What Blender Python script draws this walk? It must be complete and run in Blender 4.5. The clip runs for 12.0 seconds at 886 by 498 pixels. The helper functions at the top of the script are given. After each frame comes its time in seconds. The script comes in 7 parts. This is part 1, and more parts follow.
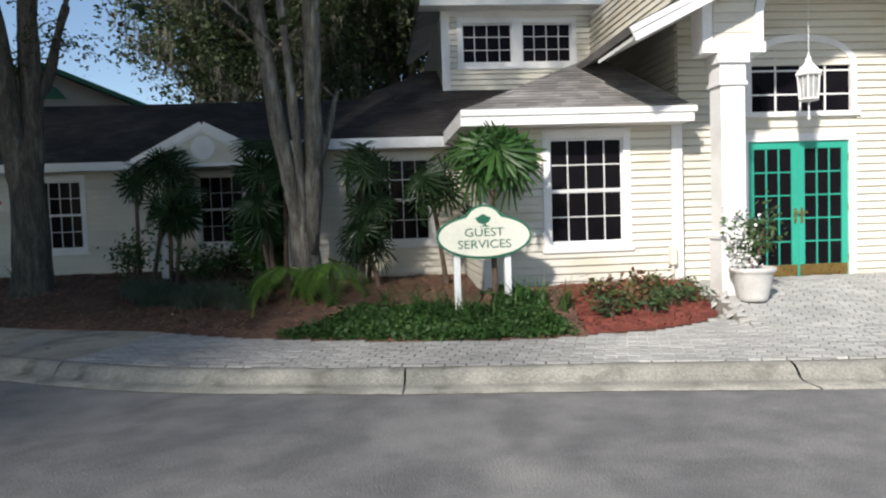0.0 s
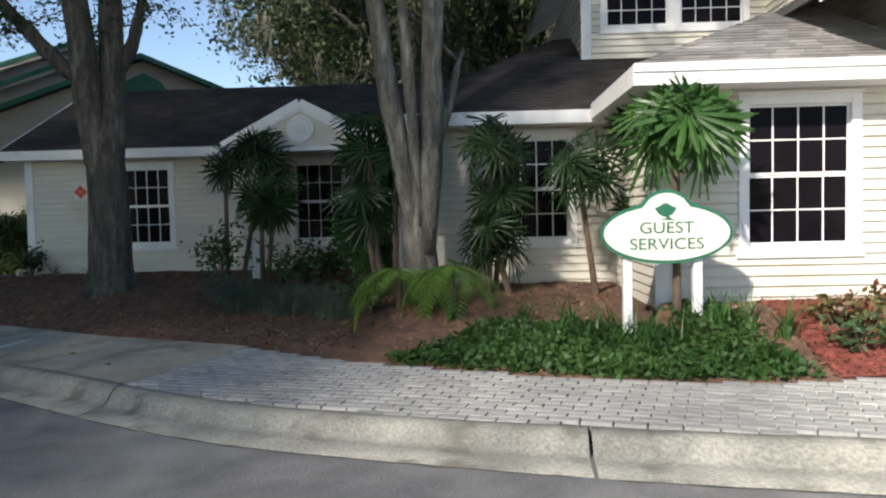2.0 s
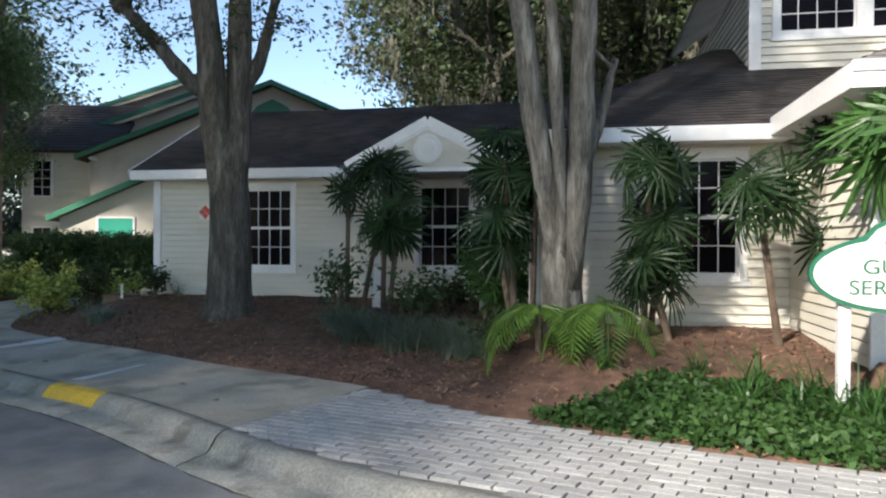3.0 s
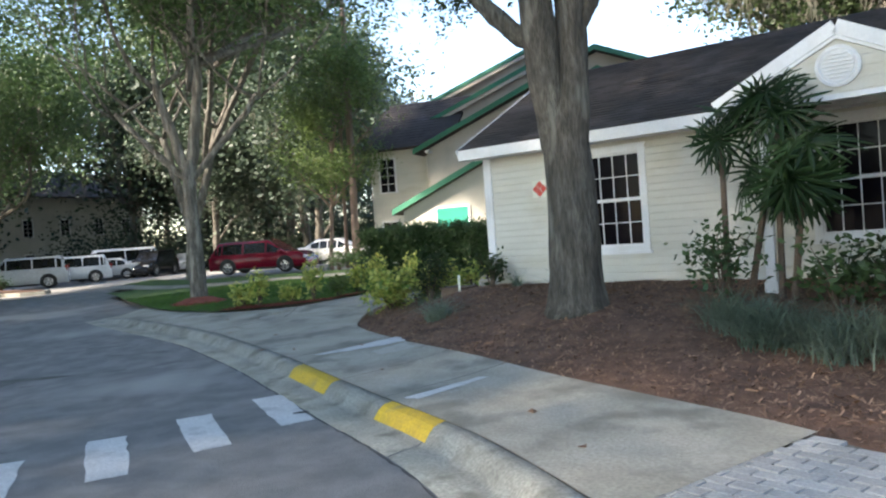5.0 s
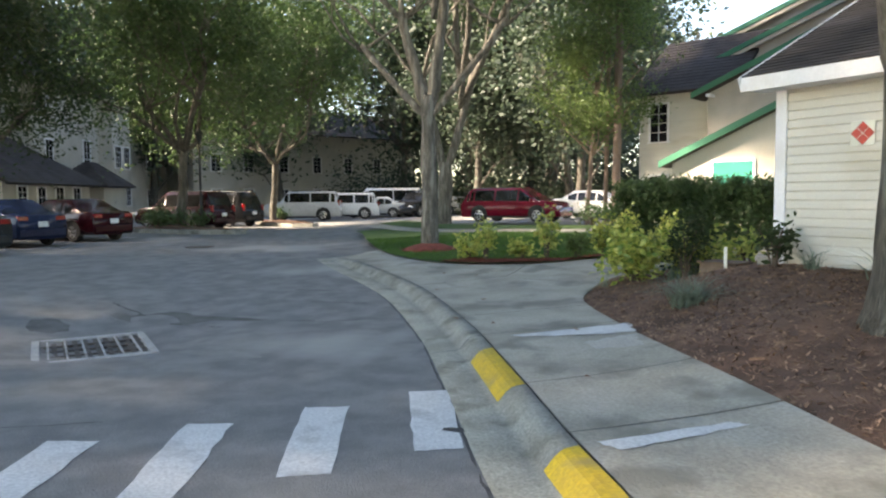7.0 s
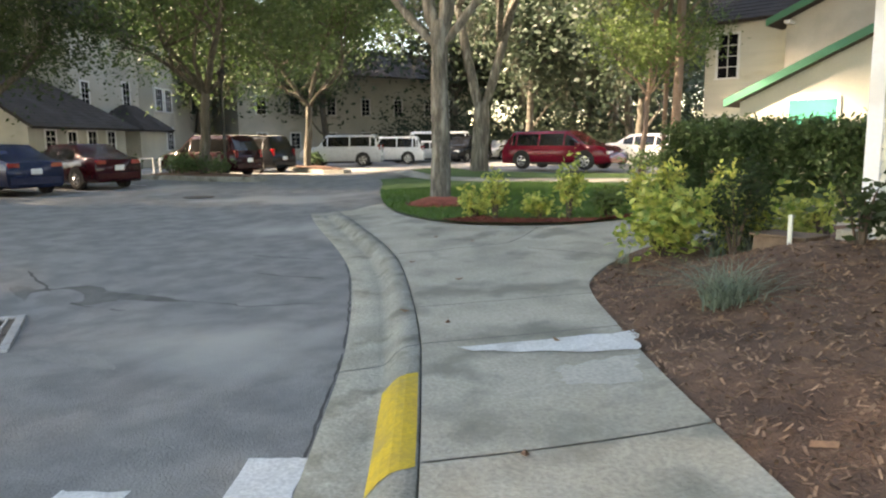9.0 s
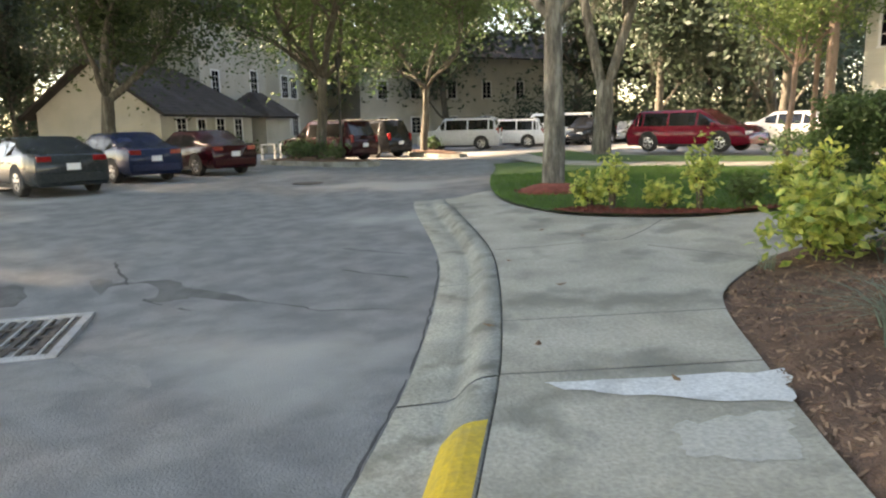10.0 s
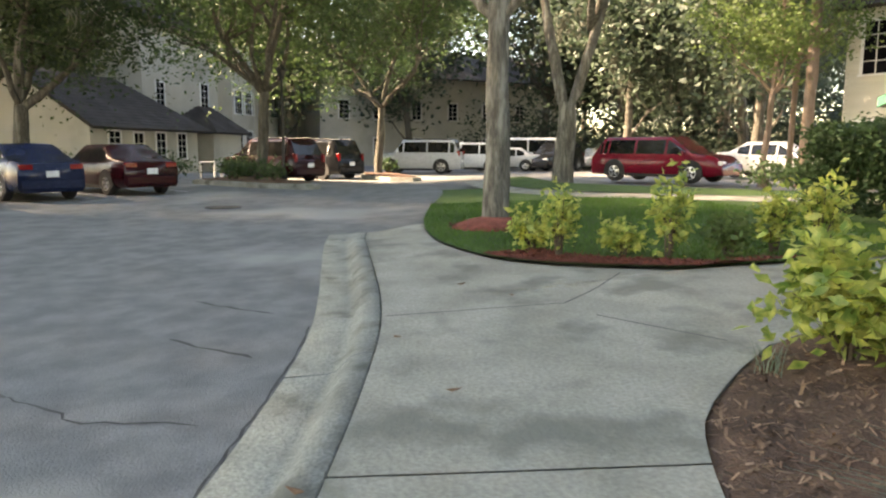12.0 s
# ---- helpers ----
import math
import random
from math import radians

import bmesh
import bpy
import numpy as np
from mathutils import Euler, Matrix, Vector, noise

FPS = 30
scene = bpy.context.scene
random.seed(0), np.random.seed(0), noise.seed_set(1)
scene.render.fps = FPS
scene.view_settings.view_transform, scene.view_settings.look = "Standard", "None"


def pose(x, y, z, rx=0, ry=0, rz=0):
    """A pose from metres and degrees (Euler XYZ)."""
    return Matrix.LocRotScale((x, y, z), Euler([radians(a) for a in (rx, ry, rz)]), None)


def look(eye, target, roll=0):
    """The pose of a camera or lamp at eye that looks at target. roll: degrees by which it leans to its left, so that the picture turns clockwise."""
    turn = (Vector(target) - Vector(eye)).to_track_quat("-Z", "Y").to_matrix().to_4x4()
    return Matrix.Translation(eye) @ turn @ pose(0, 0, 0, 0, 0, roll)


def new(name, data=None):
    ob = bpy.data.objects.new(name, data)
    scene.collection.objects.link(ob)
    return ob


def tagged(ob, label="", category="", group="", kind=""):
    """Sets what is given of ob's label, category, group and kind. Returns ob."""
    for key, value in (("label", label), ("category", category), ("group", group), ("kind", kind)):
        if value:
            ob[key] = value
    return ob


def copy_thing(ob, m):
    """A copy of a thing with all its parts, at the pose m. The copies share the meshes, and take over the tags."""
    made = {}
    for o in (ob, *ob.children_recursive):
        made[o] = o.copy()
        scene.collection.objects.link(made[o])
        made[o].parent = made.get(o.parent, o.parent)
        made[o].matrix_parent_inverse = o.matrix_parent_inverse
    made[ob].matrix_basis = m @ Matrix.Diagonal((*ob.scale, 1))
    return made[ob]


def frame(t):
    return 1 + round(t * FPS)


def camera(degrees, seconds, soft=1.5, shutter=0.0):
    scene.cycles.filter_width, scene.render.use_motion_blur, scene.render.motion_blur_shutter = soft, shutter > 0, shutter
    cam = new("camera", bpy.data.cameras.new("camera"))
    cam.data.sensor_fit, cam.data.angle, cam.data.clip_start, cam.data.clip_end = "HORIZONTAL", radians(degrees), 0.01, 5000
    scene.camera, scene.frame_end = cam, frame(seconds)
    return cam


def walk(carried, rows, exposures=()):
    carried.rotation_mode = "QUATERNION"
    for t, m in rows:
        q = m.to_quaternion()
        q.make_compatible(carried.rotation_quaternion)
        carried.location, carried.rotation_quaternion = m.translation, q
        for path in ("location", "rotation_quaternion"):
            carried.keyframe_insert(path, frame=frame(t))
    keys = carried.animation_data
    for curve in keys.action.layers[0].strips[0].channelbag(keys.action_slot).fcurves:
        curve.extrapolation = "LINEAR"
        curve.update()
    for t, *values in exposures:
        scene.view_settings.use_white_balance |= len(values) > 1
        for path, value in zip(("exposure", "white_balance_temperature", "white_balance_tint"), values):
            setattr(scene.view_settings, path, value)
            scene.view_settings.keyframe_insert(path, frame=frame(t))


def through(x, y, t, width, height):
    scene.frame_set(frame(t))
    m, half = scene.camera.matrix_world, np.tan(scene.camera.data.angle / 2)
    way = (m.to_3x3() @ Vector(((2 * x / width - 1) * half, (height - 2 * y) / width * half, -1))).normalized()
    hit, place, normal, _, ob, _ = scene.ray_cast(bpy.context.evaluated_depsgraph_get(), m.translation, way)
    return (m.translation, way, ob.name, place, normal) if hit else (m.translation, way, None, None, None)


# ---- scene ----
cam = camera(62.9, 12.0, soft=2.2)
METRES, EYE, TILT, LEAN, TURN = 15.8, 1.5, 0.0, 0.0, 0.0
ROWS = [
    (0.0, 0.0, 0.0, 0.0, -0.1, -2.99, 1.93),
    (0.5, -0.0099, 0.04, -0.0029, -1.68, -2.18, 1.2),
    (1.0, -0.0194, 0.0789, -0.0051, 2.62, -3.25, 1.39),
    (1.5, -0.0343, 0.1176, -0.0064, 6.18, -1.52, 1.61),
    (2.0, -0.0479, 0.1542, -0.0089, 7.17, -2.62, 1.26),
    (2.5, -0.0641, 0.1908, -0.0096, 9.6, -1.48, 0.01),
    (4.5, -0.1514, 0.321, -0.0096, 37.95, 1.81, 2.76),
    (5.0, -0.1786, 0.3542, -0.011, 41.61, -1.14, 4.14),
    (5.5, -0.2051, 0.3883, -0.0133, 52.51, -0.24, 3.19),
    (6.0, -0.2319, 0.4205, -0.0136, 50.41, -2.17, 2.99),
    (6.5, -0.2573, 0.4529, -0.0146, 58.28, -2.02, 3.69),
    (8.5, -0.3639, 0.6024, -0.0128, 67.66, -7.4, -2.69),
    (9.0, -0.3955, 0.6289, -0.0124, 67.93, -8.46, 0.59),
    (9.5, -0.4262, 0.6532, -0.0123, 71.53, -7.35, 1.15),
    (10.0, -0.4607, 0.6713, -0.0146, 77.64, -9.58, 1.41),
    (10.5, -0.4928, 0.6921, -0.0161, 79.01, -8.69, 0.34),
    (11.0, -0.5267, 0.7122, -0.0173, 82.5, -6.94, -0.59),
    (11.5, -0.5636, 0.7351, -0.0183, 74.53, -8.84, -0.43),
    (12.0, -0.602, 0.758, -0.018, 75.59, -7.82, -0.17),
]
walk(cam, [(t, pose(0, 0, EYE, TILT, LEAN, TURN) @ pose(METRES * x, METRES * y, METRES * z, 90 + pitch, roll, yaw)) for t, x, y, z, yaw, pitch, roll in ROWS],
     exposures=[(0.0, 0.98, 6500, 12), (1.5, 1.25, 6700, 12), (2.5, 1.7, 6700, 12), (4.5, 2.95, 7000, 13), (6.5, 3.25, 7800, 15), (8.5, 3.7, 9300, 18), (12.0, 3.85, 10300, 18)])

# ---------- light ----------
world = bpy.data.worlds.new("world")
scene.world = world
world.use_nodes = True
wn = world.node_tree
sky = wn.nodes.new("ShaderNodeTexSky")
sky.sky_type = "NISHITA"
sky.sun_disc = False
sky.dust_density, sky.ozone_density = 0.15, 2.2
SUN_ELEV, SUN_AZ = 32, 206      # degrees; azimuth clockwise from +y
sky.sun_elevation, sky.sun_rotation = radians(SUN_ELEV), radians(SUN_AZ)
wn.links.new(sky.outputs[0], wn.nodes["Background"].inputs[0])
wn.nodes["Background"].inputs[1].default_value = 0.07
sun = new("sun", bpy.data.lights.new("sun", "SUN"))
sun.data.energy, sun.data.angle, sun.data.color = 3.4, radians(2.5), (1.0, 0.94, 0.86)
_a, _e = radians(SUN_AZ), radians(SUN_ELEV)
sun.matrix_basis = look((math.sin(_a) * math.cos(_e) * 60, math.cos(_a) * math.cos(_e) * 60, math.sin(_e) * 60), (0, 0, 0))


# ---------- materials ----------
def rgb(c):
    return (c, c, c, 1) if isinstance(c, (int, float)) else (*c, 1)


def material(name, a, b=None, rough=0.8, scale=3.0, fine=40.0, bump=0.15, metal=0.0, coat=0.0, stain=None, stain_scale=0.5,
             island=0.0, piece=0.0, spec=0.5, stretch=(1, 1, 1), stain_at=0.55, world_space=True, grain=(0.78, 1.12), relief=0.02):
    """Two colours mixed by coarse noise and fine grain, with relief; stain: a third colour in larger patches."""
    m = bpy.data.materials.new(name)
    m.use_nodes = True
    t = m.node_tree
    n, l = t.nodes, t.links
    p = n["Principled BSDF"]
    p.inputs["Roughness"].default_value = rough
    p.inputs["Metallic"].default_value = metal
    p.inputs["Coat Weight"].default_value = coat
    p.inputs["Coat Roughness"].default_value = 0.08
    p.inputs["Specular IOR Level"].default_value = spec
    if world_space:
        src = n.new("ShaderNodeNewGeometry").outputs["Position"]
    else:
        src = n.new("ShaderNodeTexCoord").outputs["Object"]
    mp = n.new("ShaderNodeMapping")
    mp.inputs["Scale"].default_value = stretch
    l.new(src, mp.inputs[0])
    co = mp.outputs[0]

    def tex(s, d=4.0):
        x = n.new("ShaderNodeTexNoise")
        x.inputs["Scale"].default_value = s
        x.inputs["Detail"].default_value = d
        l.new(co, x.inputs["Vector"])
        return x.outputs["Fac"]

    def mix(f, c1, c2, kind="MIX"):
        x = n.new("ShaderNodeMix")
        x.data_type, x.blend_type = "RGBA", kind
        for s, v in ((x.inputs[0], f), (x.inputs[6], c1), (x.inputs[7], c2)):
            if isinstance(v, bpy.types.NodeSocket):
                l.new(v, s)
            else:
                s.default_value = v
        return x.outputs[2]

    def ramp(f, lo, hi, v0=0.0, v1=1.0):
        x = n.new("ShaderNodeMapRange")
        for i, v in enumerate((lo, hi, v0, v1)):
            x.inputs[i + 1].default_value = v
        l.new(f, x.inputs[0])
        return x.outputs[0]
    b = a if b is None else b
    col = mix(ramp(tex(scale), 0.35, 0.65), rgb(a), rgb(b))
    g = tex(fine, 3.0)
    col = mix(1.0, col, mix(ramp(g, 0.3, 0.7), rgb(grain[0]), rgb(grain[1])), "MULTIPLY")
    if stain is not None:
        col = mix(ramp(tex(stain_scale, 6.0), stain_at, stain_at + 0.13, 0.0, 0.85), col, rgb(stain))
    if island:
        geo = n.new("ShaderNodeNewGeometry")
        col = mix(1.0, col, mix(geo.outputs["Random Per Island"], rgb(1 - island), rgb(1 + island)), "MULTIPLY")
    if piece:
        oi = n.new("ShaderNodeObjectInfo")
        col = mix(1.0, col, mix(oi.outputs["Random"], rgb(1 - piece), rgb(1 + piece)), "MULTIPLY")
    l.new(col, p.inputs["Base Color"])
    l.new(ramp(g, 0.2, 0.8, max(rough - 0.08, 0.02), min(rough + 0.08, 1)), p.inputs["Roughness"])
    if bump:
        bu = n.new("ShaderNodeBump")
        bu.inputs["Strength"].default_value = bump
        bu.inputs["Distance"].default_value = relief
        l.new(g, bu.inputs["Height"])
        l.new(bu.outputs[0], p.inputs["Normal"])
    return m


def leaf_material(name, a, b, rough=0.6, through=0.5, scale=0.7):
    m = material(name, a, b, rough, scale, 8.0, 0.0, island=0.25)
    t = m.node_tree
    p = t.nodes["Principled BSDF"]
    tr = t.nodes.new("ShaderNodeBsdfTranslucent")
    mx = t.nodes.new("ShaderNodeMixShader")
    mx.inputs[0].default_value = through
    t.links.new(p.inputs["Base Color"].links[0].from_socket, tr.inputs[0])
    t.links.new(p.outputs[0], mx.inputs[1])
    t.links.new(tr.outputs[0], mx.inputs[2])
    t.links.new(mx.outputs[0], t.nodes["Material Output"].inputs[0])
    return m


ASPHALT = material("asphalt", (0.17, 0.168, 0.164), (0.245, 0.24, 0.23), 0.88, 2.6, 70, 0.5, stain=(0.35, 0.34, 0.315), stain_scale=0.33, stain_at=0.54, grain=(0.78, 1.12))
CONCRETE = material("concrete", (0.325, 0.302, 0.243), (0.445, 0.415, 0.342), 0.85, 1.6, 34, 0.35, stain=(0.19, 0.185, 0.15), stain_scale=1.5, stain_at=0.535, grain=(0.78, 1.1))
KERB = material("kerb_concrete", (0.25, 0.245, 0.21), (0.36, 0.35, 0.30), 0.85, 2.0, 40, 0.45, stain=(0.13, 0.125, 0.10), stain_scale=2.6, stain_at=0.54, grain=(0.68, 1.16))
PAVER = material("paver", (0.34, 0.34, 0.322), (0.425, 0.42, 0.397), 0.85, 1.6, 50, 0.3, stain=(0.27, 0.27, 0.26), stain_scale=0.8, piece=0.14, island=0.14)
JOINT = material("joint_sand", (0.15, 0.143, 0.125), (0.21, 0.20, 0.175), 0.95, 4, 50, 0.2)
MULCH = material("mulch", (0.115, 0.063, 0.042), (0.20, 0.11, 0.07), 0.95, 5.0, 55, 0.9, stain=(0.075, 0.042, 0.03), stain_scale=1.2)
RED_MULCH = material("red_mulch", (0.17, 0.042, 0.028), (0.26, 0.068, 0.045), 0.95, 6.0, 50, 0.8, island=0.4)
CHIP = material("wood_chip", (0.15, 0.082, 0.052), (0.33, 0.20, 0.13), 0.95, 6.0, 50, 0.2, island=0.6)
DRY_LEAF = material("dry_leaf", (0.30, 0.17, 0.09), (0.20, 0.10, 0.06), 0.8, 6.0, 50, 0.1, island=0.4)
SIDING = material("cream_siding", (0.62, 0.595, 0.51), (0.66, 0.635, 0.55), 0.6, 0.8, 30, 0.08, stain=(0.55, 0.51, 0.40), stain_scale=0.7, piece=0.03, stretch=(1, 1, 3), grain=(0.94, 1.03))
WHITE = material("white_paint", (0.76, 0.76, 0.75), (0.80, 0.80, 0.79), 0.45, 1.0, 25, 0.05, stain=(0.66, 0.65, 0.62), stain_scale=1.4, grain=(0.94, 1.03))
SHINGLE = material("shingle", (0.034, 0.028, 0.025), (0.058, 0.048, 0.044), 0.92, 1.2, 60, 0.4, island=0.28, stain=(0.075, 0.068, 0.066), stain_scale=0.7)
GREYSHINGLE = material("weathered_shingle", (0.18, 0.172, 0.165), (0.265, 0.255, 0.245), 0.92, 1.2, 60, 0.4, island=0.3, stain=(0.11, 0.104, 0.098), stain_scale=0.9, stain_at=0.56)
TEAL = material("teal_paint", (0.02, 0.30, 0.21), (0.025, 0.34, 0.24), 0.4, 1.0, 20, 0.03, grain=(0.94, 1.03))
GREEN = material("green_trim", (0.018, 0.15, 0.085), (0.025, 0.18, 0.105), 0.5, 1.0, 20, 0.03, grain=(0.9, 1.05))
DARKGREEN = material("sign_green", (0.015, 0.13, 0.07), None, 0.4, 2.0, 20, 0.02, grain=(0.94, 1.03))
SIGNFACE = material("sign_cream", (0.72, 0.72, 0.60), (0.76, 0.75, 0.64), 0.45, 1.5, 20, 0.03, grain=(0.94, 1.03))
BRASS = material("brass", (0.55, 0.36, 0.13), (0.45, 0.28, 0.10), 0.3, 3, 30, 0.05, metal=1.0)
PANE = material("window_glass", (0.006, 0.005, 0.007), (0.009, 0.008, 0.010), 0.08, 1.0, 3.0, 0.01, spec=0.045)
STUCCO = material("cream_stucco", (0.44, 0.42, 0.36), (0.50, 0.475, 0.41), 0.85, 0.8, 40, 0.25, stain=(0.36, 0.34, 0.29), stain_scale=0.5, grain=(0.9, 1.05))
BARK = material("oak_bark", (0.105, 0.095, 0.078), (0.215, 0.20, 0.168), 0.95, 3.4, 15, 1.0, stretch=(3, 3, 0.55), stain=(0.33, 0.32, 0.275), stain_scale=2.4, stain_at=0.53, grain=(0.55, 1.2), relief=0.06)
DARKBARK = material("dark_bark", (0.07, 0.061, 0.048), (0.145, 0.13, 0.104), 0.95, 3.2, 15, 1.0, stretch=(3, 3, 0.55), stain=(0.21, 0.20, 0.165), stain_scale=2.2, stain_at=0.55, grain=(0.5, 1.2), relief=0.06)
PINEBARK = material("pine_bark", (0.203, 0.143, 0.112), (0.270, 0.203, 0.165), 0.95, 3.0, 20, 0.8, stretch=(2, 2, 0.7))
OAKLEAF = leaf_material("oak_leaf", (0.048, 0.096, 0.034), (0.088, 0.15, 0.05), through=0.36)
DARKLEAF = leaf_material("dark_leaf", (0.035, 0.061, 0.022), (0.061, 0.091, 0.031))
LIGHTLEAF = leaf_material("light_leaf", (0.10, 0.165, 0.05), (0.175, 0.245, 0.082))
# bluer and darker than OAKLEAF: distance haze and shade are in the colour
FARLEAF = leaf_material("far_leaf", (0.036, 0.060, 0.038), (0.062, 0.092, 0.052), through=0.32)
PALMLEAF = leaf_material("palm_leaf", (0.052, 0.132, 0.034), (0.098, 0.218, 0.057), 0.4)
GOLDLEAF = leaf_material("variegated_leaf", (0.72, 0.70, 0.20), (0.17, 0.29, 0.06), 0.45, scale=9.0)
COVERLEAF = leaf_material("groundcover_leaf", (0.036, 0.096, 0.020), (0.068, 0.152, 0.036))
GREYGRASS = leaf_material("liriope_leaf", (0.17, 0.225, 0.155), (0.28, 0.335, 0.25))
GRASS = leaf_material("lawn_blade", (0.06, 0.15, 0.024), (0.10, 0.21, 0.04))
LAWN = material("lawn_soil", (0.05, 0.10, 0.02), (0.075, 0.14, 0.03), 0.95, 2, 60, 0.6)
MOSS = leaf_material("spanish_moss", (0.12, 0.12, 0.093), (0.19, 0.187, 0.145), 0.9, 0.3)
YELLOW = material("yellow_paint", (0.62, 0.42, 0.03), (0.52, 0.35, 0.04), 0.6, 4, 35, 0.2, stain=(0.36, 0.27, 0.09), stain_scale=2.5)
ROADWHITE = material("road_paint", (0.60, 0.60, 0.58), (0.68, 0.68, 0.66), 0.7, 3, 40, 0.2, stain=(0.33, 0.33, 0.32), stain_scale=2.0, stain_at=0.57)
IRON = material("cast_iron", (0.07, 0.062, 0.055), (0.14, 0.11, 0.09), 0.7, 5, 40, 0.3, metal=0.4)
BLACKMETAL = material("black_metal", (0.015, 0.016, 0.015), None, 0.5, 3, 30, 0.05)
PLANTER = material("cast_stone", (0.50, 0.49, 0.46), (0.60, 0.59, 0.56), 0.8, 4, 30, 0.3, grain=(0.94, 1.03))
TYRE = material("tyre_rubber", 0.018, 0.024, 0.85, 5, 40, 0.1)
RIM = material("alloy_rim", 0.55, 0.60, 0.3, 5, 40, 0.0, metal=0.9)
CARGLASS = material("car_glass", 0.012, 0.015, 0.05, 1, 3, 0.0, spec=0.45)
REDLAMP = material("tail_lamp_red", (0.24, 0.006, 0.009), None, 0.15, 3, 10, 0.0, coat=0.6)
CLEARLAMP = material("headlamp_clear", (0.6, 0.62, 0.63), None, 0.12, 3, 10, 0.0, coat=0.6)
REDSIGN = material("red_enamel", (0.60, 0.05, 0.03), None, 0.4, 3, 10, 0.0)
DEADFROND = material("dead_frond", (0.10, 0.07, 0.045), (0.16, 0.12, 0.075), 0.9, 3, 30, 0.1, island=0.3)
TRUNKFIBRE = material("palm_fibre", (0.085, 0.06, 0.042), (0.14, 0.10, 0.07), 0.95, 6, 30, 0.8)


def paint(name, c):
    return material(name, c, None, 0.22, 2.0, 15, 0.0, coat=0.12, spec=0.25)


# ---------- mesh helpers ----------
def box(bm, x0, x1, y0, y1, z0, z1, bevel=0.0):
    vs = [bm.verts.new((x, y, z)) for z in (z0, z1) for y in (y0, y1) for x in (x0, x1)]
    fs = [bm.faces.new([vs[i] for i in f]) for f in ((0, 2, 3, 1), (4, 5, 7, 6), (0, 1, 5, 4), (2, 6, 7, 3), (0, 4, 6, 2), (1, 3, 7, 5))]
    if bevel:
        bmesh.ops.bevel(bm, geom=list({e for f in fs for e in f.edges}), offset=bevel, segments=2, affect="EDGES", profile=0.5)
    return bm


def boxes(*rows, bevel=0.0):
    bm = bmesh.new()
    for r in rows:
        box(bm, *r, bevel=bevel)
    return bm


def prism(bm, pts, axis, a, b):
    """A polygon of 2D points, drawn out along an axis (0, 1, 2) from a to b."""
    def at(p, d):
        q = [p[0], p[1]]
        q.insert(axis, d)
        return q
    lo = [bm.verts.new(at(p, a)) for p in pts]
    hi = [bm.verts.new(at(p, b)) for p in pts]
    n = len(pts)
    bm.faces.new(lo[::-1])
    bm.faces.new(hi)
    for i in range(n):
        bm.faces.new((lo[i], lo[(i + 1) % n], hi[(i + 1) % n], hi[i]))
    bmesh.ops.recalc_face_normals(bm, faces=bm.faces)
    return bm


def lathe(bm, prof, seg=20, c=(0, 0, 0), axis=2):
    """Turned profile of (radius, height) round an axis."""
    rings = []
    for r, h in prof:
        ring = []
        for i in range(seg):
            a = 2 * math.pi * i / seg
            p = [r * math.cos(a), r * math.sin(a)]
            p.insert(axis, h)
            ring.append(bm.verts.new((c[0] + p[0], c[1] + p[1], c[2] + p[2])))
        rings.append(ring)
    for r0, r1 in zip(rings, rings[1:]):
        for i in range(seg):
            bm.faces.new((r0[i], r0[(i + 1) % seg], r1[(i + 1) % seg], r1[i]))
    bm.faces.new(rings[0][::-1])
    bm.faces.new(rings[-1])
    bmesh.ops.recalc_face_normals(bm, faces=bm.faces)
    return bm


def tube(bm, pts, radii, seg=7):
    """A tapered tube along points."""
    rings, q, last = [], None, None
    for i, (p, r) in enumerate(zip(pts, radii)):
        d = (Vector(pts[min(i + 1, len(pts) - 1)]) - Vector(pts[max(i - 1, 0)])).normalized()
        q = d.to_track_quat("Z", "Y") if q is None else last.rotation_difference(d) @ q
        last = d
        rings.append([bm.verts.new(Vector(p) + q @ Vector((r * math.cos(2 * math.pi * k / seg), r * math.sin(2 * math.pi * k / seg), 0))) for k in range(seg)])
    for r0, r1 in zip(rings, rings[1:]):
        for k in range(seg):
            bm.faces.new((r0[k], r0[(k + 1) % seg], r1[(k + 1) % seg], r1[k]))
    bm.faces.new(rings[0][::-1])
    bm.faces.new(rings[-1])
    return bm


def finish(name, bm, mat, smooth=False):
    me = bpy.data.meshes.new(name)
    bm.to_mesh(me)
    bm.free()
    me.materials.append(mat)
    if smooth:
        me.polygons.foreach_set("use_smooth", [True] * len(me.polygons))
    return me


def part(name, bm, mat, parent, label="", smooth=False, here=None):
    """One mesh under a thing; here: the pose of the mesh's own space in the world (default: the parent's)."""
    me = bm if isinstance(bm, bpy.types.Mesh) else finish(name, bm, mat, smooth)
    ob = new(name, me)
    ob.parent = parent
    if here is not None:
        up = parent.matrix_basis if parent.parent is None else parent.parent.matrix_basis @ parent.matrix_parent_inverse @ parent.matrix_basis
        ob.matrix_parent_inverse = up.inverted() @ here
    return tagged(ob, label)


def thing(name, m, label, category, group="", kind=""):
    ob = new(name)
    ob.matrix_basis = m
    ob.empty_display_size = 0.2
    return tagged(ob, label, category, group, kind)


def solid(name, bm, mat, label, category="", kind="", smooth=False, m=None, group=""):
    ob = new(name, finish(name, bm, mat, smooth) if isinstance(bm, bmesh.types.BMesh) else bm)
    if m is not None:
        ob.matrix_basis = m
    return tagged(ob, label, category, group, kind)


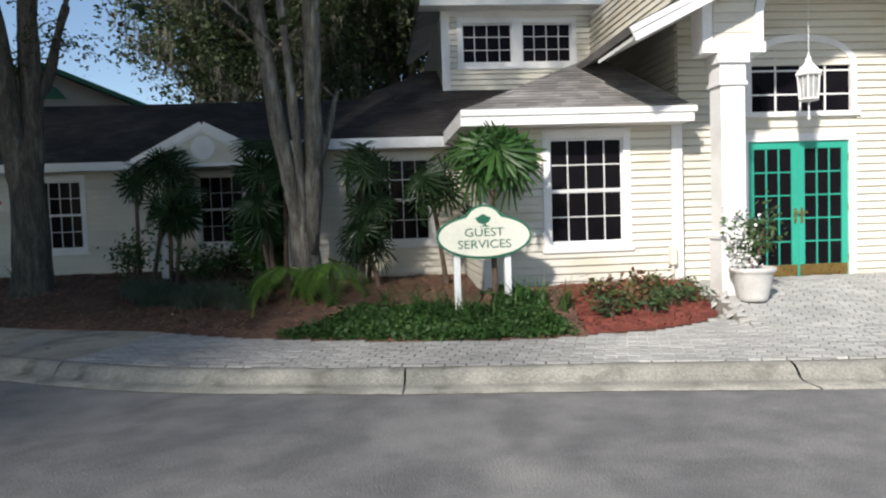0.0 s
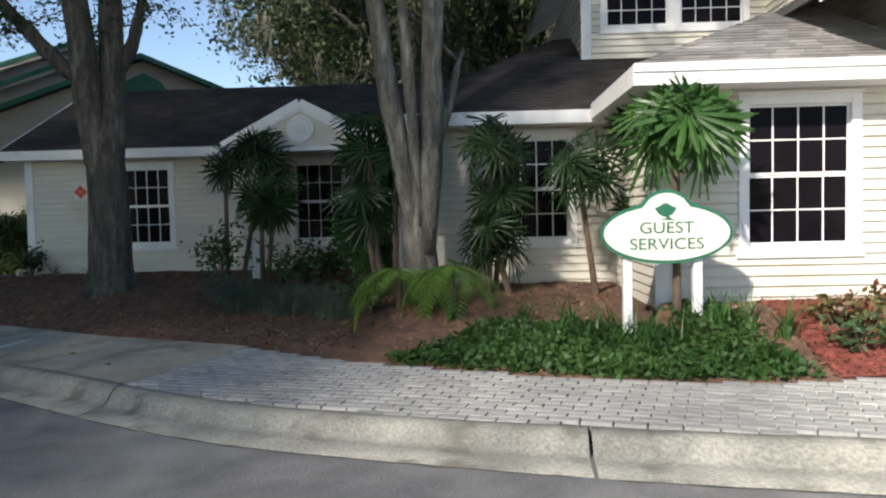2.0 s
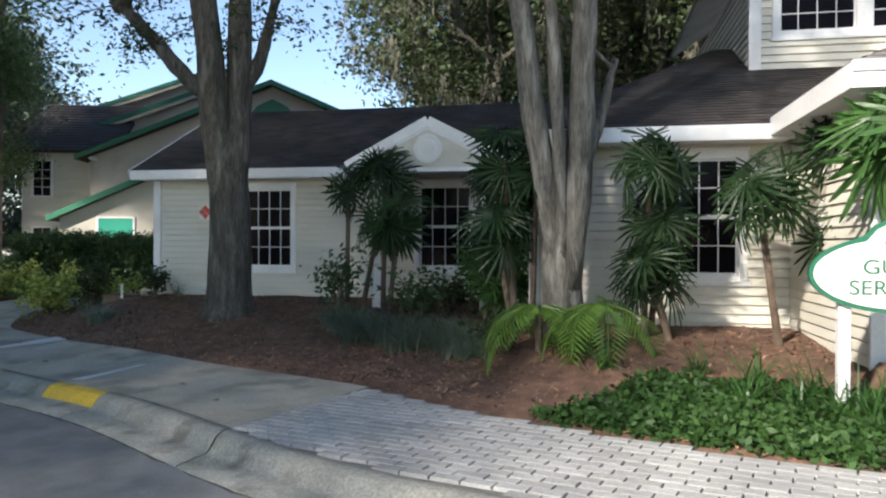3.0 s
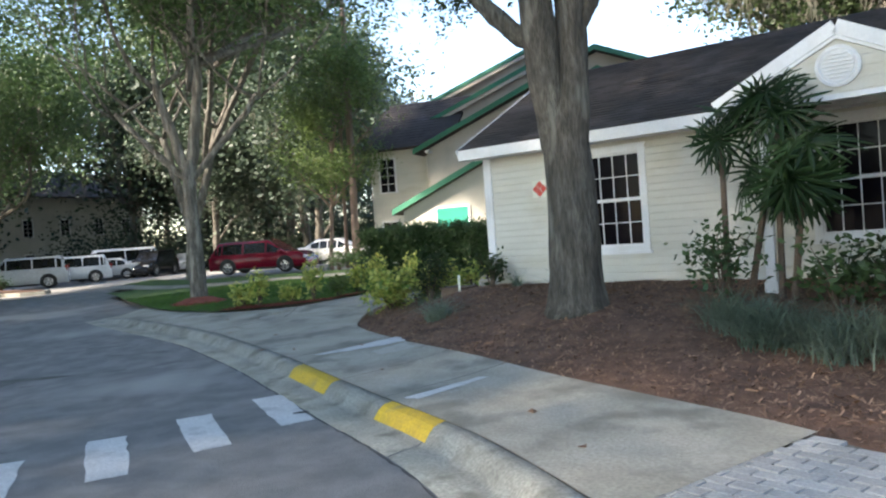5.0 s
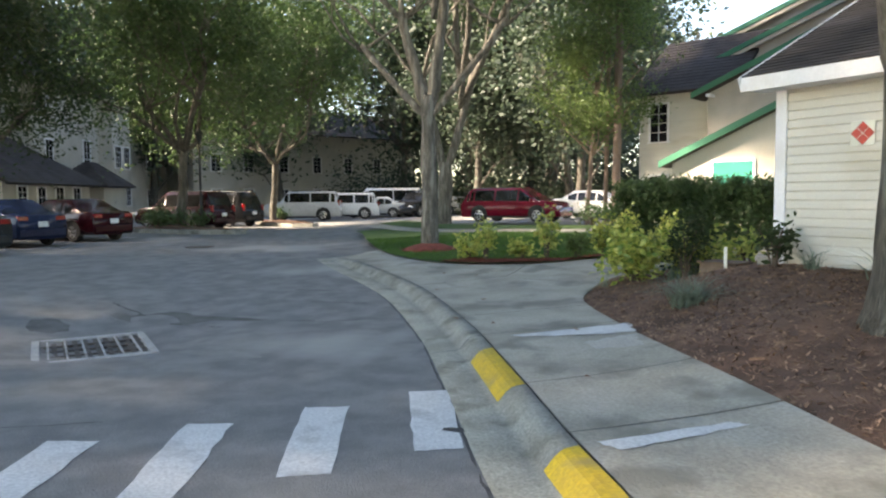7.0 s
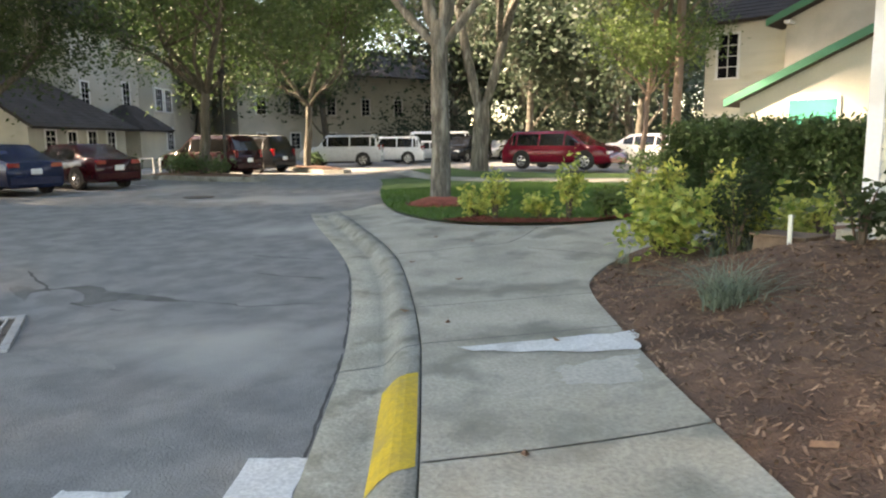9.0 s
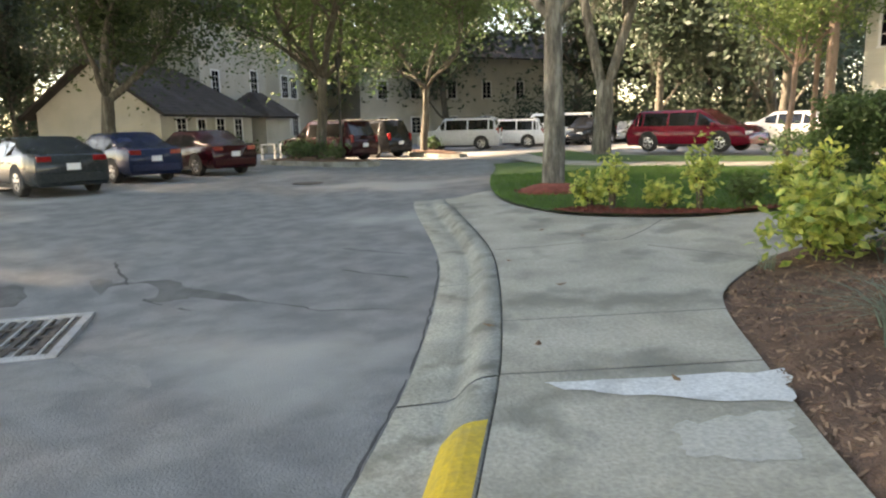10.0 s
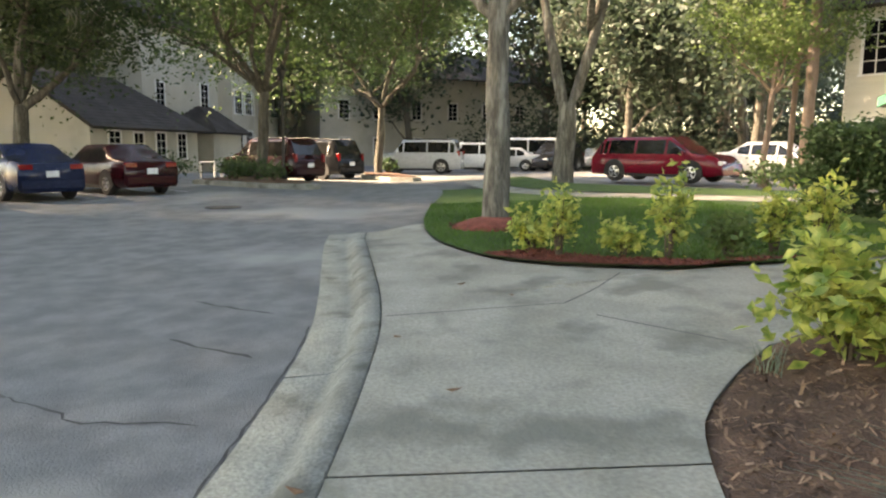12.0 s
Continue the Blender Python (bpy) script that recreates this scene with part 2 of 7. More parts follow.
def raw_mesh(name, verts, faces, mat, smooth=False):
    me = bpy.data.meshes.new(name)
    me.from_pydata([tuple(v) for v in verts], [], [tuple(f) for f in faces])
    me.materials.append(mat)
    if smooth:
        me.polygons.foreach_set("use_smooth", [True] * len(me.polygons))
    return me


def smooth01(a, b, x):
    t = min(max((x - a) / (b - a), 0.0), 1.0)
    return t * t * (3 - 2 * t)


def along(table, x):
    """Smooth value at x of a table of (x, value), x rising."""
    if x <= table[0][0]:
        return table[0][1]
    if x >= table[-1][0]:
        return table[-1][1]
    for i in range(len(table) - 1):
        if x <= table[i + 1][0]:
            (x0, y0), (x1, y1) = table[i], table[i + 1]
            m0 = (y1 - table[i - 1][1]) / (x1 - table[i - 1][0]) if i else (y1 - y0) / (x1 - x0)
            m1 = (table[i + 2][1] - y0) / (table[i + 2][0] - x0) if i + 2 < len(table) else (y1 - y0) / (x1 - x0)
            h = x1 - x0
            t = (x - x0) / h
            return (2 * t**3 - 3 * t**2 + 1) * y0 + (t**3 - 2 * t**2 + t) * h * m0 + (3 * t**2 - 2 * t**3) * y1 + (t**3 - t**2) * h * m1
    return table[-1][1]


# ---------- the lie of the land ----------
HOUSE = pose(0, 0, 0, 0, 0, 5)
CO, SI = math.cos(radians(5)), math.sin(radians(5))


def uv(x, y):
    return x * CO + y * SI, -x * SI + y * CO


def place(u, v):
    return u * CO - v * SI, u * SI + v * CO


def road_z(x, y):
    d = math.exp(-((x + 12.5) ** 2 / 110 + (y - 9.3) ** 2 / 40))
    rise = 0.14 * smooth01(15.5, 24, y) * smooth01(15, 21, -x) * (1 - smooth01(36, 46, -x))
    return -0.12 - 0.36 * d - 0.16 * math.exp(-((x + 14.8) ** 2 + (y - 7.9) ** 2) / 3.5) + 0.10 * math.exp(-(x * x + y * y) / 18) + rise


# road edge of the gutter, and the edge between walk and beds, as y over x
GUTTER = [(-22.3, 13.25), (-20.8, 12.98), (-16.5, 12.5), (-14.9, 12.2), (-12.2, 11.43), (-10.4, 10.78), (-8.7, 10.12), (-6.6, 9.28),
          (-4.15, 7.9), (-2.8, 7.3), (-0.5, 6.7), (1.55, 6.4), (3.7, 6.12), (9, 5.8), (16, 5.6)]
BED = [(-13.7, 15.4), (-13.25, 14.8), (-12.6, 14.15), (-11.1, 13.45), (-9.2, 12.65), (-7.5, 12.05), (-5.9, 11.5), (-4.3, 10.85),
       (-2.2, 9.62), (-0.16, 8.82), (0.35, 8.72), (1.25, 8.68), (2.5, 8.85), (3.3, 9.25), (3.75, 9.85)]
ISLAND = [(-44, 19.0), (-30, 17.2), (-24, 15.4), (-21.6, 14.75), (-19.8, 14.5), (-18.4, 14.65), (-17.5, 15.0), (-16.7, 15.9), (-16.1, 17.1)]


def gutter_y(x):
    return along(GUTTER, x)


def kerb_y(x):
    return gutter_y(x) + 0.62 * math.hypot(1, (gutter_y(x + 0.05) - gutter_y(x - 0.05)) / 0.1)


def side_z(x, y):
    """Height of walk and beds: a kerb above the road, rising to the house."""
    u, v = uv(x, y)
    low = road_z(x, y) + 0.13
    if -24 < x < -19.4 and y < 16:
        low -= 0.112 * (1 - smooth01(-21.9, -19.4, x)) * (1 - smooth01(kerb_y(x), along(ISLAND, x), y))
    wall = 17.4 if u < -1.7 else 13.6 if u < 1.6 else 10.9
    edge = uv(x, along(BED, x))[1] if x < 3.75 else 8.0
    edge = min(edge, wall - 1.0)
    if x < -16.3:
        return low
    t = smooth01(edge - 0.02, wall - 0.3, v)
    if u < -9.8:
        t *= 1 - smooth01(0, 1.6, -9.8 - u) * 0.85
    z = low + (0.29 - low) * t
    return z + 0.22 * math.exp(-((u + 6.7) ** 2 / 3.2 + (v - 14.6) ** 2 / 2.2))

# ---------- ground, road, walk and beds ----------
def axis_steps(lo, hi, fine_lo, fine_hi, step):
    out, d, x = [], step, fine_lo
    while x > lo:
        d *= 1.5
        x -= d
        out.append(x)
    out = out[::-1] + list(np.arange(fine_lo, fine_hi + 1e-6, step))
    d, x = step, fine_hi
    while x < hi:
        d *= 1.5
        x += d
        out.append(x)
    return out


def sheet(name, columns, height, rows, mat):
    """A surface over columns of (x, y0, y1)."""
    verts, faces = [], []
    for x, y0, y1 in columns:
        for j in range(rows + 1):
            y = y0 + (y1 - y0) * j / rows
            verts.append((x, y, height(x, y)))
    for i in range(len(columns) - 1):
        for j in range(rows):
            a = i * (rows + 1) + j
            f = (a, a + rows + 1, a + rows + 2, a + 1)
            faces.append(f if columns[i + 1][0] > columns[i][0] else f[::-1])
    return raw_mesh(name, verts, faces, mat, True)


xs = axis_steps(-900, 900, -62, 18, 0.8)
ys = axis_steps(-900, 900, -14, 42, 0.8)
gv = [(x, y, road_z(x, y)) for x in xs for y in ys]
gf = [(i * len(ys) + j, (i + 1) * len(ys) + j, (i + 1) * len(ys) + j + 1, i * len(ys) + j + 1) for i in range(len(xs) - 1) for j in range(len(ys) - 1)]
tagged(new("road", raw_mesh("road", gv, gf, ASPHALT, True)), "worn grey asphalt road and car park with pale scuffs", "road", kind="structure")


def steps(a, b, d):
    n = max(2, int(abs(b - a) / d))
    return [a + (b - a) * i / n for i in range(n + 1)]


def profile_strip(name, x0, x1, prof, mat, label, d=0.2):
    """A strip along the gutter line: prof of (offset inwards, height above the road)."""
    verts, faces, n = [], [], len(prof)
    cols = steps(x0, x1, d)
    for x in cols:
        s = math.hypot(1, (gutter_y(x + 0.05) - gutter_y(x - 0.05)) / 0.1)
        fade = 0.12 + 0.88 * smooth01(-21.9, -19.4, x)
        wob = 0.006 * noise.noise((x * 2.1, 0, 0))
        for o, h in prof:
            y = gutter_y(x) + o * s
            verts.append((x, y, road_z(x, y) + h * fade + wob))
    for i in range(len(cols) - 1):
        for j in range(n - 1):
            a = i * n + j
            faces.append((a, a + n, a + n + 1, a + 1))
    ob = new(name, raw_mesh(name, verts, faces, mat, True))
    return tagged(ob, label, kind="structure")


# gutter pan and kerb in cast lengths with open joints between them
cuts = [16, 12.5, 9.3, 6.2, 3.22, -0.42, -4.72, -7.0, -11.5, -14.6, -18.2, -21.9]
kerb_prof = [(-0.02, -0.05), (0.0, 0.012), (0.30, 0.004), (0.36, 0.02), (0.43, 0.09), (0.48, 0.122), (0.53, 0.132), (0.61, 0.132), (0.625, 0.115), (0.625, -0.05)]
for a, b in zip(cuts, cuts[1:]):
    profile_strip("kerb", b + 0.012, a - 0.012, kerb_prof, KERB, "weathered rolled concrete kerb with a gutter pan")

# the walk: concrete slabs in the west, pavers in the east
SLABS = [-4.72, -8.25, -9.49, -11.52, -12.70]


def inner_y(x):
    if x > 3.75:
        return place(0, 11.0)[1] + (x - place(0, 11.0)[0]) * math.tan(radians(5))
    if x > -13.6995:
        return along(BED, x)
    if x > -16.1:
        return 24.0
    return along(ISLAND, x)


def walk_columns(a, b):
    xs = [x for x in steps(a, b, 0.2) if all(abs(x - c) > 0.02 for c in (-16.1, 3.75))]
    for c in (-16.1, 3.75):
        if min(a, b) < c < max(a, b):
            xs += [c - 0.001, c + 0.001]
    return [(x, kerb_y(x) + 0.012, inner_y(x)) for x in sorted(xs)]


def slab_rows(a, b):
    """Lines across the walk, square to the kerb, of (x0, y0, x1, y1)."""
    out = []
    for x in steps(a, b, 0.12):
        k = 0.27 * smooth01(-13.68, -12.83, x)
        y0 = kerb_y(x) + 0.012
        y1 = y0 + 1.0
        for _ in range(14):
            y1 = along(BED, x + k * (y1 - y0))
        out.append((x, y0, x + k * (y1 - y0), y1))
    return out


def slab_sheet(name, a, b, height, rows, mat):
    verts, faces = [], []
    lines = slab_rows(a, b)
    for x0, y0, x1, y1 in lines:
        for j in range(rows + 1):
            x, y = x0 + (x1 - x0) * j / rows, y0 + (y1 - y0) * j / rows
            verts.append((x, y, height(x, y)))
    for i in range(len(lines) - 1):
        for j in range(rows):
            q = i * (rows + 1) + j
            faces.append((q, q + rows + 1, q + rows + 2, q + 1))
    return raw_mesh(name, verts, faces, mat, True)


edges = SLABS + [-13.7]
slab_parent = tagged(new("pavement"), "grey concrete footpath slabs beside the kerb", "pavement", kind="structure")
slab_parent.matrix_basis = pose(-8, 11.5, side_z(-8, 11.5))
for i, (a, b) in enumerate(zip(edges, edges[1:])):
    me = slab_sheet("slab", b + (0.009 if b > -13.6 else 0), a - 0.009, lambda x, y: side_z(x, y), 24, CONCRETE)
    part("slab", me, None, slab_parent, here=Matrix())
part("slab", sheet("slab", walk_columns(-21.8, -13.7), side_z, 40, CONCRETE), None, slab_parent, here=Matrix())
bed_me = sheet("paver_bed", walk_columns(-4.9, 15.9), lambda x, y: side_z(x, y) - 0.03, 20, JOINT)
part("joint_bed", bed_me, None, slab_parent, "dark sand joints between the pavers", here=Matrix())
under = slab_sheet("slab_joint", -13.6, -4.7, lambda x, y: side_z(x, y) - 0.03, 24, JOINT)
part("slab_joint", under, None, slab_parent, "dark joints between the slabs", here=Matrix())


# planting bed by the house
def bed_columns():
    return [(x, along(BED, x) - 0.005, 20.5) for x in steps(-13.68, 3.74, 0.16)]


def bed_z(x, y):
    e = y - along(BED, x)
    return side_z(x, y) + 0.02 * smooth01(0, 0.25, e) - 0.03 * (1 - smooth01(0, 0.06, e)) + 0.025 * noise.noise((x * 1.7, y * 1.7, 0)) * smooth01(0, 0.4, e)


tagged(new("mulch_bed", sheet("mulch_bed", bed_columns(), bed_z, 60, MULCH)), "brown bark mulch bed in front of the house", "ground", kind="structure")


# ---------- the house ----------
house = thing("house", HOUSE @ pose(-3, 13.6, 0.28), "cream clapboard guest services house with white trim and dark shingle roofs", "house")


def wall_boxes(u0, u1, z0, z1, openings):
    """Rectangles (u0, u1, z0, z1) of a wall left round its openings."""
    us = sorted({u0, u1, *[a for o in openings for a in o[:2]]})
    out = []
    for a, b in zip(us, us[1:]):
        zs = z0
        for o in sorted((o for o in openings if o[0] <= a and o[1] >= b), key=lambda o: o[2]):
            if o[2] > zs:
                out.append((a, b, zs, o[2]))
            zs = o[3]
        if z1 > zs:
            out.append((a, b, zs, z1))
    return out


BOARD = 0.12


def clad_wall(name, u0, u1, v, z0, z1, openings=(), turned=False, slope=None):
    """A wall that faces -v (or, turned, faces -u at u = v) with overlapping clapboards; slope(u): the top under a gable."""
    bm = bmesh.new()
    for a, b, c, d in wall_boxes(u0, u1, z0, z1, openings):
        if turned:
            box(bm, v, v + 0.14, a, b, c, d)
        else:
            box(bm, a, b, v, v + 0.14, c, d)
    w = part(name, bm, SIDING, house, here=HOUSE)
    z = z0
    while z < z1 - 0.02:
        top = min(z + BOARD, z1)
        mid = (z + top) / 2
        spans, start = [], u0
        for o in sorted((o for o in openings if o[2] < mid < o[3]), key=lambda o: o[0]):
            if o[0] > start:
                spans.append((start, o[0]))
            start = o[1]
        if u1 > start:
            spans.append((start, u1))
        for a, b in spans:
            bm = bmesh.new()
            sec = [(v - 0.003, z), (v - 0.036, z), (v - 0.016, top - 0.022), (v - 0.003, top - 0.022)]
            if turned:
                prism(bm, sec, 1, a, b)
            else:
                prism(bm, sec, 0, a, b)
            part("board", bm, SIDING, w, here=HOUSE)
        z = top
    return w


def window(u0, u1, v, z0, z1, cols, rows, sashes=2, casing=0.11):
    """Sash window: u0..z1 is the outside of the casing."""
    a, b, c, d = u0 + casing, u1 - casing, z0 + casing + 0.03, z1 - casing
    bm = boxes((u0, u0 + casing, v - 0.045, v + 0.06, z0 + 0.05, z1), (u1 - casing, u1, v - 0.045, v + 0.06, z0 + 0.05, z1),
               (u0 + casing, u1 - casing, v - 0.043, v + 0.06, z1 - casing, z1), (u0 - 0.02, u1 + 0.02, v - 0.055, v + 0.06, z1, z1 + 0.03), bevel=0.004)
    w = part("window", bm, WHITE, house, here=HOUSE)
    part("sill", boxes((u0 - 0.03, u1 + 0.03, v - 0.06, v + 0.06, z0, z0 + 0.05), (u0 + casing, u1 - casing, v - 0.03, v + 0.06, z0 + 0.05, z0 + casing + 0.03), bevel=0.004), WHITE, w, here=HOUSE)
    h = (d - c) / sashes
    for k in range(sashes):
        s0, s1, off = c + k * h, c + (k + 1) * h, 0.03 if k == 0 and sashes == 2 else 0.012
        f = 0.028
        bm = boxes((a, a + f, v + off, v + off + 0.03, s0, s1), (b - f, b, v + off, v + off + 0.03, s0, s1),
                   (a + f, b - f, v + off, v + off + 0.03, s0, s0 + f), (a + f, b - f, v + off, v + off + 0.03, s1 - f, s1))
        part("sash", bm, WHITE, w, here=HOUSE)
        for i in range(1, cols):
            x = a + (b - a) * i / cols
            part("muntin", boxes((x - 0.0075, x + 0.0075, v + off + 0.002, v + off + 0.026, s0 + f, s1 - f)), WHITE, w, here=HOUSE)
        for j in range(1, rows):
            y = s0 + (s1 - s0) * j / rows
            part("muntin", boxes((a + f, b - f, v + off + 0.003, v + off + 0.025, y - 0.0075, y + 0.0075)), WHITE, w, here=HOUSE)
        for i in range(cols):
            for j in range(rows):
                x0, x1 = a + (b - a) * i / cols, a + (b - a) * (i + 1) / cols
                y0, y1 = s0 + (s1 - s0) * j / rows, s0 + (s1 - s0) * (j + 1) / rows
                part("pane", boxes((x0, x1, v + off + 0.012, v + off + 0.017, y0, y1)), PANE, w, "dark reflecting pane", here=HOUSE)
    return w


def slope_roof(name, pts, mat, thick=0.05, row=0.14, run=0.30, lift=0.0, seed=1):
    """A roof face over the quad or triangle pts (eave left, eave right, ridge right, ridge left), laid with courses of shingles joined into one mesh."""
    p = [Vector(q) for q in pts]
    if len(p) == 3:
        p.append(p[2].copy())
    nrm = (p[1] - p[0]).cross(p[3] - p[0]).normalized()
    if nrm.z < 0:
        nrm = -nrm
    bm = bmesh.new()
    lo = [bm.verts.new(q - nrm * thick) for q in pts_unique(p)]
    hi = [bm.verts.new(q) for q in pts_unique(p)]
    n = len(lo)
    bm.faces.new(lo)
    bm.faces.new(hi)
    for i in range(n):
        bm.faces.new((lo[i], lo[(i + 1) % n], hi[(i + 1) % n], hi[i]))
    bmesh.ops.recalc_face_normals(bm, faces=bm.faces)
    roof = part(name, bm, mat, house, here=HOUSE)
    rng = random.Random(seed)
    length = ((p[3] - p[0]).length + (p[2] - p[1]).length) / 2
    rows = max(2, int(length / row))
    verts, faces = [], []
    for j in range(rows):
        t0, t1 = j / rows, (j + 1.0) / rows
        a0, b0 = p[0].lerp(p[3], t0), p[1].lerp(p[2], t0)
        a1, b1 = p[0].lerp(p[3], t1), p[1].lerp(p[2], t1)
        w = (b0 - a0).length
        k = max(1, int(w / run))
        off = rng.random() * 0.7
        cutsx = [0.0] + [min(max((i + off + rng.uniform(-0.12, 0.12)) / k, 0), 1) for i in range(k)] + [1.0]
        for c0, c1 in zip(cutsx, cutsx[1:]):
            if c1 - c0 < 0.004:
                continue
            g = 0.004 / max(w, 0.1)
            up = 0.012 + rng.random() * 0.006
            i = len(verts)
            verts += [a0.lerp(b0, c0 + g) + nrm * up, a0.lerp(b0, c1 - g) + nrm * up, a1.lerp(b1, c1 - g) + nrm * 0.002, a1.lerp(b1, c0 + g) + nrm * 0.002,
                      a0.lerp(b0, c0 + g) + nrm * 0.001, a0.lerp(b0, c1 - g) + nrm * 0.001]
            faces += [(i, i + 1, i + 2, i + 3), (i + 4, i + 5, i + 1, i)]
    sh = part("shingles", raw_mesh("shingles", verts, faces, mat), None, roof, here=HOUSE)
    tagged(sh, kind="stuff")
    return roof


def pts_unique(p):
    out = []
    for q in p:
        if all((q - o).length > 1e-5 for o in out):
            out.append(q)
    return out


def trim(name, *rows, label="", bevel=0.004):
    return [part(name, boxes(r, bevel=bevel), WHITE, house, label, here=HOUSE) for r in rows]


def bar(name, a, b, w, h, mat, label=""):
    """A straight board from a to b (house space), w wide across and h high."""
    a, b = Vector(a), Vector(b)
    d = b - a
    m = Matrix.Translation(a) @ d.to_track_quat("X", "Z").to_matrix().to_4x4()
    bm = boxes((0, d.length, -w / 2, w / 2, -h / 2, h / 2), bevel=0.004)
    bmesh.ops.transform(bm, matrix=m, verts=bm.verts)
    return part(name, bm, mat, house, label, here=HOUSE)


# west wing with its porch
W4, W3 = (-7.87, -6.69, 0.78, 2.58), (-4.25, -3.04, 0.80, 2.60)
inset = lambda o: (o[0] + 0.02, o[1] - 0.02, o[2] + 0.02, o[3] - 0.02)
clad_wall("wall_west_wing", -9.8, -1.7, 17.4, 0.12, 2.72, [inset(W4), inset(W3)])
window(*W4[:2], 17.4, *W4[2:], 4, 2)
window(*W3[:2], 17.4, *W3[2:], 4, 2)
clad_wall("wall_west_end", 17.4, 24.0, -9.8, 0.12, 2.72, turned=True)
part("gable_wall", prism(bmesh.new(), [(17.4, 2.7), (24.0, 2.7), (20.6, 4.5)], 0, -9.78, -9.66), SIDING, house, here=HOUSE)
trim("corner_board", (-9.84, -9.68, 17.355, 17.40, 0.1, 2.72), (-9.84, -9.803, 17.401, 17.52, 0.1, 2.72))
slope_roof("roof", [(-10.06, 16.9, 2.86), (0.5, 16.9, 2.86), (0.5, 20.6, 4.68), (-10.06, 20.6, 4.68)], SHINGLE, seed=2)
slope_roof("roof", [(0.5, 24.4, 2.86), (-10.06, 24.4, 2.86), (-10.06, 20.6, 4.68), (0.5, 20.6, 4.68)], SHINGLE, seed=3, row=0.5, run=1.0)
trim("fascia", (-10.06, -1.2, 16.87, 16.90, 2.66, 2.85))
trim("soffit", (-10.03, -1.2, 16.9, 17.4, 2.68, 2.70))
bar("barge_board", (-10.07, 16.87, 2.76), (-10.07, 20.6, 4.60), 0.03, 0.19, WHITE)
# porch gable on two posts
PV, PU = 15.75, -3.62
slope_roof("porch_roof", [(-5.05, PV - 0.04, 2.80), (-5.05, 18.0, 2.80), (PU, 19.2, 3.55), (PU, PV - 0.04, 3.55)], SHINGLE, seed=4)
slope_roof("porch_roof", [(-2.19, 18.0, 2.80), (-2.19, PV - 0.04, 2.80), (PU, PV - 0.04, 3.55), (PU, 19.2, 3.55)], SHINGLE, seed=5)
for s in (-1, 1):
    bar("barge_board", (PU, PV - 0.06, 3.47), (PU + s * 1.45, PV - 0.06, 2.715), 0.035, 0.17, WHITE, "white gable edge board")
    bar("barge_board", (PU, PV - 0.04, 3.36), (PU + s * 1.40, PV - 0.04, 2.63), 0.03, 0.06, WHITE)
part("gable_wall", prism(bmesh.new(), [(-4.95, 2.68), (-2.29, 2.68), (PU, 3.42)], 1, PV, PV + 0.08), SIDING, house, here=HOUSE)
trim("porch_beam", (-4.75, -2.45, PV - 0.005, PV + 0.12, 2.61, 2.68))
for k in range(4):
    zz = 2.70 + 0.13 * k
    half = 1.25 - 1.78 * 0.13 * k
    part("board", boxes((PU - half, PU + half, PV - 0.016, PV - 0.002, zz, zz + 0.127)), SIDING, house, here=HOUSE)
vent = part("gable_vent", lathe(bmesh.new(), [(0.25, -0.035), (0.25, -0.06), (0.21, -0.07), (0.18, -0.05)], 20, (PU, PV, 3.0), 1), WHITE, house, "round white louvred gable vent", here=HOUSE)
for k in range(7):
    zz = 2.86 + 0.045 * k
    hw = math.sqrt(max(0.17 ** 2 - (zz - 3.0) ** 2, 0.001))
    part("slat", boxes((PU - hw, PU + hw, PV - 0.082, PV - 0.05, zz, zz + 0.022)), WHITE, vent, here=HOUSE)
for s in (-4.52, -2.65):
    post = part("porch_post", boxes((s - 0.06, s + 0.06, PV, PV + 0.12, 0.15, 2.56), (s - 0.08, s + 0.08, PV - 0.02, PV + 0.14, 0.15, 0.42), (s - 0.08, s + 0.08, PV - 0.02, PV + 0.14, 2.44, 2.55), bevel=0.005), WHITE, house, here=HOUSE)
    for q in (-1, 1):
        part("bracket", prism(bmesh.new(), [(s + q * 0.06, 2.53), (s + q * 0.30, 2.53), (s + q * 0.20, 2.44), (s + q * 0.10, 2.36), (s + q * 0.06, 2.22)], 1, PV + 0.03, PV + 0.09), WHITE, post, here=HOUSE)

# middle wing
W2 = (-0.12, 1.07, 0.84, 2.60)
clad_wall("wall_middle_wing", -1.7, 1.62, 13.6, 0.12, 2.72, [inset(W2)])
window(*W2[:2], 13.6, *W2[2:], 4, 2)
clad_wall("wall_middle_side", 13.6, 17.4, -1.7, 0.12, 2.72, turned=True)
trim("corner_board", (-1.74, -1.6, 13.555, 13.60, 0.1, 2.72))
slope_roof("roof", [(-1.95, 13.1, 2.86), (3.6, 13.1, 2.86), (3.6, 16.9, 4.76), (1.2, 16.9, 4.76)], SHINGLE, seed=6)
slope_roof("roof", [(-1.95, 20.7, 2.86), (-1.95, 13.1, 2.86), (1.2, 16.9, 4.76)], SHINGLE, seed=7)
slope_roof("roof", [(3.6, 20.7, 2.86), (-1.95, 20.7, 2.86), (1.2, 16.9, 4.76), (3.6, 16.9, 4.76)], SHINGLE, seed=7, row=0.5, run=1.0)
trim("fascia", (-1.95, 1.5, 13.07, 13.1, 2.66, 2.85))
trim("soffit", (-1.95, 1.5, 13.1, 13.6, 2.68, 2.70))
trim("fascia", (-1.98, -1.95, 13.07, 16.8, 2.66, 2.85))

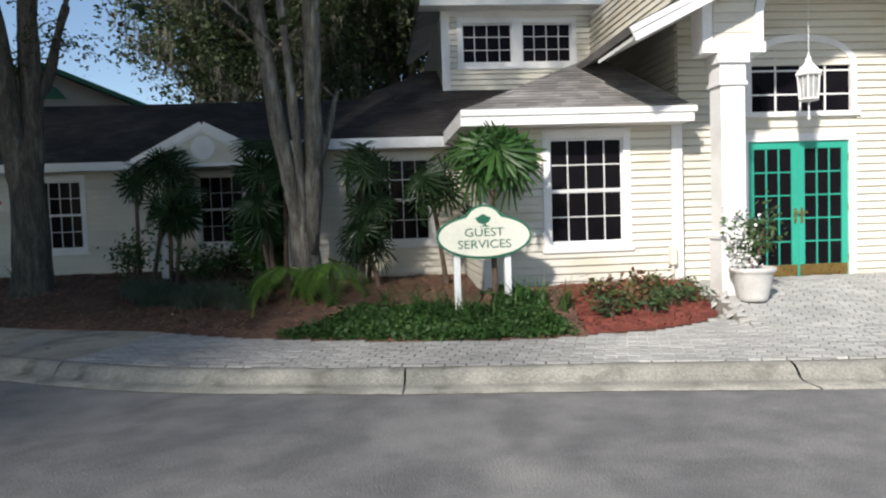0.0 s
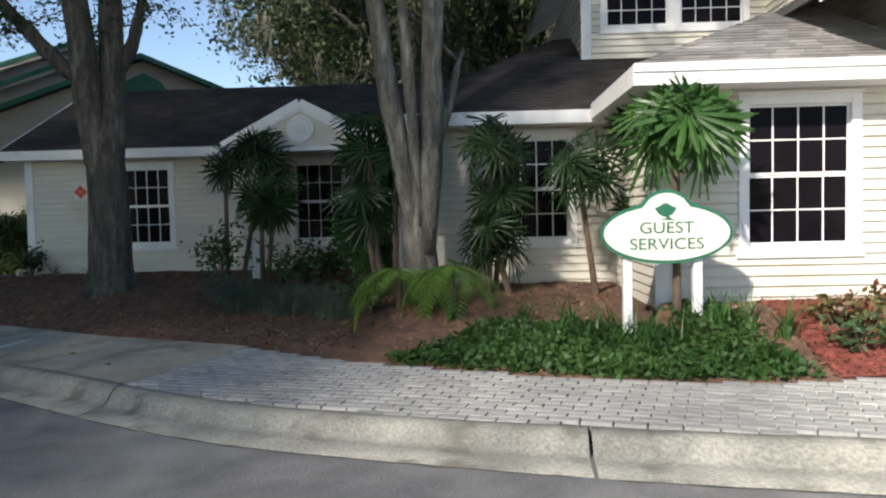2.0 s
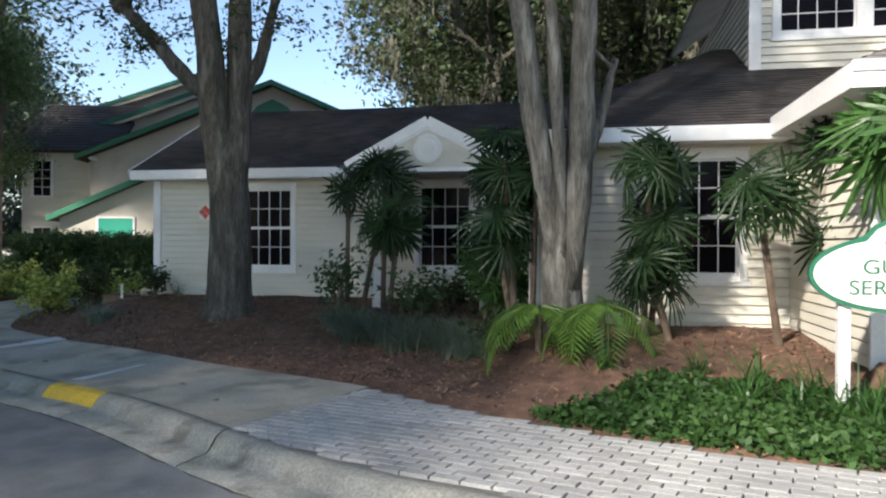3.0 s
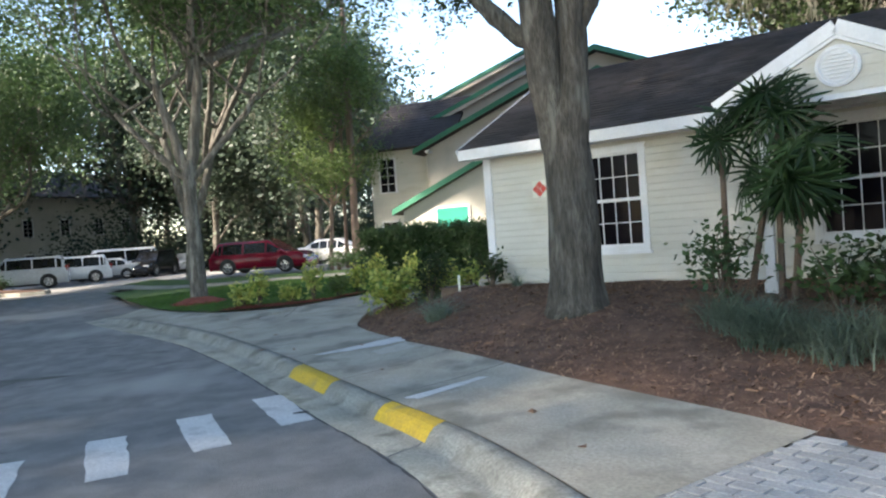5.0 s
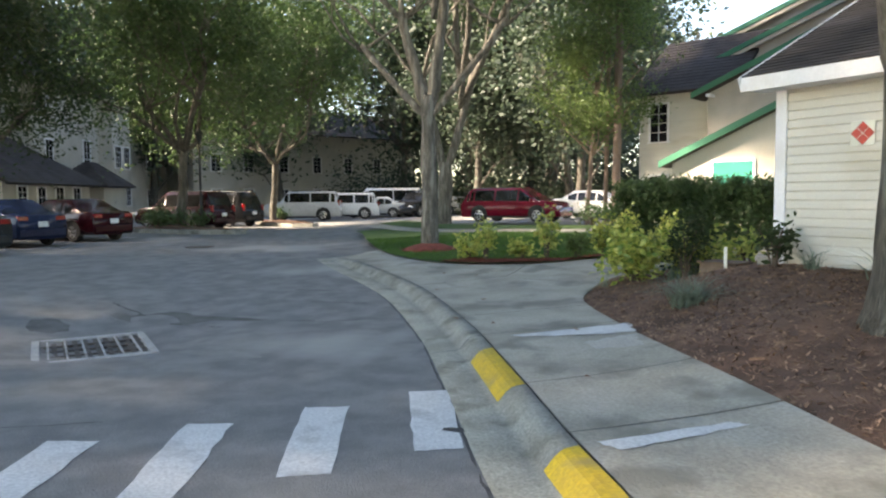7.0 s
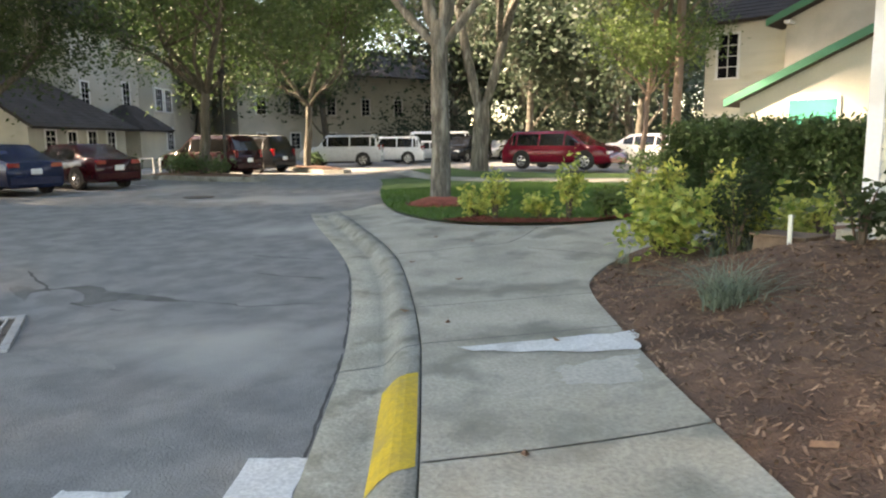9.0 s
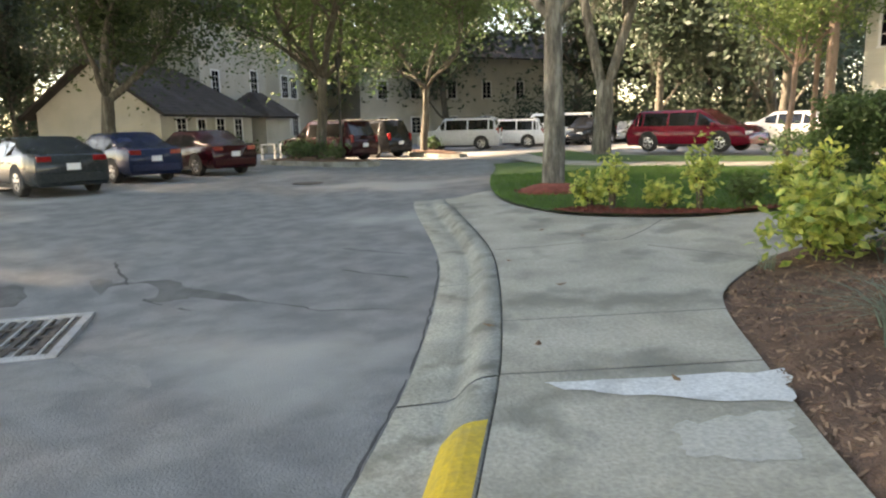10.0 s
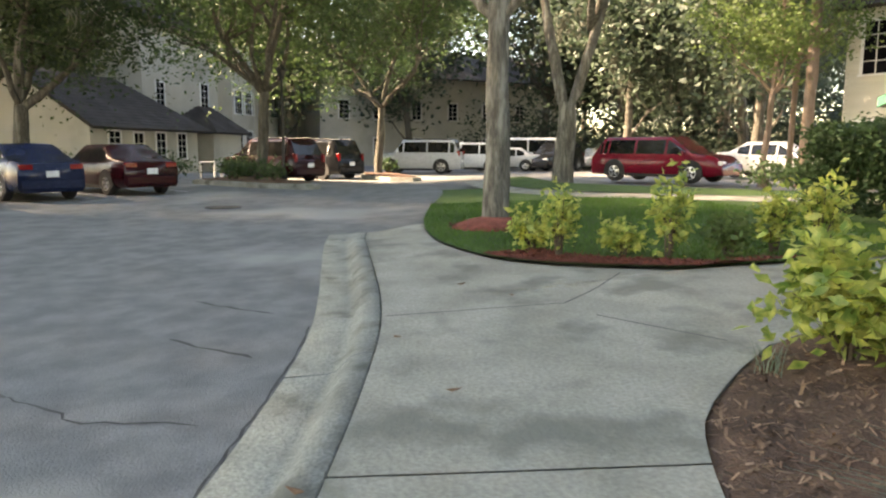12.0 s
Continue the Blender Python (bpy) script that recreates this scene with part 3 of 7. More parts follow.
# east bay with the hipped roof
W1 = (2.51, 3.88, 0.80, 2.65)
clad_wall("wall_bay", 1.6, 4.69, 10.9, 0.12, 2.74, [inset(W1)])
window(*W1[:2], 10.9, *W1[2:], 4, 2, casing=0.115)
clad_wall("wall_bay_side", 10.9, 13.6, 1.6, 0.12, 2.74, turned=True)
trim("corner_board", (4.53, 4.70, 10.85, 10.90, 0.1, 2.74))
trim("corner_board", (1.56, 1.72, 10.85, 10.90, 0.1, 2.74))
APEX = (3.85, 12.45, 4.1)
slope_roof("roof", [(1.25, 10.38, 2.93), (4.68, 10.38, 2.93), APEX], GREYSHINGLE, seed=8)
slope_roof("roof", [(1.25, 13.9, 2.93), (1.25, 10.38, 2.93), APEX], GREYSHINGLE, seed=9)
slope_roof("roof", [(4.68, 10.38, 2.93), (4.68, 13.9, 2.93), APEX], GREYSHINGLE, seed=10)
trim("fascia", (1.25, 4.68, 10.35, 10.38, 2.70, 2.92), (1.22, 1.25, 10.35, 13.1, 2.70, 2.92), (1.22, 4.72, 10.325, 10.349, 2.84, 2.93))
trim("soffit", (1.25, 4.68, 10.38, 10.9, 2.71, 2.73), (1.25, 1.6, 10.9, 13.1, 2.71, 2.73))

# upper storey
WD = ((1.80, 3.09, 4.48, 5.56), (3.09, 4.38, 4.48, 5.56))
clad_wall("wall_upper", 1.5, 9.0, 15.5, 3.2, 5.72, [inset(WD[0]), inset(WD[1])])
clad_wall("wall_upper_side", 15.5, 21.0, 1.5, 3.2, 5.72, turned=True)
for w in WD:
    window(*w[:2], 15.5, *w[2:], 4, 3, sashes=1)
trim("corner_board", (1.46, 1.64, 15.455, 15.5, 3.2, 5.72))
trim("frieze", (1.46, 9.0, 15.46, 15.5, 5.6, 5.74))
trim("fascia", (1.0, 9.0, 14.97, 15.0, 5.70, 5.88))
trim("soffit", (1.0, 9.0, 15.0, 15.5, 5.72, 5.74))
slope_roof("roof", [(1.0, 15.0, 5.9), (9.0, 15.0, 5.9), (9.0, 18.4, 7.6), (4.4, 18.4, 7.6)], GREYSHINGLE, seed=11)
slope_roof("roof", [(1.0, 21.8, 5.9), (1.0, 15.0, 5.9), (4.4, 18.4, 7.6)], GREYSHINGLE, seed=12)

# entrance: door wall, portico with an arch and one column
DOOR = (5.82, 7.50, 0.26, 2.42)
ARCHW = (5.78, 7.62, 2.80, 4.05)
clad_wall("wall_entrance", 4.7, 9.6, 11.0, 0.12, 5.6, [(DOOR[0] - 0.1, DOOR[1] + 0.1, 0.12, DOOR[3] + 0.1), (ARCHW[0], ARCHW[1], ARCHW[2], 3.66)])
clad_wall("wall_entrance_side", 11.0, 15.5, 4.7, 2.6, 5.6, turned=True)
trim("door_casing", (DOOR[0] - 0.11, DOOR[0], 10.955, 11.05, 0.2, DOOR[3] + 0.11), (DOOR[1], DOOR[1] + 0.11, 10.955, 11.05, 0.2, DOOR[3] + 0.11),
     (DOOR[0], DOOR[1], 10.957, 11.05, DOOR[3], DOOR[3] + 0.11))
for k in range(2):
    a = DOOR[0] + k * 0.84
    b = a + 0.838
    door = part("door", boxes((a, a + 0.11, 11.0, 11.045, DOOR[2], DOOR[3]), (b - 0.11, b, 11.0, 11.045, DOOR[2], DOOR[3]),
                (a + 0.11, b - 0.11, 11.0, 11.045, DOOR[3] - 0.12, DOOR[3]), (a + 0.11, b - 0.11, 11.0, 11.045, DOOR[2], DOOR[2] + 0.2), bevel=0.004), TEAL, house, "teal painted glazed door leaf", here=HOUSE)
    part("kick_plate", boxes((a + 0.02, b - 0.02, 10.992, 10.9985, DOOR[2] + 0.02, DOOR[2] + 0.2)), BRASS, door, "worn brass kick plate", here=HOUSE)
    for i in range(3):
        for j in range(5):
            p0, p1 = a + 0.11 + (0.618) * i / 3, a + 0.11 + 0.618 * (i + 1) / 3
            q0, q1 = DOOR[2] + 0.2 + 1.84 * j / 5, DOOR[2] + 0.2 + 1.84 * (j + 1) / 5
            part("pane", boxes((p0, p1, 11.02, 11.026, q0, q1)), PANE, door, "dark glass pane", here=HOUSE)
    for i in (1, 2):
        x = a + 0.11 + 0.618 * i / 3
        part("muntin", boxes((x - 0.011, x + 0.011, 11.004, 11.04, DOOR[2] + 0.2, DOOR[3] - 0.12)), TEAL, door, here=HOUSE)
    for j in range(1, 5):
        y = DOOR[2] + 0.2 + 1.84 * j / 5
        part("muntin", boxes((a + 0.11, b - 0.11, 11.005, 11.039, y - 0.011, y + 0.011)), TEAL, door, here=HOUSE)
    hx = b - 0.055 if k == 0 else a + 0.055
    part("door_handle", boxes((hx - 0.02, hx + 0.02, 10.985, 10.999, 1.12, 1.36), (hx - 0.012, hx + 0.012, 10.94, 10.985, 1.28, 1.30), (hx - 0.06, hx + 0.06, 10.925, 10.945, 1.28, 1.305), bevel=0.003), BRASS, door, "brass lever handle and plate", here=HOUSE)
    for hz in (0.55, 1.35, 2.15):
        hh = a - 0.004 if k == 0 else b + 0.004
        part("hinge", boxes((hh - 0.01, hh + 0.01, 10.985, 11.0, hz - 0.05, hz + 0.05)), BRASS, door, here=HOUSE)


def arc(c, hw, spring, rise, n=14, a0=0.0, a1=1.0):
    return [(c - hw * math.cos(math.pi * (a0 + (a1 - a0) * i / n)), spring + rise * math.sin(math.pi * (a0 + (a1 - a0) * i / n))) for i in range(n + 1)]


AC = (ARCHW[0] + ARCHW[1]) / 2
AH = (ARCHW[1] - ARCHW[0]) / 2
pane_out = [(ARCHW[0] + 0.1, ARCHW[2] + 0.08)] + arc(AC, AH - 0.1, 3.62, 0.36) + [(ARCHW[1] - 0.1, ARCHW[2] + 0.08)]
fan = part("window", boxes((ARCHW[0] - 0.05, ARCHW[1] + 0.05, 10.92, 11.03, ARCHW[2], ARCHW[2] + 0.08), bevel=0.004), WHITE, house, "white arched fanlight window", here=HOUSE)
part("pane", prism(bmesh.new(), pane_out, 1, 11.01, 11.02), PANE, fan, "dark arched glass", here=HOUSE)
bm = bmesh.new()
o = [(ARCHW[0], ARCHW[2] + 0.08)] + arc(AC, AH, 3.62, 0.46) + [(ARCHW[1], ARCHW[2] + 0.08)]
for (p0, q0), (p1, q1) in zip(zip(o, pane_out), zip(o[1:], pane_out[1:])):
    prism(bm, [p0, p1, q1, q0], 1, 10.95, 11.02)
part("casing", bm, WHITE, fan, here=HOUSE)
for i in range(1, 4):
    x = AC - AH + 0.1 + (2 * AH - 0.2) * i / 4
    top = 3.62 + 0.36 * math.sin(math.acos(max(-1, min(1, (x - AC) / (AH - 0.1)))))
    part("muntin", boxes((x - 0.012, x + 0.012, 10.985, 11.005, ARCHW[2] + 0.08, top)), WHITE, fan, here=HOUSE)
for zz in (3.15, 3.52):
    part("muntin", boxes((AC - AH + 0.1, AC + AH - 0.1, 10.986, 11.004, zz - 0.012, zz + 0.012)), WHITE, fan, here=HOUSE)
# portico front
PF = 9.7
bm = bmesh.new()
low = [(4.53, 3.56), (5.37, 3.56), (5.371, 4.10)] + arc(6.85, 1.48, 4.10, 0.62) + [(8.329, 4.10), (8.33, 3.56), (9.2, 3.56)]
for (a, b) in zip(low, low[1:]):
    if b[0] - a[0] > 1e-4:
        ta = 4.24 + (5.4 - 4.24) * (1 - abs(a[0] - 6.85) / 2.34)
        tb = 4.24 + (5.4 - 4.24) * (1 - abs(b[0] - 6.85) / 2.34)
        prism(bm, [(a[0], a[1]), (b[0], b[1]), (b[0], tb), (a[0], ta)], 1, PF, PF + 0.3)
portico = part("portico_front", bm, SIDING, house, here=HOUSE)
for k in range(12):
    zz = 3.68 + 0.137 * k
    a, b = 4.66, 5.25 if zz < 4.1 else 6.85 - 1.62 * math.sqrt(max(0, 1 - ((zz - 4.10) / 0.76) ** 2)) if zz < 4.84 else 6.85
    lo_u = max(a, 6.85 - 2.34 * (1 - (zz + 0.13 - 4.24) / 1.16)) if zz > 4.1 else a
    if b - lo_u > 0.05:
        part("board", boxes((lo_u, b, PF - 0.02, PF - 0.002, zz, zz + 0.13)), SIDING, portico, here=HOUSE)
bm = bmesh.new()
o, q = arc(6.85, 1.60, 4.10, 0.75), arc(6.85, 1.48, 4.10, 0.62)
for i in range(14):
    prism(bm, [o[i], o[i + 1], q[i + 1], q[i]], 1, PF - 0.035, PF + 0.32)
box(bm, 4.50, 5.40, PF - 0.04, PF + 0.34, 3.54, 3.68)
box(bm, 8.30, 9.23, PF - 0.04, PF + 0.34, 3.54, 3.68)
box(bm, 5.25, 5.37, PF - 0.036, PF + 0.3, 3.68, 4.10)
box(bm, 8.33, 8.45, PF - 0.036, PF + 0.3, 3.68, 4.10)
box(bm, 4.50, 4.64, PF - 0.038, PF + 0.32, 3.68, 4.3)
part("arch_trim", bm, WHITE, portico, here=HOUSE)
part("ceiling_board", boxes((4.6, 9.2, PF + 0.3, 11.0, 4.62, 4.66)), WHITE, house, here=HOUSE)
for cu in (4.93, 8.78):
    col = part("column", boxes((cu - 0.175, cu + 0.175, PF - 0.02, PF + 0.32, 0.16, 3.10), bevel=0.008), WHITE, house, "square white entrance column", here=HOUSE)
    part("capital", boxes((cu - 0.205, cu + 0.205, PF - 0.05, PF + 0.35, 3.10, 3.15), (cu - 0.185, cu + 0.185, PF - 0.025, PF + 0.325, 3.15, 3.40), (cu - 0.225, cu + 0.225, PF - 0.065, PF + 0.365, 3.40, 3.54), bevel=0.006), WHITE, col, here=HOUSE)
    part("base", boxes((cu - 0.20, cu + 0.20, PF - 0.045, PF + 0.345, 0.14, 0.98), (cu - 0.225, cu + 0.225, PF - 0.07, PF + 0.37, 0.98, 1.04), bevel=0.008), WHITE, col, here=HOUSE)
slope_roof("roof", [(3.38, 14.0, 3.83), (3.38, PF - 0.45, 3.83), (6.85, PF - 0.45, 5.52), (6.85, 16.0, 5.52)], GREYSHINGLE, seed=13, thick=0.08)
slope_roof("roof", [(10.32, PF - 0.45, 3.83), (10.32, 14.0, 3.83), (6.85, 16.0, 5.52), (6.85, PF - 0.45, 5.52)], GREYSHINGLE, seed=14, thick=0.08)
for s in (-1, 1):
    bar("barge_board", (6.85, PF - 0.47, 5.40), (6.85 + s * 3.49, PF - 0.47, 3.70), 0.035, 0.20, WHITE)
    bar("barge_board", (6.85, PF - 0.49, 5.46), (6.85 + s * 3.51, PF - 0.49, 3.75), 0.03, 0.07, WHITE)
part("sheathing", prism(bmesh.new(), [(3.42, 3.71), (6.85, 5.38), (10.28, 3.71), (10.28, 3.66), (6.85, 5.33), (3.42, 3.66)], 1, PF - 0.44, 10.9), WHITE, house, "white boarded soffit", here=HOUSE)

# ---------- plants ----------
def leaf_mesh(name, centres, spread, per, size, mat, seed=0, droop=0.0, slim=0.5):
    """Many single leaves, each a small folded blade, scattered round the centres."""
    rng = np.random.default_rng(seed)
    sp = np.array(spread if hasattr(spread, "__len__") else (spread,) * 3)
    k = 7 if per >= 20 else 1
    c = np.repeat(np.array(centres, float), max(1, per // k), axis=0)
    c = c + rng.normal(size=c.shape) * sp * (0.5 if k > 1 else 0.0)
    c = np.repeat(c, k if k > 1 else 1, axis=0)
    n = len(c)
    pos = c + rng.normal(size=(n, 3)) * (sp * 0.11 + size * 0.35 if k > 1 else sp * 0.5)
    ax = rng.normal(size=(n, 3))
    ax[:, 2] = ax[:, 2] * 0.6 - droop
    ax /= np.linalg.norm(ax, axis=1)[:, None]
    sd = np.cross(ax, rng.normal(size=(n, 3)))
    sd /= np.linalg.norm(sd, axis=1)[:, None] + 1e-9
    s = size * rng.uniform(0.6, 1.3, size=(n, 1))
    up = np.cross(ax, sd)
    v = np.empty((n, 4, 3))
    v[:, 0] = pos
    v[:, 1] = pos + ax * s * 0.5 + sd * s * slim * 0.5 + up * s * 0.08
    v[:, 2] = pos + ax * s
    v[:, 3] = pos + ax * s * 0.5 - sd * s * slim * 0.5 + up * s * 0.08
    me = bpy.data.meshes.new(name)
    me.vertices.add(n * 4)
    me.vertices.foreach_set("co", v.reshape(-1))
    me.loops.add(n * 4)
    me.loops.foreach_set("vertex_index", np.arange(n * 4))
    me.polygons.add(n)
    me.polygons.foreach_set("loop_start", np.arange(n) * 4)
    me.polygons.foreach_set("loop_total", np.full(n, 4))
    me.update(calc_edges=True)
    me.validate()
    me.materials.append(mat)
    return me


def blades(name, bases, length, width, mat, seed=0, lean=0.6, seg=3, jitter=0.3):
    """Arching grass blades from the bases."""
    rng = random.Random(seed)
    verts, faces = [], []
    for b in bases:
        a = rng.uniform(0, 2 * math.pi)
        l, t = length * rng.uniform(1 - jitter, 1 + jitter), lean * rng.uniform(0.3, 1.3)
        d, s = Vector((math.cos(a), math.sin(a), 0)), Vector((-math.sin(a), math.cos(a), 0))
        i = len(verts)
        for k in range(seg + 1):
            f = k / seg
            p = Vector(b) + d * l * t * f * f + Vector((0, 0, l * (f - 0.35 * t * f * f)))
            w = width * (1 - f * 0.85) / 2
            verts += [p - s * w, p + s * w]
        for k in range(seg):
            faces.append((i + 2 * k, i + 2 * k + 1, i + 2 * k + 3, i + 2 * k + 2))
    return raw_mesh(name, verts, faces, mat)


def moss_mesh(name, tips, count, length, seed=0, width=0.07):
    """Tufts of thin wavy strands that hang from the tips."""
    rng = random.Random(seed)
    verts, faces = [], []
    for _ in range(count):
        t = Vector(rng.choice(tips)) + Vector((rng.gauss(0, 0.35), rng.gauss(0, 0.35), rng.gauss(0, 0.2)))
        l = length * rng.uniform(0.25, 1.1)
        for s in range(9):
            p = t + Vector((rng.gauss(0, 0.13), rng.gauss(0, 0.13), rng.uniform(-0.1, 0.1)))
            a = rng.uniform(0, math.pi)
            d = Vector((math.cos(a), math.sin(a), 0)) * width * rng.uniform(0.25, 0.75)
            i = len(verts)
            ll = l * rng.uniform(0.25, 1.0)
            sway = Vector((rng.gauss(0, 0.06), rng.gauss(0, 0.06), 0))
            for k in range(5):
                q = p + sway * math.sin(k * 1.3) + Vector((rng.gauss(0, 0.035), rng.gauss(0, 0.035), -ll * k / 4))
                w = d * rng.uniform(0.5, 1.1) * (1 - k / 4.3)
                verts += [q - w, q + w]
            faces += [(i + 2 * k, i + 2 * k + 1, i + 2 * k + 3, i + 2 * k + 2) for k in range(4)]
    return raw_mesh(name, verts, faces, MOSS)


def limb(bm, rng, p, d, length, r, depth, tips, wander=0.22, up=0.12, seg=8, kids=3):
    pts, rad, q = [Vector(p)], [r], Vector(d).normalized()
    n = 5
    for i in range(n):
        q = (q + Vector((rng.gauss(0, wander), rng.gauss(0, wander), rng.gauss(0, wander * 0.6) + up))).normalized()
        pts.append(pts[-1] + q * length / n)
        rad.append(r * (1 - 0.62 * (i + 1) / n))
    tube(bm, pts, rad, seg)
    if depth == 0:
        tips += pts[2:]
        return
    if depth <= 1:
        tips += pts[3:]
    for k in range(kids):
        f = rng.uniform(0.4, 1.0) if k else 1.0
        i = min(int(f * n), n)
        side = Vector((rng.gauss(0, 1), rng.gauss(0, 1), rng.uniform(-0.1, 0.6))).normalized()
        limb(bm, rng, pts[i], (q + side * 0.9).normalized(), length * rng.uniform(0.55, 0.8), rad[i] * 0.75, depth - 1, tips, wander, up * 0.7, max(4, seg - 2), kids)


def trunk_pts(bm, base, top, r0, r1, seg=12, flare=1.5, bend=0.1, seed=0, power=1):
    rng = random.Random(seed)
    base, top = Vector(base), Vector(top)
    pts, rad = [], []
    bx_, by_, ph = rng.gauss(0, bend), rng.gauss(0, bend), rng.uniform(0, 3)
    for i in range(15):
        f = i / 14
        pts.append(base.lerp(top, f) + Vector((bx_, by_, 0)) * math.sin(math.pi * f) + Vector((by_, bx_, 0)) * 0.5 * math.sin(2 * math.pi * f + ph) * math.sin(math.pi * f))
        rad.append((r0 + (r1 - r0) * f ** power) * (1 + (flare - 1) * max(0, 1 - f * 5) ** 2))
    tube(bm, pts, rad, 20)


def tree(label, x, y, z, stems, leaf, bark, leaf_size, per, spread, seed, limb_len=3.0, depth=2, kids=3, moss=0, moss_len=1.2, moss_w=0.07, name="tree", up=0.12, group=""):
    """stems: (base offset, top, radius below, above, number of limbs)."""
    rng = random.Random(seed)
    t = thing(name, pose(x, y, z), label, "tree", group)
    bm, tips = bmesh.new(), []
    for b, top, r0, r1, n in stems:
        trunk_pts(bm, (b[0], b[1], b[2] - (0.45 if b[2] < 0.2 else 0)), top, r0, r1, seed=rng.random(), flare=1.45 if b[2] < 0.2 else 0.5, bend=0.06, power=4 if r1 < 0.1 and b[2] < 0.2 else 1)
        a0 = rng.uniform(0, 6)
        for k in range(n):
            a = a0 + 2 * math.pi * k / n + rng.gauss(0, 0.25)
            d = Vector((math.cos(a), math.sin(a), rng.uniform(0.35, 1.1)))
            limb(bm, rng, Vector(top) - Vector((0, 0, 0.15)), d, limb_len * rng.uniform(0.8, 1.2), r1 * rng.uniform(0.5, 0.75), depth, tips, up=up, kids=kids)
    for q in bm.verts:
        q.co += noise.noise_vector((q.co.x * 7, q.co.y * 7, q.co.z * 1.9)) * 0.038 + noise.noise_vector((q.co.x * 15, q.co.y * 15, q.co.z * 5)) * 0.012
    part("trunk", bm, bark, t, smooth=True)
    part("crown", leaf_mesh("crown", [tuple(p) for p in tips], spread, per, leaf_size, leaf, seed), None, t)
    if moss:
        tagged(part("moss", moss_mesh("moss", tips, moss, moss_len, seed, moss_w), None, t, "grey hanging Spanish moss"), kind="stuff")
    return t


# the forked oak in the mulch by the west corner
tx, ty = place(-6.67, 14.55)
forked = tree("dark forked oak trunk rising from the mulch bed", tx, ty, 0.48,
     [((0, 0, 0), (0.0, 0, 3.3), 0.34, 0.04, 0), ((-0.12, 0, 1.5), (-0.62, -0.4, 7.2), 0.24, 0.16, 4), ((0.13, 0.02, 1.5), (0.46, -0.2, 7.4), 0.22, 0.15, 4),
      ((-0.27, 0.0, 3.2), (-1.9, -0.3, 4.9), 0.14, 0.10, 2), ((0.25, 0.0, 3.3), (0.85, 0.2, 5.2), 0.11, 0.08, 1),
      # two high limbs out of view, added to shade the west wing
      ((-0.6, -0.4, 7.0), (-2.4, -3.6, 9.6), 0.14, 0.10, 6), ((0.44, -0.2, 7.1), (1.6, -3.0, 9.8), 0.14, 0.10, 6)],
     OAKLEAF, DARKBARK, 0.21, 70, 1.8, 11, limb_len=4.9, moss=70, moss_len=0.8, moss_w=0.025)
rng = random.Random(17)
bm, ends = bmesh.new(), []
for a, b, n in [((-0.9, -0.12, 3.85), (-1.9, -0.3, 4.9), 8), ((-0.45, -0.25, 5.0), (-0.62, -0.4, 7.0), 6), ((0.5, 0.1, 4.1), (0.85, 0.2, 5.2), 6), ((0.38, -0.15, 5.4), (0.46, -0.2, 7.2), 4)]:
    for k in range(n):
        p = Vector(a).lerp(Vector(b), (k + 0.5) / n)
        d = Vector((rng.gauss(0, 1), rng.gauss(0, 1), rng.uniform(-0.5, 0.7))).normalized()
        pts = [p, p + d * 0.35 + Vector((0, 0, 0.05)), p + d * rng.uniform(0.6, 1.0)]
        tube(bm, pts, [0.016, 0.011, 0.005], 5)
        ends += [tuple(pts[1].lerp(pts[2], f)) for f in (0.3, 0.7, 1.0, 1.1)]
tagged(part("twig", bm, DARKBARK, forked), kind="stuff")
part("leaf_cluster", leaf_mesh("leaf_cluster", ends, 0.34, 42, 0.085, DARKLEAF, 18), None, forked, "dark leaf clusters on low twigs")
# the pale multi-stemmed oak between porch and middle window
tx, ty = place(-1.2, 12.5)
# its last stem, a high unseen limb, is added to shade the middle wing
tree("pale grey oak with braided stems beside the path", tx, ty, side_z(tx, ty),
     [((0, 0, 0), (-0.02, 0, 2.5), 0.235, 0.04, 0), ((-0.09, 0, 0.7), (-1.0, -0.6, 7.6), 0.15, 0.115, 4), ((0.07, -0.05, 0.6), (0.32, -0.3, 7.8), 0.165, 0.12, 4),
      ((0.10, 0.05, 1.3), (0.55, 0.3, 3.4), 0.07, 0.05, 1), ((-0.02, -0.07, 0.9), (-0.3, -0.6, 6.6), 0.085, 0.06, 3), ((-1.0, -0.6, 7.4), (-2.0, -2.8, 9.6), 0.11, 0.08, 5)],
     DARKLEAF, BARK, 0.21, 70, 1.8, 12, limb_len=4.8, moss=110, moss_len=0.9, moss_w=0.022)
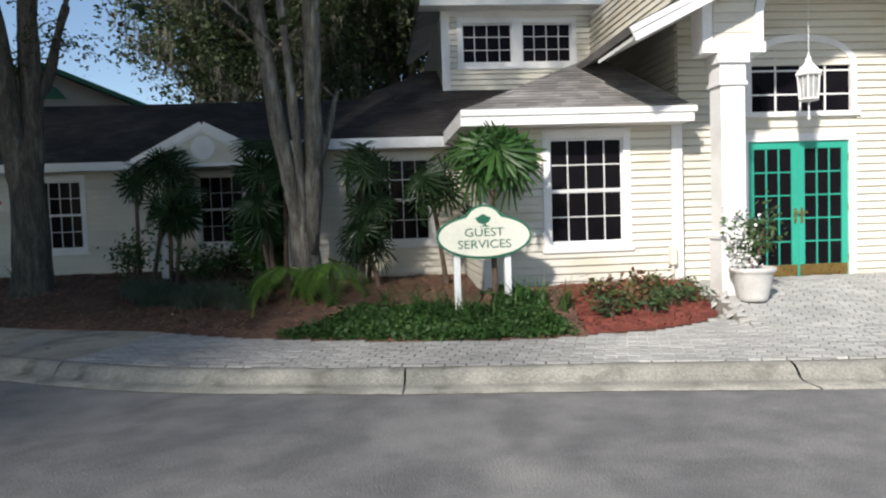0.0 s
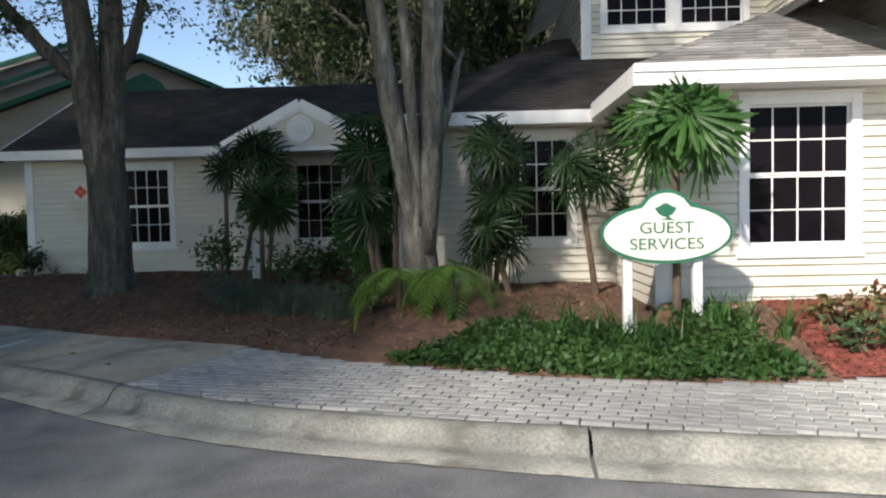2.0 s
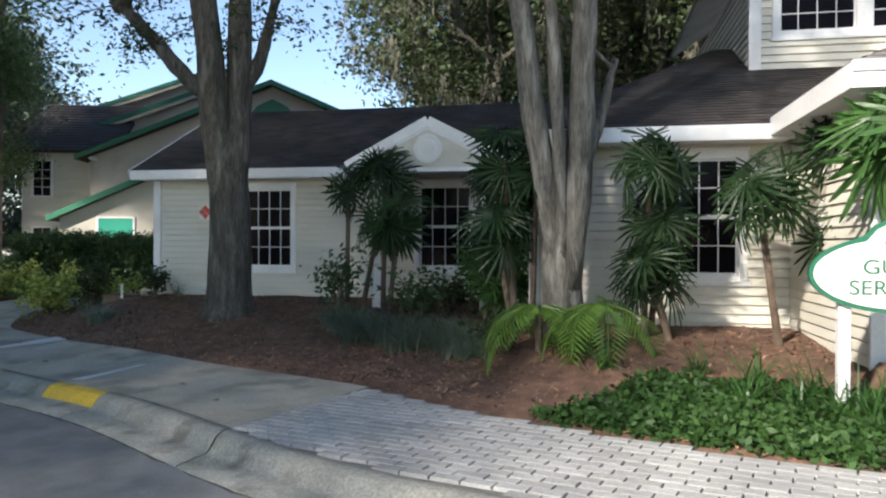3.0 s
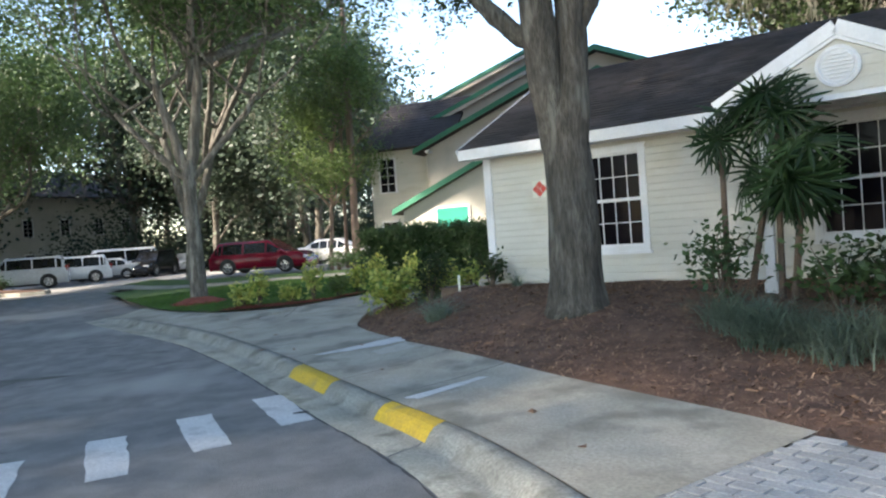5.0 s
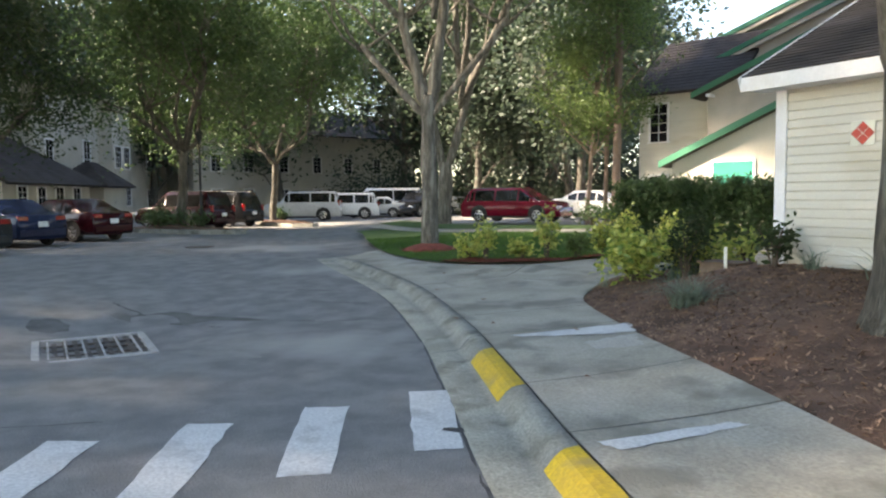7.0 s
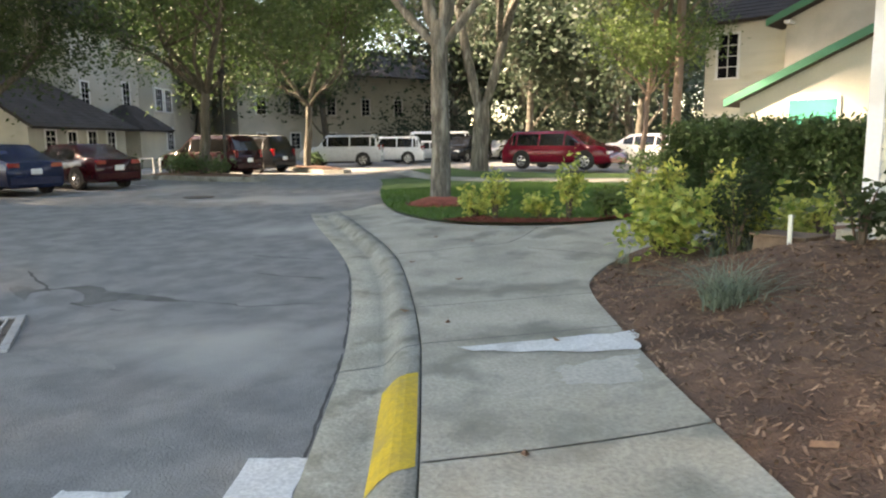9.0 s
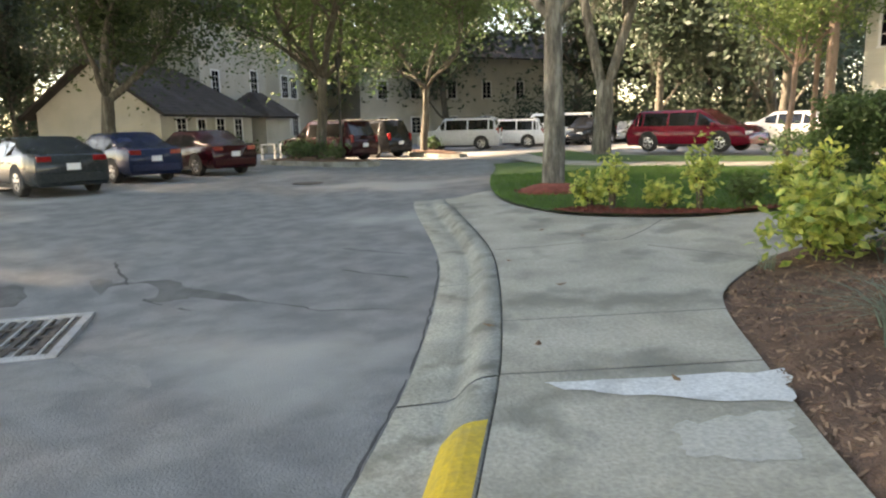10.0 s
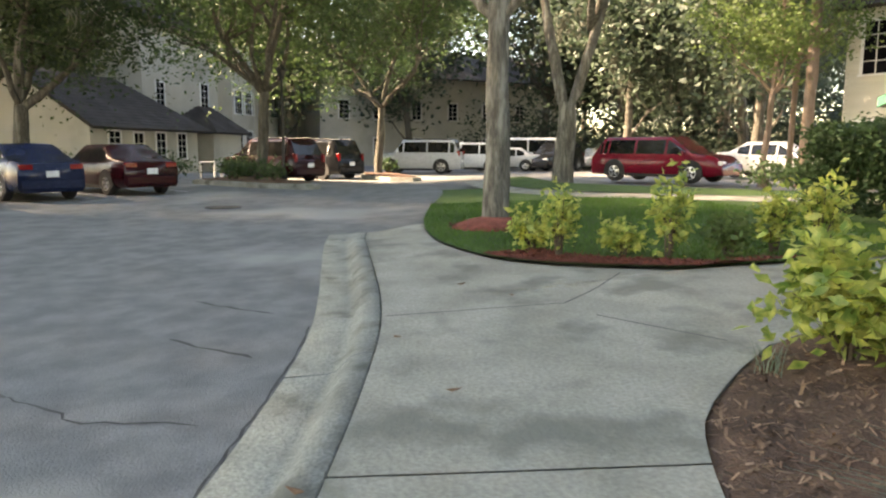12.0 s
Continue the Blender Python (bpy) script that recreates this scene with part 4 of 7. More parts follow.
# road-side oaks
# stems topping 8 m are added to shade the lawn and north house
tree("slender grey oak on the grass island", -20.75, 15.75, side_z(-20.75, 15.75),
     [((0, 0, 0), (-0.3, 0.15, 3.9), 0.23, 0.17, 0), ((-0.28, 0.12, 3.5), (-0.9, -0.3, 6.0), 0.15, 0.10, 3), ((-0.28, 0.15, 3.5), (-0.1, 0.5, 6.8), 0.16, 0.10, 3), ((-0.25, 0.12, 3.3), (1.2, 1.5, 5.6), 0.10, 0.07, 3), ((-0.28, 0.3, 5.8), (0.3, 0.4, 10.2), 0.11, 0.09, 5), ((-0.1, 0.5, 6.5), (-3.4, 2.4, 8.6), 0.11, 0.09, 9), ((-0.1, 0.5, 6.5), (-4.8, 3.2, 10.4), 0.11, 0.09, 8), ((-0.1, 0.5, 6.5), (-0.6, 5.0, 8.6), 0.11, 0.09, 7), ((0.3, 0.4, 10.0), (-2.5, 3.5, 13.6), 0.09, 0.08, 7), ((-0.1, 0.5, 6.5), (-2.6, 4.8, 8.8), 0.11, 0.09, 7), ((-0.27, 0.1, 3.3), (-2.2, -0.9, 5.4), 0.10, 0.07, 3)],
     OAKLEAF, BARK, 0.15, 56, 1.25, 21, limb_len=3.6, kids=3, moss=60, moss_len=0.9, moss_w=0.035, up=0.16)
# the stems that rise above 8 m are added to shade the north house
tree("grey oak with twin stems at the edge of the lawn", -31.3, 21.6, side_z(-31.3, 21.6),
     [((0, 0, 0), (0.0, 0.1, 2.6), 0.36, 0.26, 0), ((-0.1, 0, 2.3), (-0.9, -0.5, 6.2), 0.2, 0.13, 3), ((0.1, 0.1, 2.3), (0.8, 1.1, 6.6), 0.18, 0.12, 3), ((0.3, 0.6, 6.0), (0.6, 0.2, 11.0), 0.13, 0.1, 4), ((0.3, 0.6, 4.8), (4.8, -1.4, 8.0), 0.13, 0.1, 9), ((0.3, 0.6, 4.8), (5.6, 0.6, 9.6), 0.13, 0.1, 8), ((0.6, 0.2, 10.5), (3.6, -0.5, 15.0), 0.1, 0.09, 9)],
     OAKLEAF, BARK, 0.21, 84, 1.8, 22, limb_len=4.7, moss=70, moss_len=1.0)
tree("round-headed green oak on the car park island", -39.0, 12.1, road_z(-39, 12.1) + 0.15,
     [((0, 0, 0), (0.1, 0.3, 3.5), 0.24, 0.18, 5), ((0.08, 0.25, 3.2), (-0.3, -1.2, 5.4), 0.13, 0.09, 5), ((0.08, 0.25, 3.2), (0.5, 1.3, 7.4), 0.13, 0.09, 5)],
     OAKLEAF, DARKBARK, 0.19, 70, 1.5, 23, limb_len=4.2, moss=40, up=0.03)
tree("green oak on the second car park island", -44.4, 17.7, road_z(-44.4, 17.7) + 0.15,
     [((0, 0, 0), (0.1, 0.2, 3.3), 0.2, 0.16, 4), ((0.1, 0.2, 3.0), (-0.3, -1.2, 5.2), 0.12, 0.08, 5), ((0.1, 0.2, 3.0), (0.2, 1.5, 7.2), 0.12, 0.08, 5)],
     OAKLEAF, DARKBARK, 0.19, 70, 1.5, 24, limb_len=4.2, moss=30, up=0.03)
tree("dark spreading magnolia beside the parked cars", -39.0, 3.7, road_z(-38, 1) + 0.1,
     [((0, 0, 0), (0.1, 0.2, 2.8), 0.3, 0.24, 3), ((0.05, 0.1, 2.6), (0.3, 0.6, 6.0), 0.2, 0.12, 4)],
     DARKLEAF, DARKBARK, 0.20, 100, 1.7, 25, limb_len=3.3, moss=10)
# tall pine by the far house, with a thinner one beside it
for i, (px, py, hh, rr) in enumerate([(-29.2, 28.9, 13.0, 0.17), (-30.2, 29.2, 10.0, 0.09)]):
    tree("tall straight pine with pale orange bark", px, py, side_z(px, py), [((0, 0, 0), (0.2, 0.1, hh), rr, rr * 0.5, 5), ((0.03, 0.02, hh * 0.42), (1.2, 0.4, hh * 0.5), 0.05, 0.03, 2), ((0.03, 0.02, hh * 0.3), (-0.9, -0.7, hh * 0.36), 0.04, 0.03, 2)],
         LIGHTLEAF, PINEBARK, 0.12, 10, 0.8, 30 + i, limb_len=1.8, kids=2, group="pines by the far house")

tree("yellow-green leafy tree beside the pine", -29.9, 27.9, side_z(-29.9, 27.9), [((0, 0, 0), (0.1, 0.2, 3.0), 0.1, 0.08, 4), ((0.1, 0.2, 2.8), (0.3, 0.3, 6.0), 0.08, 0.05, 5), ((0.2, 0.3, 5.0), (0.8, 0.5, 8.0), 0.06, 0.04, 4)],
     LIGHTLEAF, PINEBARK, 0.17, 28, 0.8, 33, limb_len=1.7)

# great oaks behind the house and woods beyond: a few grown once, then repeated
far_a = tree("mossy live oak standing behind the house", -9.6, 35, 0, [((0, 0, 0), (0.3, 0.2, 5.5), 0.5, 0.35, 4), ((0.2, 0.1, 5), (0.6, -0.3, 10.0), 0.32, 0.2, 4)],
             DARKLEAF, DARKBARK, 0.28, 56, 1.9, 41, limb_len=4.6, moss=460, moss_len=2.6, group="mossy oaks behind the house")
far_b = tree("mossy live oak standing behind the house", -6.0, 39, 0, [((0, 0, 0), (-0.3, 0.2, 6.5), 0.45, 0.33, 4), ((-0.2, 0.1, 6), (-0.6, 0.3, 11.5), 0.3, 0.2, 4)],
             DARKLEAF, DARKBARK, 0.28, 56, 1.9, 42, limb_len=4.6, moss=460, moss_len=2.6, group="mossy oaks behind the house")
for i, (x, y, s, a) in enumerate([(-1.5, 33, 1.0, 40), (3, 40, 1.1, 190), (-2, 46, 1.1, 100), (9, 44, 1.2, 260), (-6.8, 30.0, 0.8, 300), (5, 36, 1.0, 10)]):
    c = copy_thing((far_a, far_b)[i % 2], pose(x, y, 0, 0, 0, a) @ Matrix.Scale(s, 4))
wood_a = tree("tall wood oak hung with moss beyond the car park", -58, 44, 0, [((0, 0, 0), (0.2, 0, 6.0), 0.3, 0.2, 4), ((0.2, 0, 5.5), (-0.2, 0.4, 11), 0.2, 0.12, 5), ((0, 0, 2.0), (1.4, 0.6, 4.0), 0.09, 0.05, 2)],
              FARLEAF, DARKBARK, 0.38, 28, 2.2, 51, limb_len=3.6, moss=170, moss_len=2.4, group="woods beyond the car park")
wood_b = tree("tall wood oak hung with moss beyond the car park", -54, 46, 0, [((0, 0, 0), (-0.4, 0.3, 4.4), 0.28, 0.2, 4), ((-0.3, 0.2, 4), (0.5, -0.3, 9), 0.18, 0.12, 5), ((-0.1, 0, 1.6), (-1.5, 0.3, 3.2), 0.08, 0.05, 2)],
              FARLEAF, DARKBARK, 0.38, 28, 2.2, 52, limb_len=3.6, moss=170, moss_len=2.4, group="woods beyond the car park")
rng = random.Random(5)
# (-64, 6), (-70, 14), (-72, 0) and (-80, 8) are there to block sun
spots = [(-60, 56), (-66, 47), (-72, 56), (-66, 66), (-78, 66), (-80, 50), (-86, 58), (-42, 37), (-50, 34), (-48, 41), (-84, 44), (-92, 66), (-70, 76),
         (-61, 33), (-66, 38.5), (-57, 37), (-52, 42), (-64, 6), (-62, -6), (-70, 14), (-72, 0), (-60, -14), (-50, -12), (-66, 24), (-78, 24), (-80, 8), (-46, -10)]
for i, (x, y) in enumerate(spots):
    copy_thing((wood_a, wood_b)[i % 2], pose(x, y, -0.2, 0, 0, rng.uniform(0, 360)) @ Matrix.Scale(rng.uniform(0.85, 1.3), 4))
for x, y, s in [(-48, -2.5, 0.55), (-52, 1.5, 0.6), (-43.5, -6, 0.55), (-57, -5, 0.7)]:
    copy_thing(wood_a, pose(x, y, -0.2, 0, 0, x * 40) @ Matrix.Scale(s, 4))
# oaks added on the road's near side, mostly unseen, to shade it and west wing
shade = tree("broad oak added across the road to cast shade", -19.8, 0.5, road_z(-19.8, 0.5), [((0, 0, 0), (0.2, 0, 5.0), 0.5, 0.36, 4), ((0.2, 0, 4.5), (-0.2, 0.4, 8), 0.3, 0.2, 5)],
             OAKLEAF, DARKBARK, 0.36, 26, 2.8, 61, limb_len=4.8, group="shade oaks across the road")
for x, y, s, a in [(-15.2, -2.3, 1.45, 200), (-21, -12, 1.5, 20), (-27.5, -6.5, 1.05, 300), (-33, -14, 1.5, 60), (-35.5, -5.0, 1.3, 90), (-43.0, -6.0, 1.2, 140)]:
    copy_thing(shade, pose(x, y, -0.12, 0, 0, a) @ Matrix.Scale(s, 4))


# fan palms: one frond mesh, many fronds
def frond_mesh(name, n, inner, outer, mat, spread=300, droop=0.12, width=0.042):
    verts, faces = [], []
    for k in range(n):
        a = radians(-spread / 2 + spread * k / (n - 1))
        l = outer * (0.78 + 0.22 * math.cos(a / 2)) * (1 + 0.05 * ((k * 7) % 5 - 2))
        d, s = Vector((math.cos(a), math.sin(a), 0)), Vector((-math.sin(a), math.cos(a), 0))
        i = len(verts)
        for f, w in ((inner / l, 0.45), (0.55, 1.0), (0.85, 0.7), (1.0, 0.06)):
            p = d * l * f + Vector((0, 0, -droop * l * max(0, f - 0.35) ** 1.6))
            verts += [p - s * w * width / 2, p + Vector((0, 0, 0.012)), p + s * w * width / 2]
        for q in range(3):
            for h in range(2):
                b = i + 3 * q + h
                faces.append((b, b + 1, b + 4, b + 3))
    i = len(verts)
    for q in range(4):
        f = q / 3
        p = Vector((-0.42 * f, 0, -0.10 * f * f))
        verts += [p + Vector((0, -0.007, 0)), p + Vector((0, 0.007, 0)), p + Vector((0, 0, 0.012))]
    for q in range(3):
        for h in range(3):
            b = i + 3 * q
            faces.append((b + h, b + (h + 1) % 3, b + 3 + (h + 1) % 3, b + 3 + h))
    return raw_mesh(name, verts, faces, mat)


def feather_mesh(name, pairs, length, leaflet, mat):
    verts, faces = [], []
    for k in range(pairs):
        f = (k + 1) / pairs
        p = Vector((length * f, 0, 0.25 * length * math.sin(f * 2.4) - 0.35 * length * f * f))
        for s in (-1, 1):
            l = leaflet * (0.5 + math.sin(math.pi * min(f, 0.95)) * 0.6)
            d = Vector((0.55, s * 0.8, -0.25)).normalized()
            w = Vector((0.8, -s * 0.5, 0)).normalized() * 0.012
            i = len(verts)
            verts += [p, p + d * l * 0.5 + w, p + d * l + Vector((0, 0, -0.05 * l)), p + d * l * 0.5 - w]
            faces.append((i, i + 1, i + 2, i + 3))
    i = len(verts)
    for k in range(6):
        f = k / 5
        p = Vector((length * f, 0, 0.25 * length * math.sin(f * 2.4) - 0.35 * length * f * f))
        verts += [p + Vector((0, -0.006, 0)), p + Vector((0, 0.006, 0)), p + Vector((0, 0, 0.01))]
    for k in range(5):
        b = i + 3 * k
        for h in range(3):
            faces.append((b + h, b + (h + 1) % 3, b + 3 + (h + 1) % 3, b + 3 + h))
    return raw_mesh(name, verts, faces, mat)


FROND = frond_mesh("frond", 17, 0.05, 0.47, PALMLEAF, spread=320, width=0.058)
# darker copy of PALMLEAF, with shade put into the leaf colour
SHADEDPALM = leaf_material("shaded_palm_leaf", (0.022, 0.055, 0.02), (0.04, 0.085, 0.03), 0.45)
DFROND = frond_mesh("frond", 18, 0.05, 0.46, SHADEDPALM, droop=0.35)
FEATHER = feather_mesh("frond", 18, 0.72, 0.26, leaf_material("young_palm_leaf", (0.10, 0.20, 0.035), (0.17, 0.30, 0.06), 0.4))


def palm(label, u, v, stem_h, crown_r, count, frond, seed, low=-0.5, stems=1, scale=1.0):
    rng = random.Random(seed)
    x, y = place(u, v)
    z = side_z(x, y)
    t = thing("palm", pose(x, y, z), label, "palm")
    for k in range(stems):
        ox, oy = (rng.gauss(0, 0.12), rng.gauss(0, 0.08)) if stems > 1 else (0, 0)
        h = stem_h * (1 - 0.62 * k / max(stems, 1))
        bm = bmesh.new()
        pts = [(ox * (1 + f), oy * (1 + f), -0.05 + h * f) for f in (0, 0.25, 0.5, 0.75, 1)]
        tube(bm, pts, [0.05, 0.042, 0.04, 0.04, 0.03], 8)
        part("stem", bm, TRUNKFIBRE, t, "brown fibrous palm stem")
        for i in range(count // stems):
            a, e = rng.uniform(0, 360), rng.uniform(low, 1.1)
            r = crown_r * rng.uniform(0.6, 1.0)
            d = Vector((math.cos(radians(a)) * math.cos(e), math.sin(radians(a)) * math.cos(e), math.sin(e)))
            p = Vector((ox * 2, oy * 2, h)) + d * r * 0.62
            ob = part("frond", frond, None, t)
            ob.matrix_basis = Matrix.Translation(p) @ pose(0, 0, 0, 0, 0, a) @ pose(0, 0, 0, rng.gauss(0, 28), -math.degrees(e) * 0.65 + 60, 0) @ Matrix.Scale(scale * rng.uniform(0.85, 1.15), 4)
    return t


palm("tall bright green fan palm beside the bay window", 1.62, 10.2, 2.0, 0.62, 20, FROND, 1, -0.8, 1, 1.1)
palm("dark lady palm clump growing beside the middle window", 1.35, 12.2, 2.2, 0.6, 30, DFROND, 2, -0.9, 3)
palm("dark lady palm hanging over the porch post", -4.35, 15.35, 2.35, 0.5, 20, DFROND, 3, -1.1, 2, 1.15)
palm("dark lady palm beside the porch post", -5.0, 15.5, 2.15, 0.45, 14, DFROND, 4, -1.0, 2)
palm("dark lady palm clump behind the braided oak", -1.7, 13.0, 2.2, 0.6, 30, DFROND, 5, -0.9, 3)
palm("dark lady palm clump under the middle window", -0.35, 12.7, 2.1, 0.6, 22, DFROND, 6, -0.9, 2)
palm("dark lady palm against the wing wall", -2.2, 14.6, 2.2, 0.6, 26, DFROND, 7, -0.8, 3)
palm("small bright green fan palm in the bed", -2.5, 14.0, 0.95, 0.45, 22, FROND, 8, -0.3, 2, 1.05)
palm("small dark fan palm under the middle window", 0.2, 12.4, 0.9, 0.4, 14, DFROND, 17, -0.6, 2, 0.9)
palm("young feathery palm at the foot of the oak", -1.5, 11.9, 0.5, 0.12, 16, FEATHER, 9, 0.55, 1, 1.05)
palm("young feathery palm at the foot of the oak", -0.8, 11.9, 0.5, 0.12, 16, FEATHER, 10, 0.55, 1, 1.05)


def shrub(label, x, y, h, r, leaf, size, count, seed, z=None, name="shrub", woody=True, slim=0.5, group=""):
    """Short stems with leaves held round them."""
    rng = random.Random(seed)
    z = side_z(x, y) if z is None else z
    t = thing(name, pose(x, y, z), label, "shrub", group)
    bm, tips = bmesh.new(), []
    for k in range(9):
        a, e = rng.uniform(0, 2 * math.pi), rng.uniform(0.3, 1.0)
        top = Vector((math.cos(a) * r * e, math.sin(a) * r * e, h * rng.uniform(0.45, 1.0)))
        pts = [Vector((math.cos(a) * 0.03, math.sin(a) * 0.03, -0.03)), top * 0.45 + Vector((0, 0, h * 0.12)), top]
        tube(bm, pts, [0.014, 0.01, 0.004], 5)
        tips += [pts[1].lerp(top, f) for f in (0.1, 0.4, 0.7, 1.0)]
    tagged(part("stem", bm, TRUNKFIBRE, t), kind="stuff")
    part("foliage", leaf_mesh("leaves", [tuple(p) for p in tips], (r * 0.62, r * 0.62, h * 0.28), max(4, count // len(tips)), size, leaf, seed, slim=slim), None, t)
    return t


# bed at the west corner
shrub("yellow and green variegated shrub at the corner of the bed", -13.1, 15.5, 0.82, 0.40, GOLDLEAF, 0.14, 1100, 1)
shrub("yellow and green variegated shrub at the corner of the bed", -12.75, 16.3, 0.75, 0.42, GOLDLEAF, 0.14, 900, 2)
shrub("dark reddish leafy shrub in the mulch", -12.35, 15.85, 0.95, 0.26, DARKLEAF, 0.085, 900, 3)
shrub("dark leafy shrub at the house corner", *place(-9.55, 16.95), 0.62, 0.28, DARKLEAF, 0.12, 240, 4)
for i, (u, v) in enumerate([(-10.6, 17.9), (-11.3, 18.4), (-10.2, 18.7)]):
    shrub("low yellow-green shrub beside the hedge", *place(u, v), 0.5, 0.3, GOLDLEAF, 0.13, 200, 10 + i, group="low shrubs by the hedge")
# shrubs by the porch
shrub("leafy green shrub by the porch post", *place(-4.9, 15.0), 1.0, 0.42, OAKLEAF, 0.11, 460, 6)
shrub("leafy green shrub under the porch window", *place(-3.6, 14.8), 0.75, 0.5, OAKLEAF, 0.12, 460, 7)
shrub("leafy green shrub under the porch window", *place(-3.1, 15.1), 0.8, 0.45, DARKLEAF, 0.12, 400, 8)
shrub("dark low shrub at the foot of the braided oak", *place(-2.0, 12.6), 0.6, 0.4, DARKLEAF, 0.11, 320, 9)
# potted plant and red bed
for i, (u, v) in enumerate([(2.95, 9.15), (3.25, 9.5), (3.55, 9.25), (3.9, 9.55), (4.25, 9.75), (3.05, 9.75), (3.7, 9.9)]):
    x, y = place(u, v)
    if i in (1, 5, 6):
        shrub("low bronze-red leafy shrub in the red mulch", x, y, 0.34, 0.26, material("bronze_leaf", (0.16, 0.06, 0.03), (0.07, 0.11, 0.03), 0.5, 6, 20, 0.0, island=0.4), 0.10, 180, 30 + i, group="red bed shrubs")
    else:
        shrub("low dark green leafy shrub in the red mulch", x, y, 0.30, 0.24, OAKLEAF, 0.13, 150, 30 + i, slim=0.25, group="red bed shrubs")


def clump(label, x, y, count, length, width, mat, seed, r=0.16, lean=0.7, name="grass_clump", group=""):
    rng = random.Random(seed)
    z = side_z(x, y)
    t = new(name, blades(name, [(rng.gauss(0, r * 0.5), rng.gauss(0, r * 0.5), -0.02) for _ in range(count)], length, width, mat, seed, lean))
    t.matrix_basis = pose(x, y, z)
    return tagged(t, label, "grass clump", group)


clump("grey-green strappy grass clump in the mulch", -10.75, 14.25, 240, 0.46, 0.016, GREYGRASS, 1, 0.20, 1.5)
clump("small dry tuft at the path edge", -13.15, 15.0, 40, 0.22, 0.008, GREYGRASS, 2, 0.08)
rng = random.Random(3)
for i in range(26):
    u, v = -4.7 + 2.5 * (i / 26) + rng.gauss(0, 0.1), 14.05 - 1.2 * (i / 26) + rng.gauss(0, 0.2)
    clump("grey-green strappy grass clump edging the porch bed", *place(u, v), 110, 0.46, 0.018, GREYGRASS, 40 + i, 0.24, 1.3, group="edging grass by the porch")
for i, (u, v) in enumerate([(-0.8, 11.3), (0.55, 10.6), (0.9, 10.35), (1.25, 9.75), (2.45, 9.5), (0.7, 9.9), (-9.0, 16.9), (-8.0, 16.6), (-10.9, 17.0), (-11.2, 16.9), (1.55, 9.7), (1.15, 9.55), (1.0, 9.8), (0.35, 10.2), (1.9, 9.75), (0.1, 10.9), (2.2, 9.75)]):
    clump("green strappy lily clump in the bed", *place(u, v), 26, 0.44, 0.028, PALMLEAF if i < 6 or i > 9 else GREYGRASS, 80 + i, 0.1, 0.9, group="lily clumps")

# groundcover between sign and path
rng = random.Random(9)
pts = []
while len(pts) < 2100:
    x, y = rng.uniform(-2.9, 2.1), rng.uniform(8.7, 11.0)
    e = y - along(BED, x) - 0.06
    u, v = uv(x, y)
    far = 1.45 + 0.35 * noise.noise((x * 1.3, 2, 0)) + 0.25 * smooth01(-2.5, 0, x)
    if 0 < e < far and u < 2.3 - 0.12 * e and x > -2.15 + 0.5 * e + 0.3 * noise.noise((y * 2, 5, 0)):
        pts.append((x, y, side_z(x, y) + rng.uniform(0.01, 0.085) * min(1, e * 4 + 0.3)))
tagged(new("groundcover", leaf_mesh("groundcover", pts, (0.09, 0.09, 0.04), 9, 0.075, COVERLEAF, 4, slim=0.55)), "low green leafy groundcover round the sign", "groundcover", kind="stuff")

# hedge beside the west end
hx0, hy0 = -19.6, 21.6
hedge = thing("hedge", pose(-17.3, 22.8, side_z(-17.3, 22.8) - 0.12), "clipped dark green hedge", "hedge")
rng = random.Random(4)
pts = []
for _ in range(1500):
    f, s, z = rng.random(), rng.uniform(-0.45, 0.45), rng.random()
    z = max(z, rng.random()) if rng.random() < 0.6 else z
    bump = 0.12 * noise.noise((f * 9, z * 3, 1))
    pts.append((-3.4 + 6.8 * f, -0.9 + 1.6 * f + s + bump, 0.15 + z * (1.50 + 0.10 * noise.noise((f * 6, 0, 4)))))
part("foliage", leaf_mesh("leaves", pts, 0.20, 42, 0.10, leaf_material("hedge_leaf", (0.036, 0.078, 0.026), (0.064, 0.118, 0.038), 0.6, 0.25), 5), None, hedge)
bm = bmesh.new()
for k in range(14):
    f = (k + 0.5) / 14
    tube(bm, [(-3.4 + 6.8 * f, -0.9 + 1.6 * f, -0.1), (-3.35 + 6.8 * f, -0.9 + 1.6 * f, 0.6), (-3.4 + 6.8 * f, -0.85 + 1.6 * f, 1.3)], [0.03, 0.025, 0.01], 6)
tagged(part("stem", bm, TRUNKFIBRE, hedge), kind="stuff")

# understorey that closes the woods
rng = random.Random(77)
pts = []
for (x0, y0), (x1, y1) in [((-22, 46), (-36, 52)), ((-36, 52), (-54, 60)), ((-54, 60), (-72, 62)), ((-72, 62), (-92, 48)), ((-80, 40), (-90, 10)), ((-90, 10), (-66, -16)), ((-66, -16), (-46, -18)), ((-24, 47), (-12, 44)), ((-12, 44), (14, 42)), ((-64, 30), (-49, 45)), ((-49, 45), (-40, 50)), ((-62, 4), (-46, -13)), ((-34, 45), (-56, 52)), ((-56, 52), (-76, 42))]:
    n = int(math.hypot(x1 - x0, y1 - y0) * 46)
    for _ in range(n):
        f = rng.random()
        pts.append((x0 + (x1 - x0) * f + rng.gauss(0, 1.6), y0 + (y1 - y0) * f + rng.gauss(0, 1.6), abs(rng.gauss(0, 1)) * 2.9 * (0.6 + 0.5 * noise.noise((x0 + f * 9, y0, 0)))))
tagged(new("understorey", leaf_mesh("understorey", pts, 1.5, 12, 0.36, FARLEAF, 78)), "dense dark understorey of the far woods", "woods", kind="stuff")

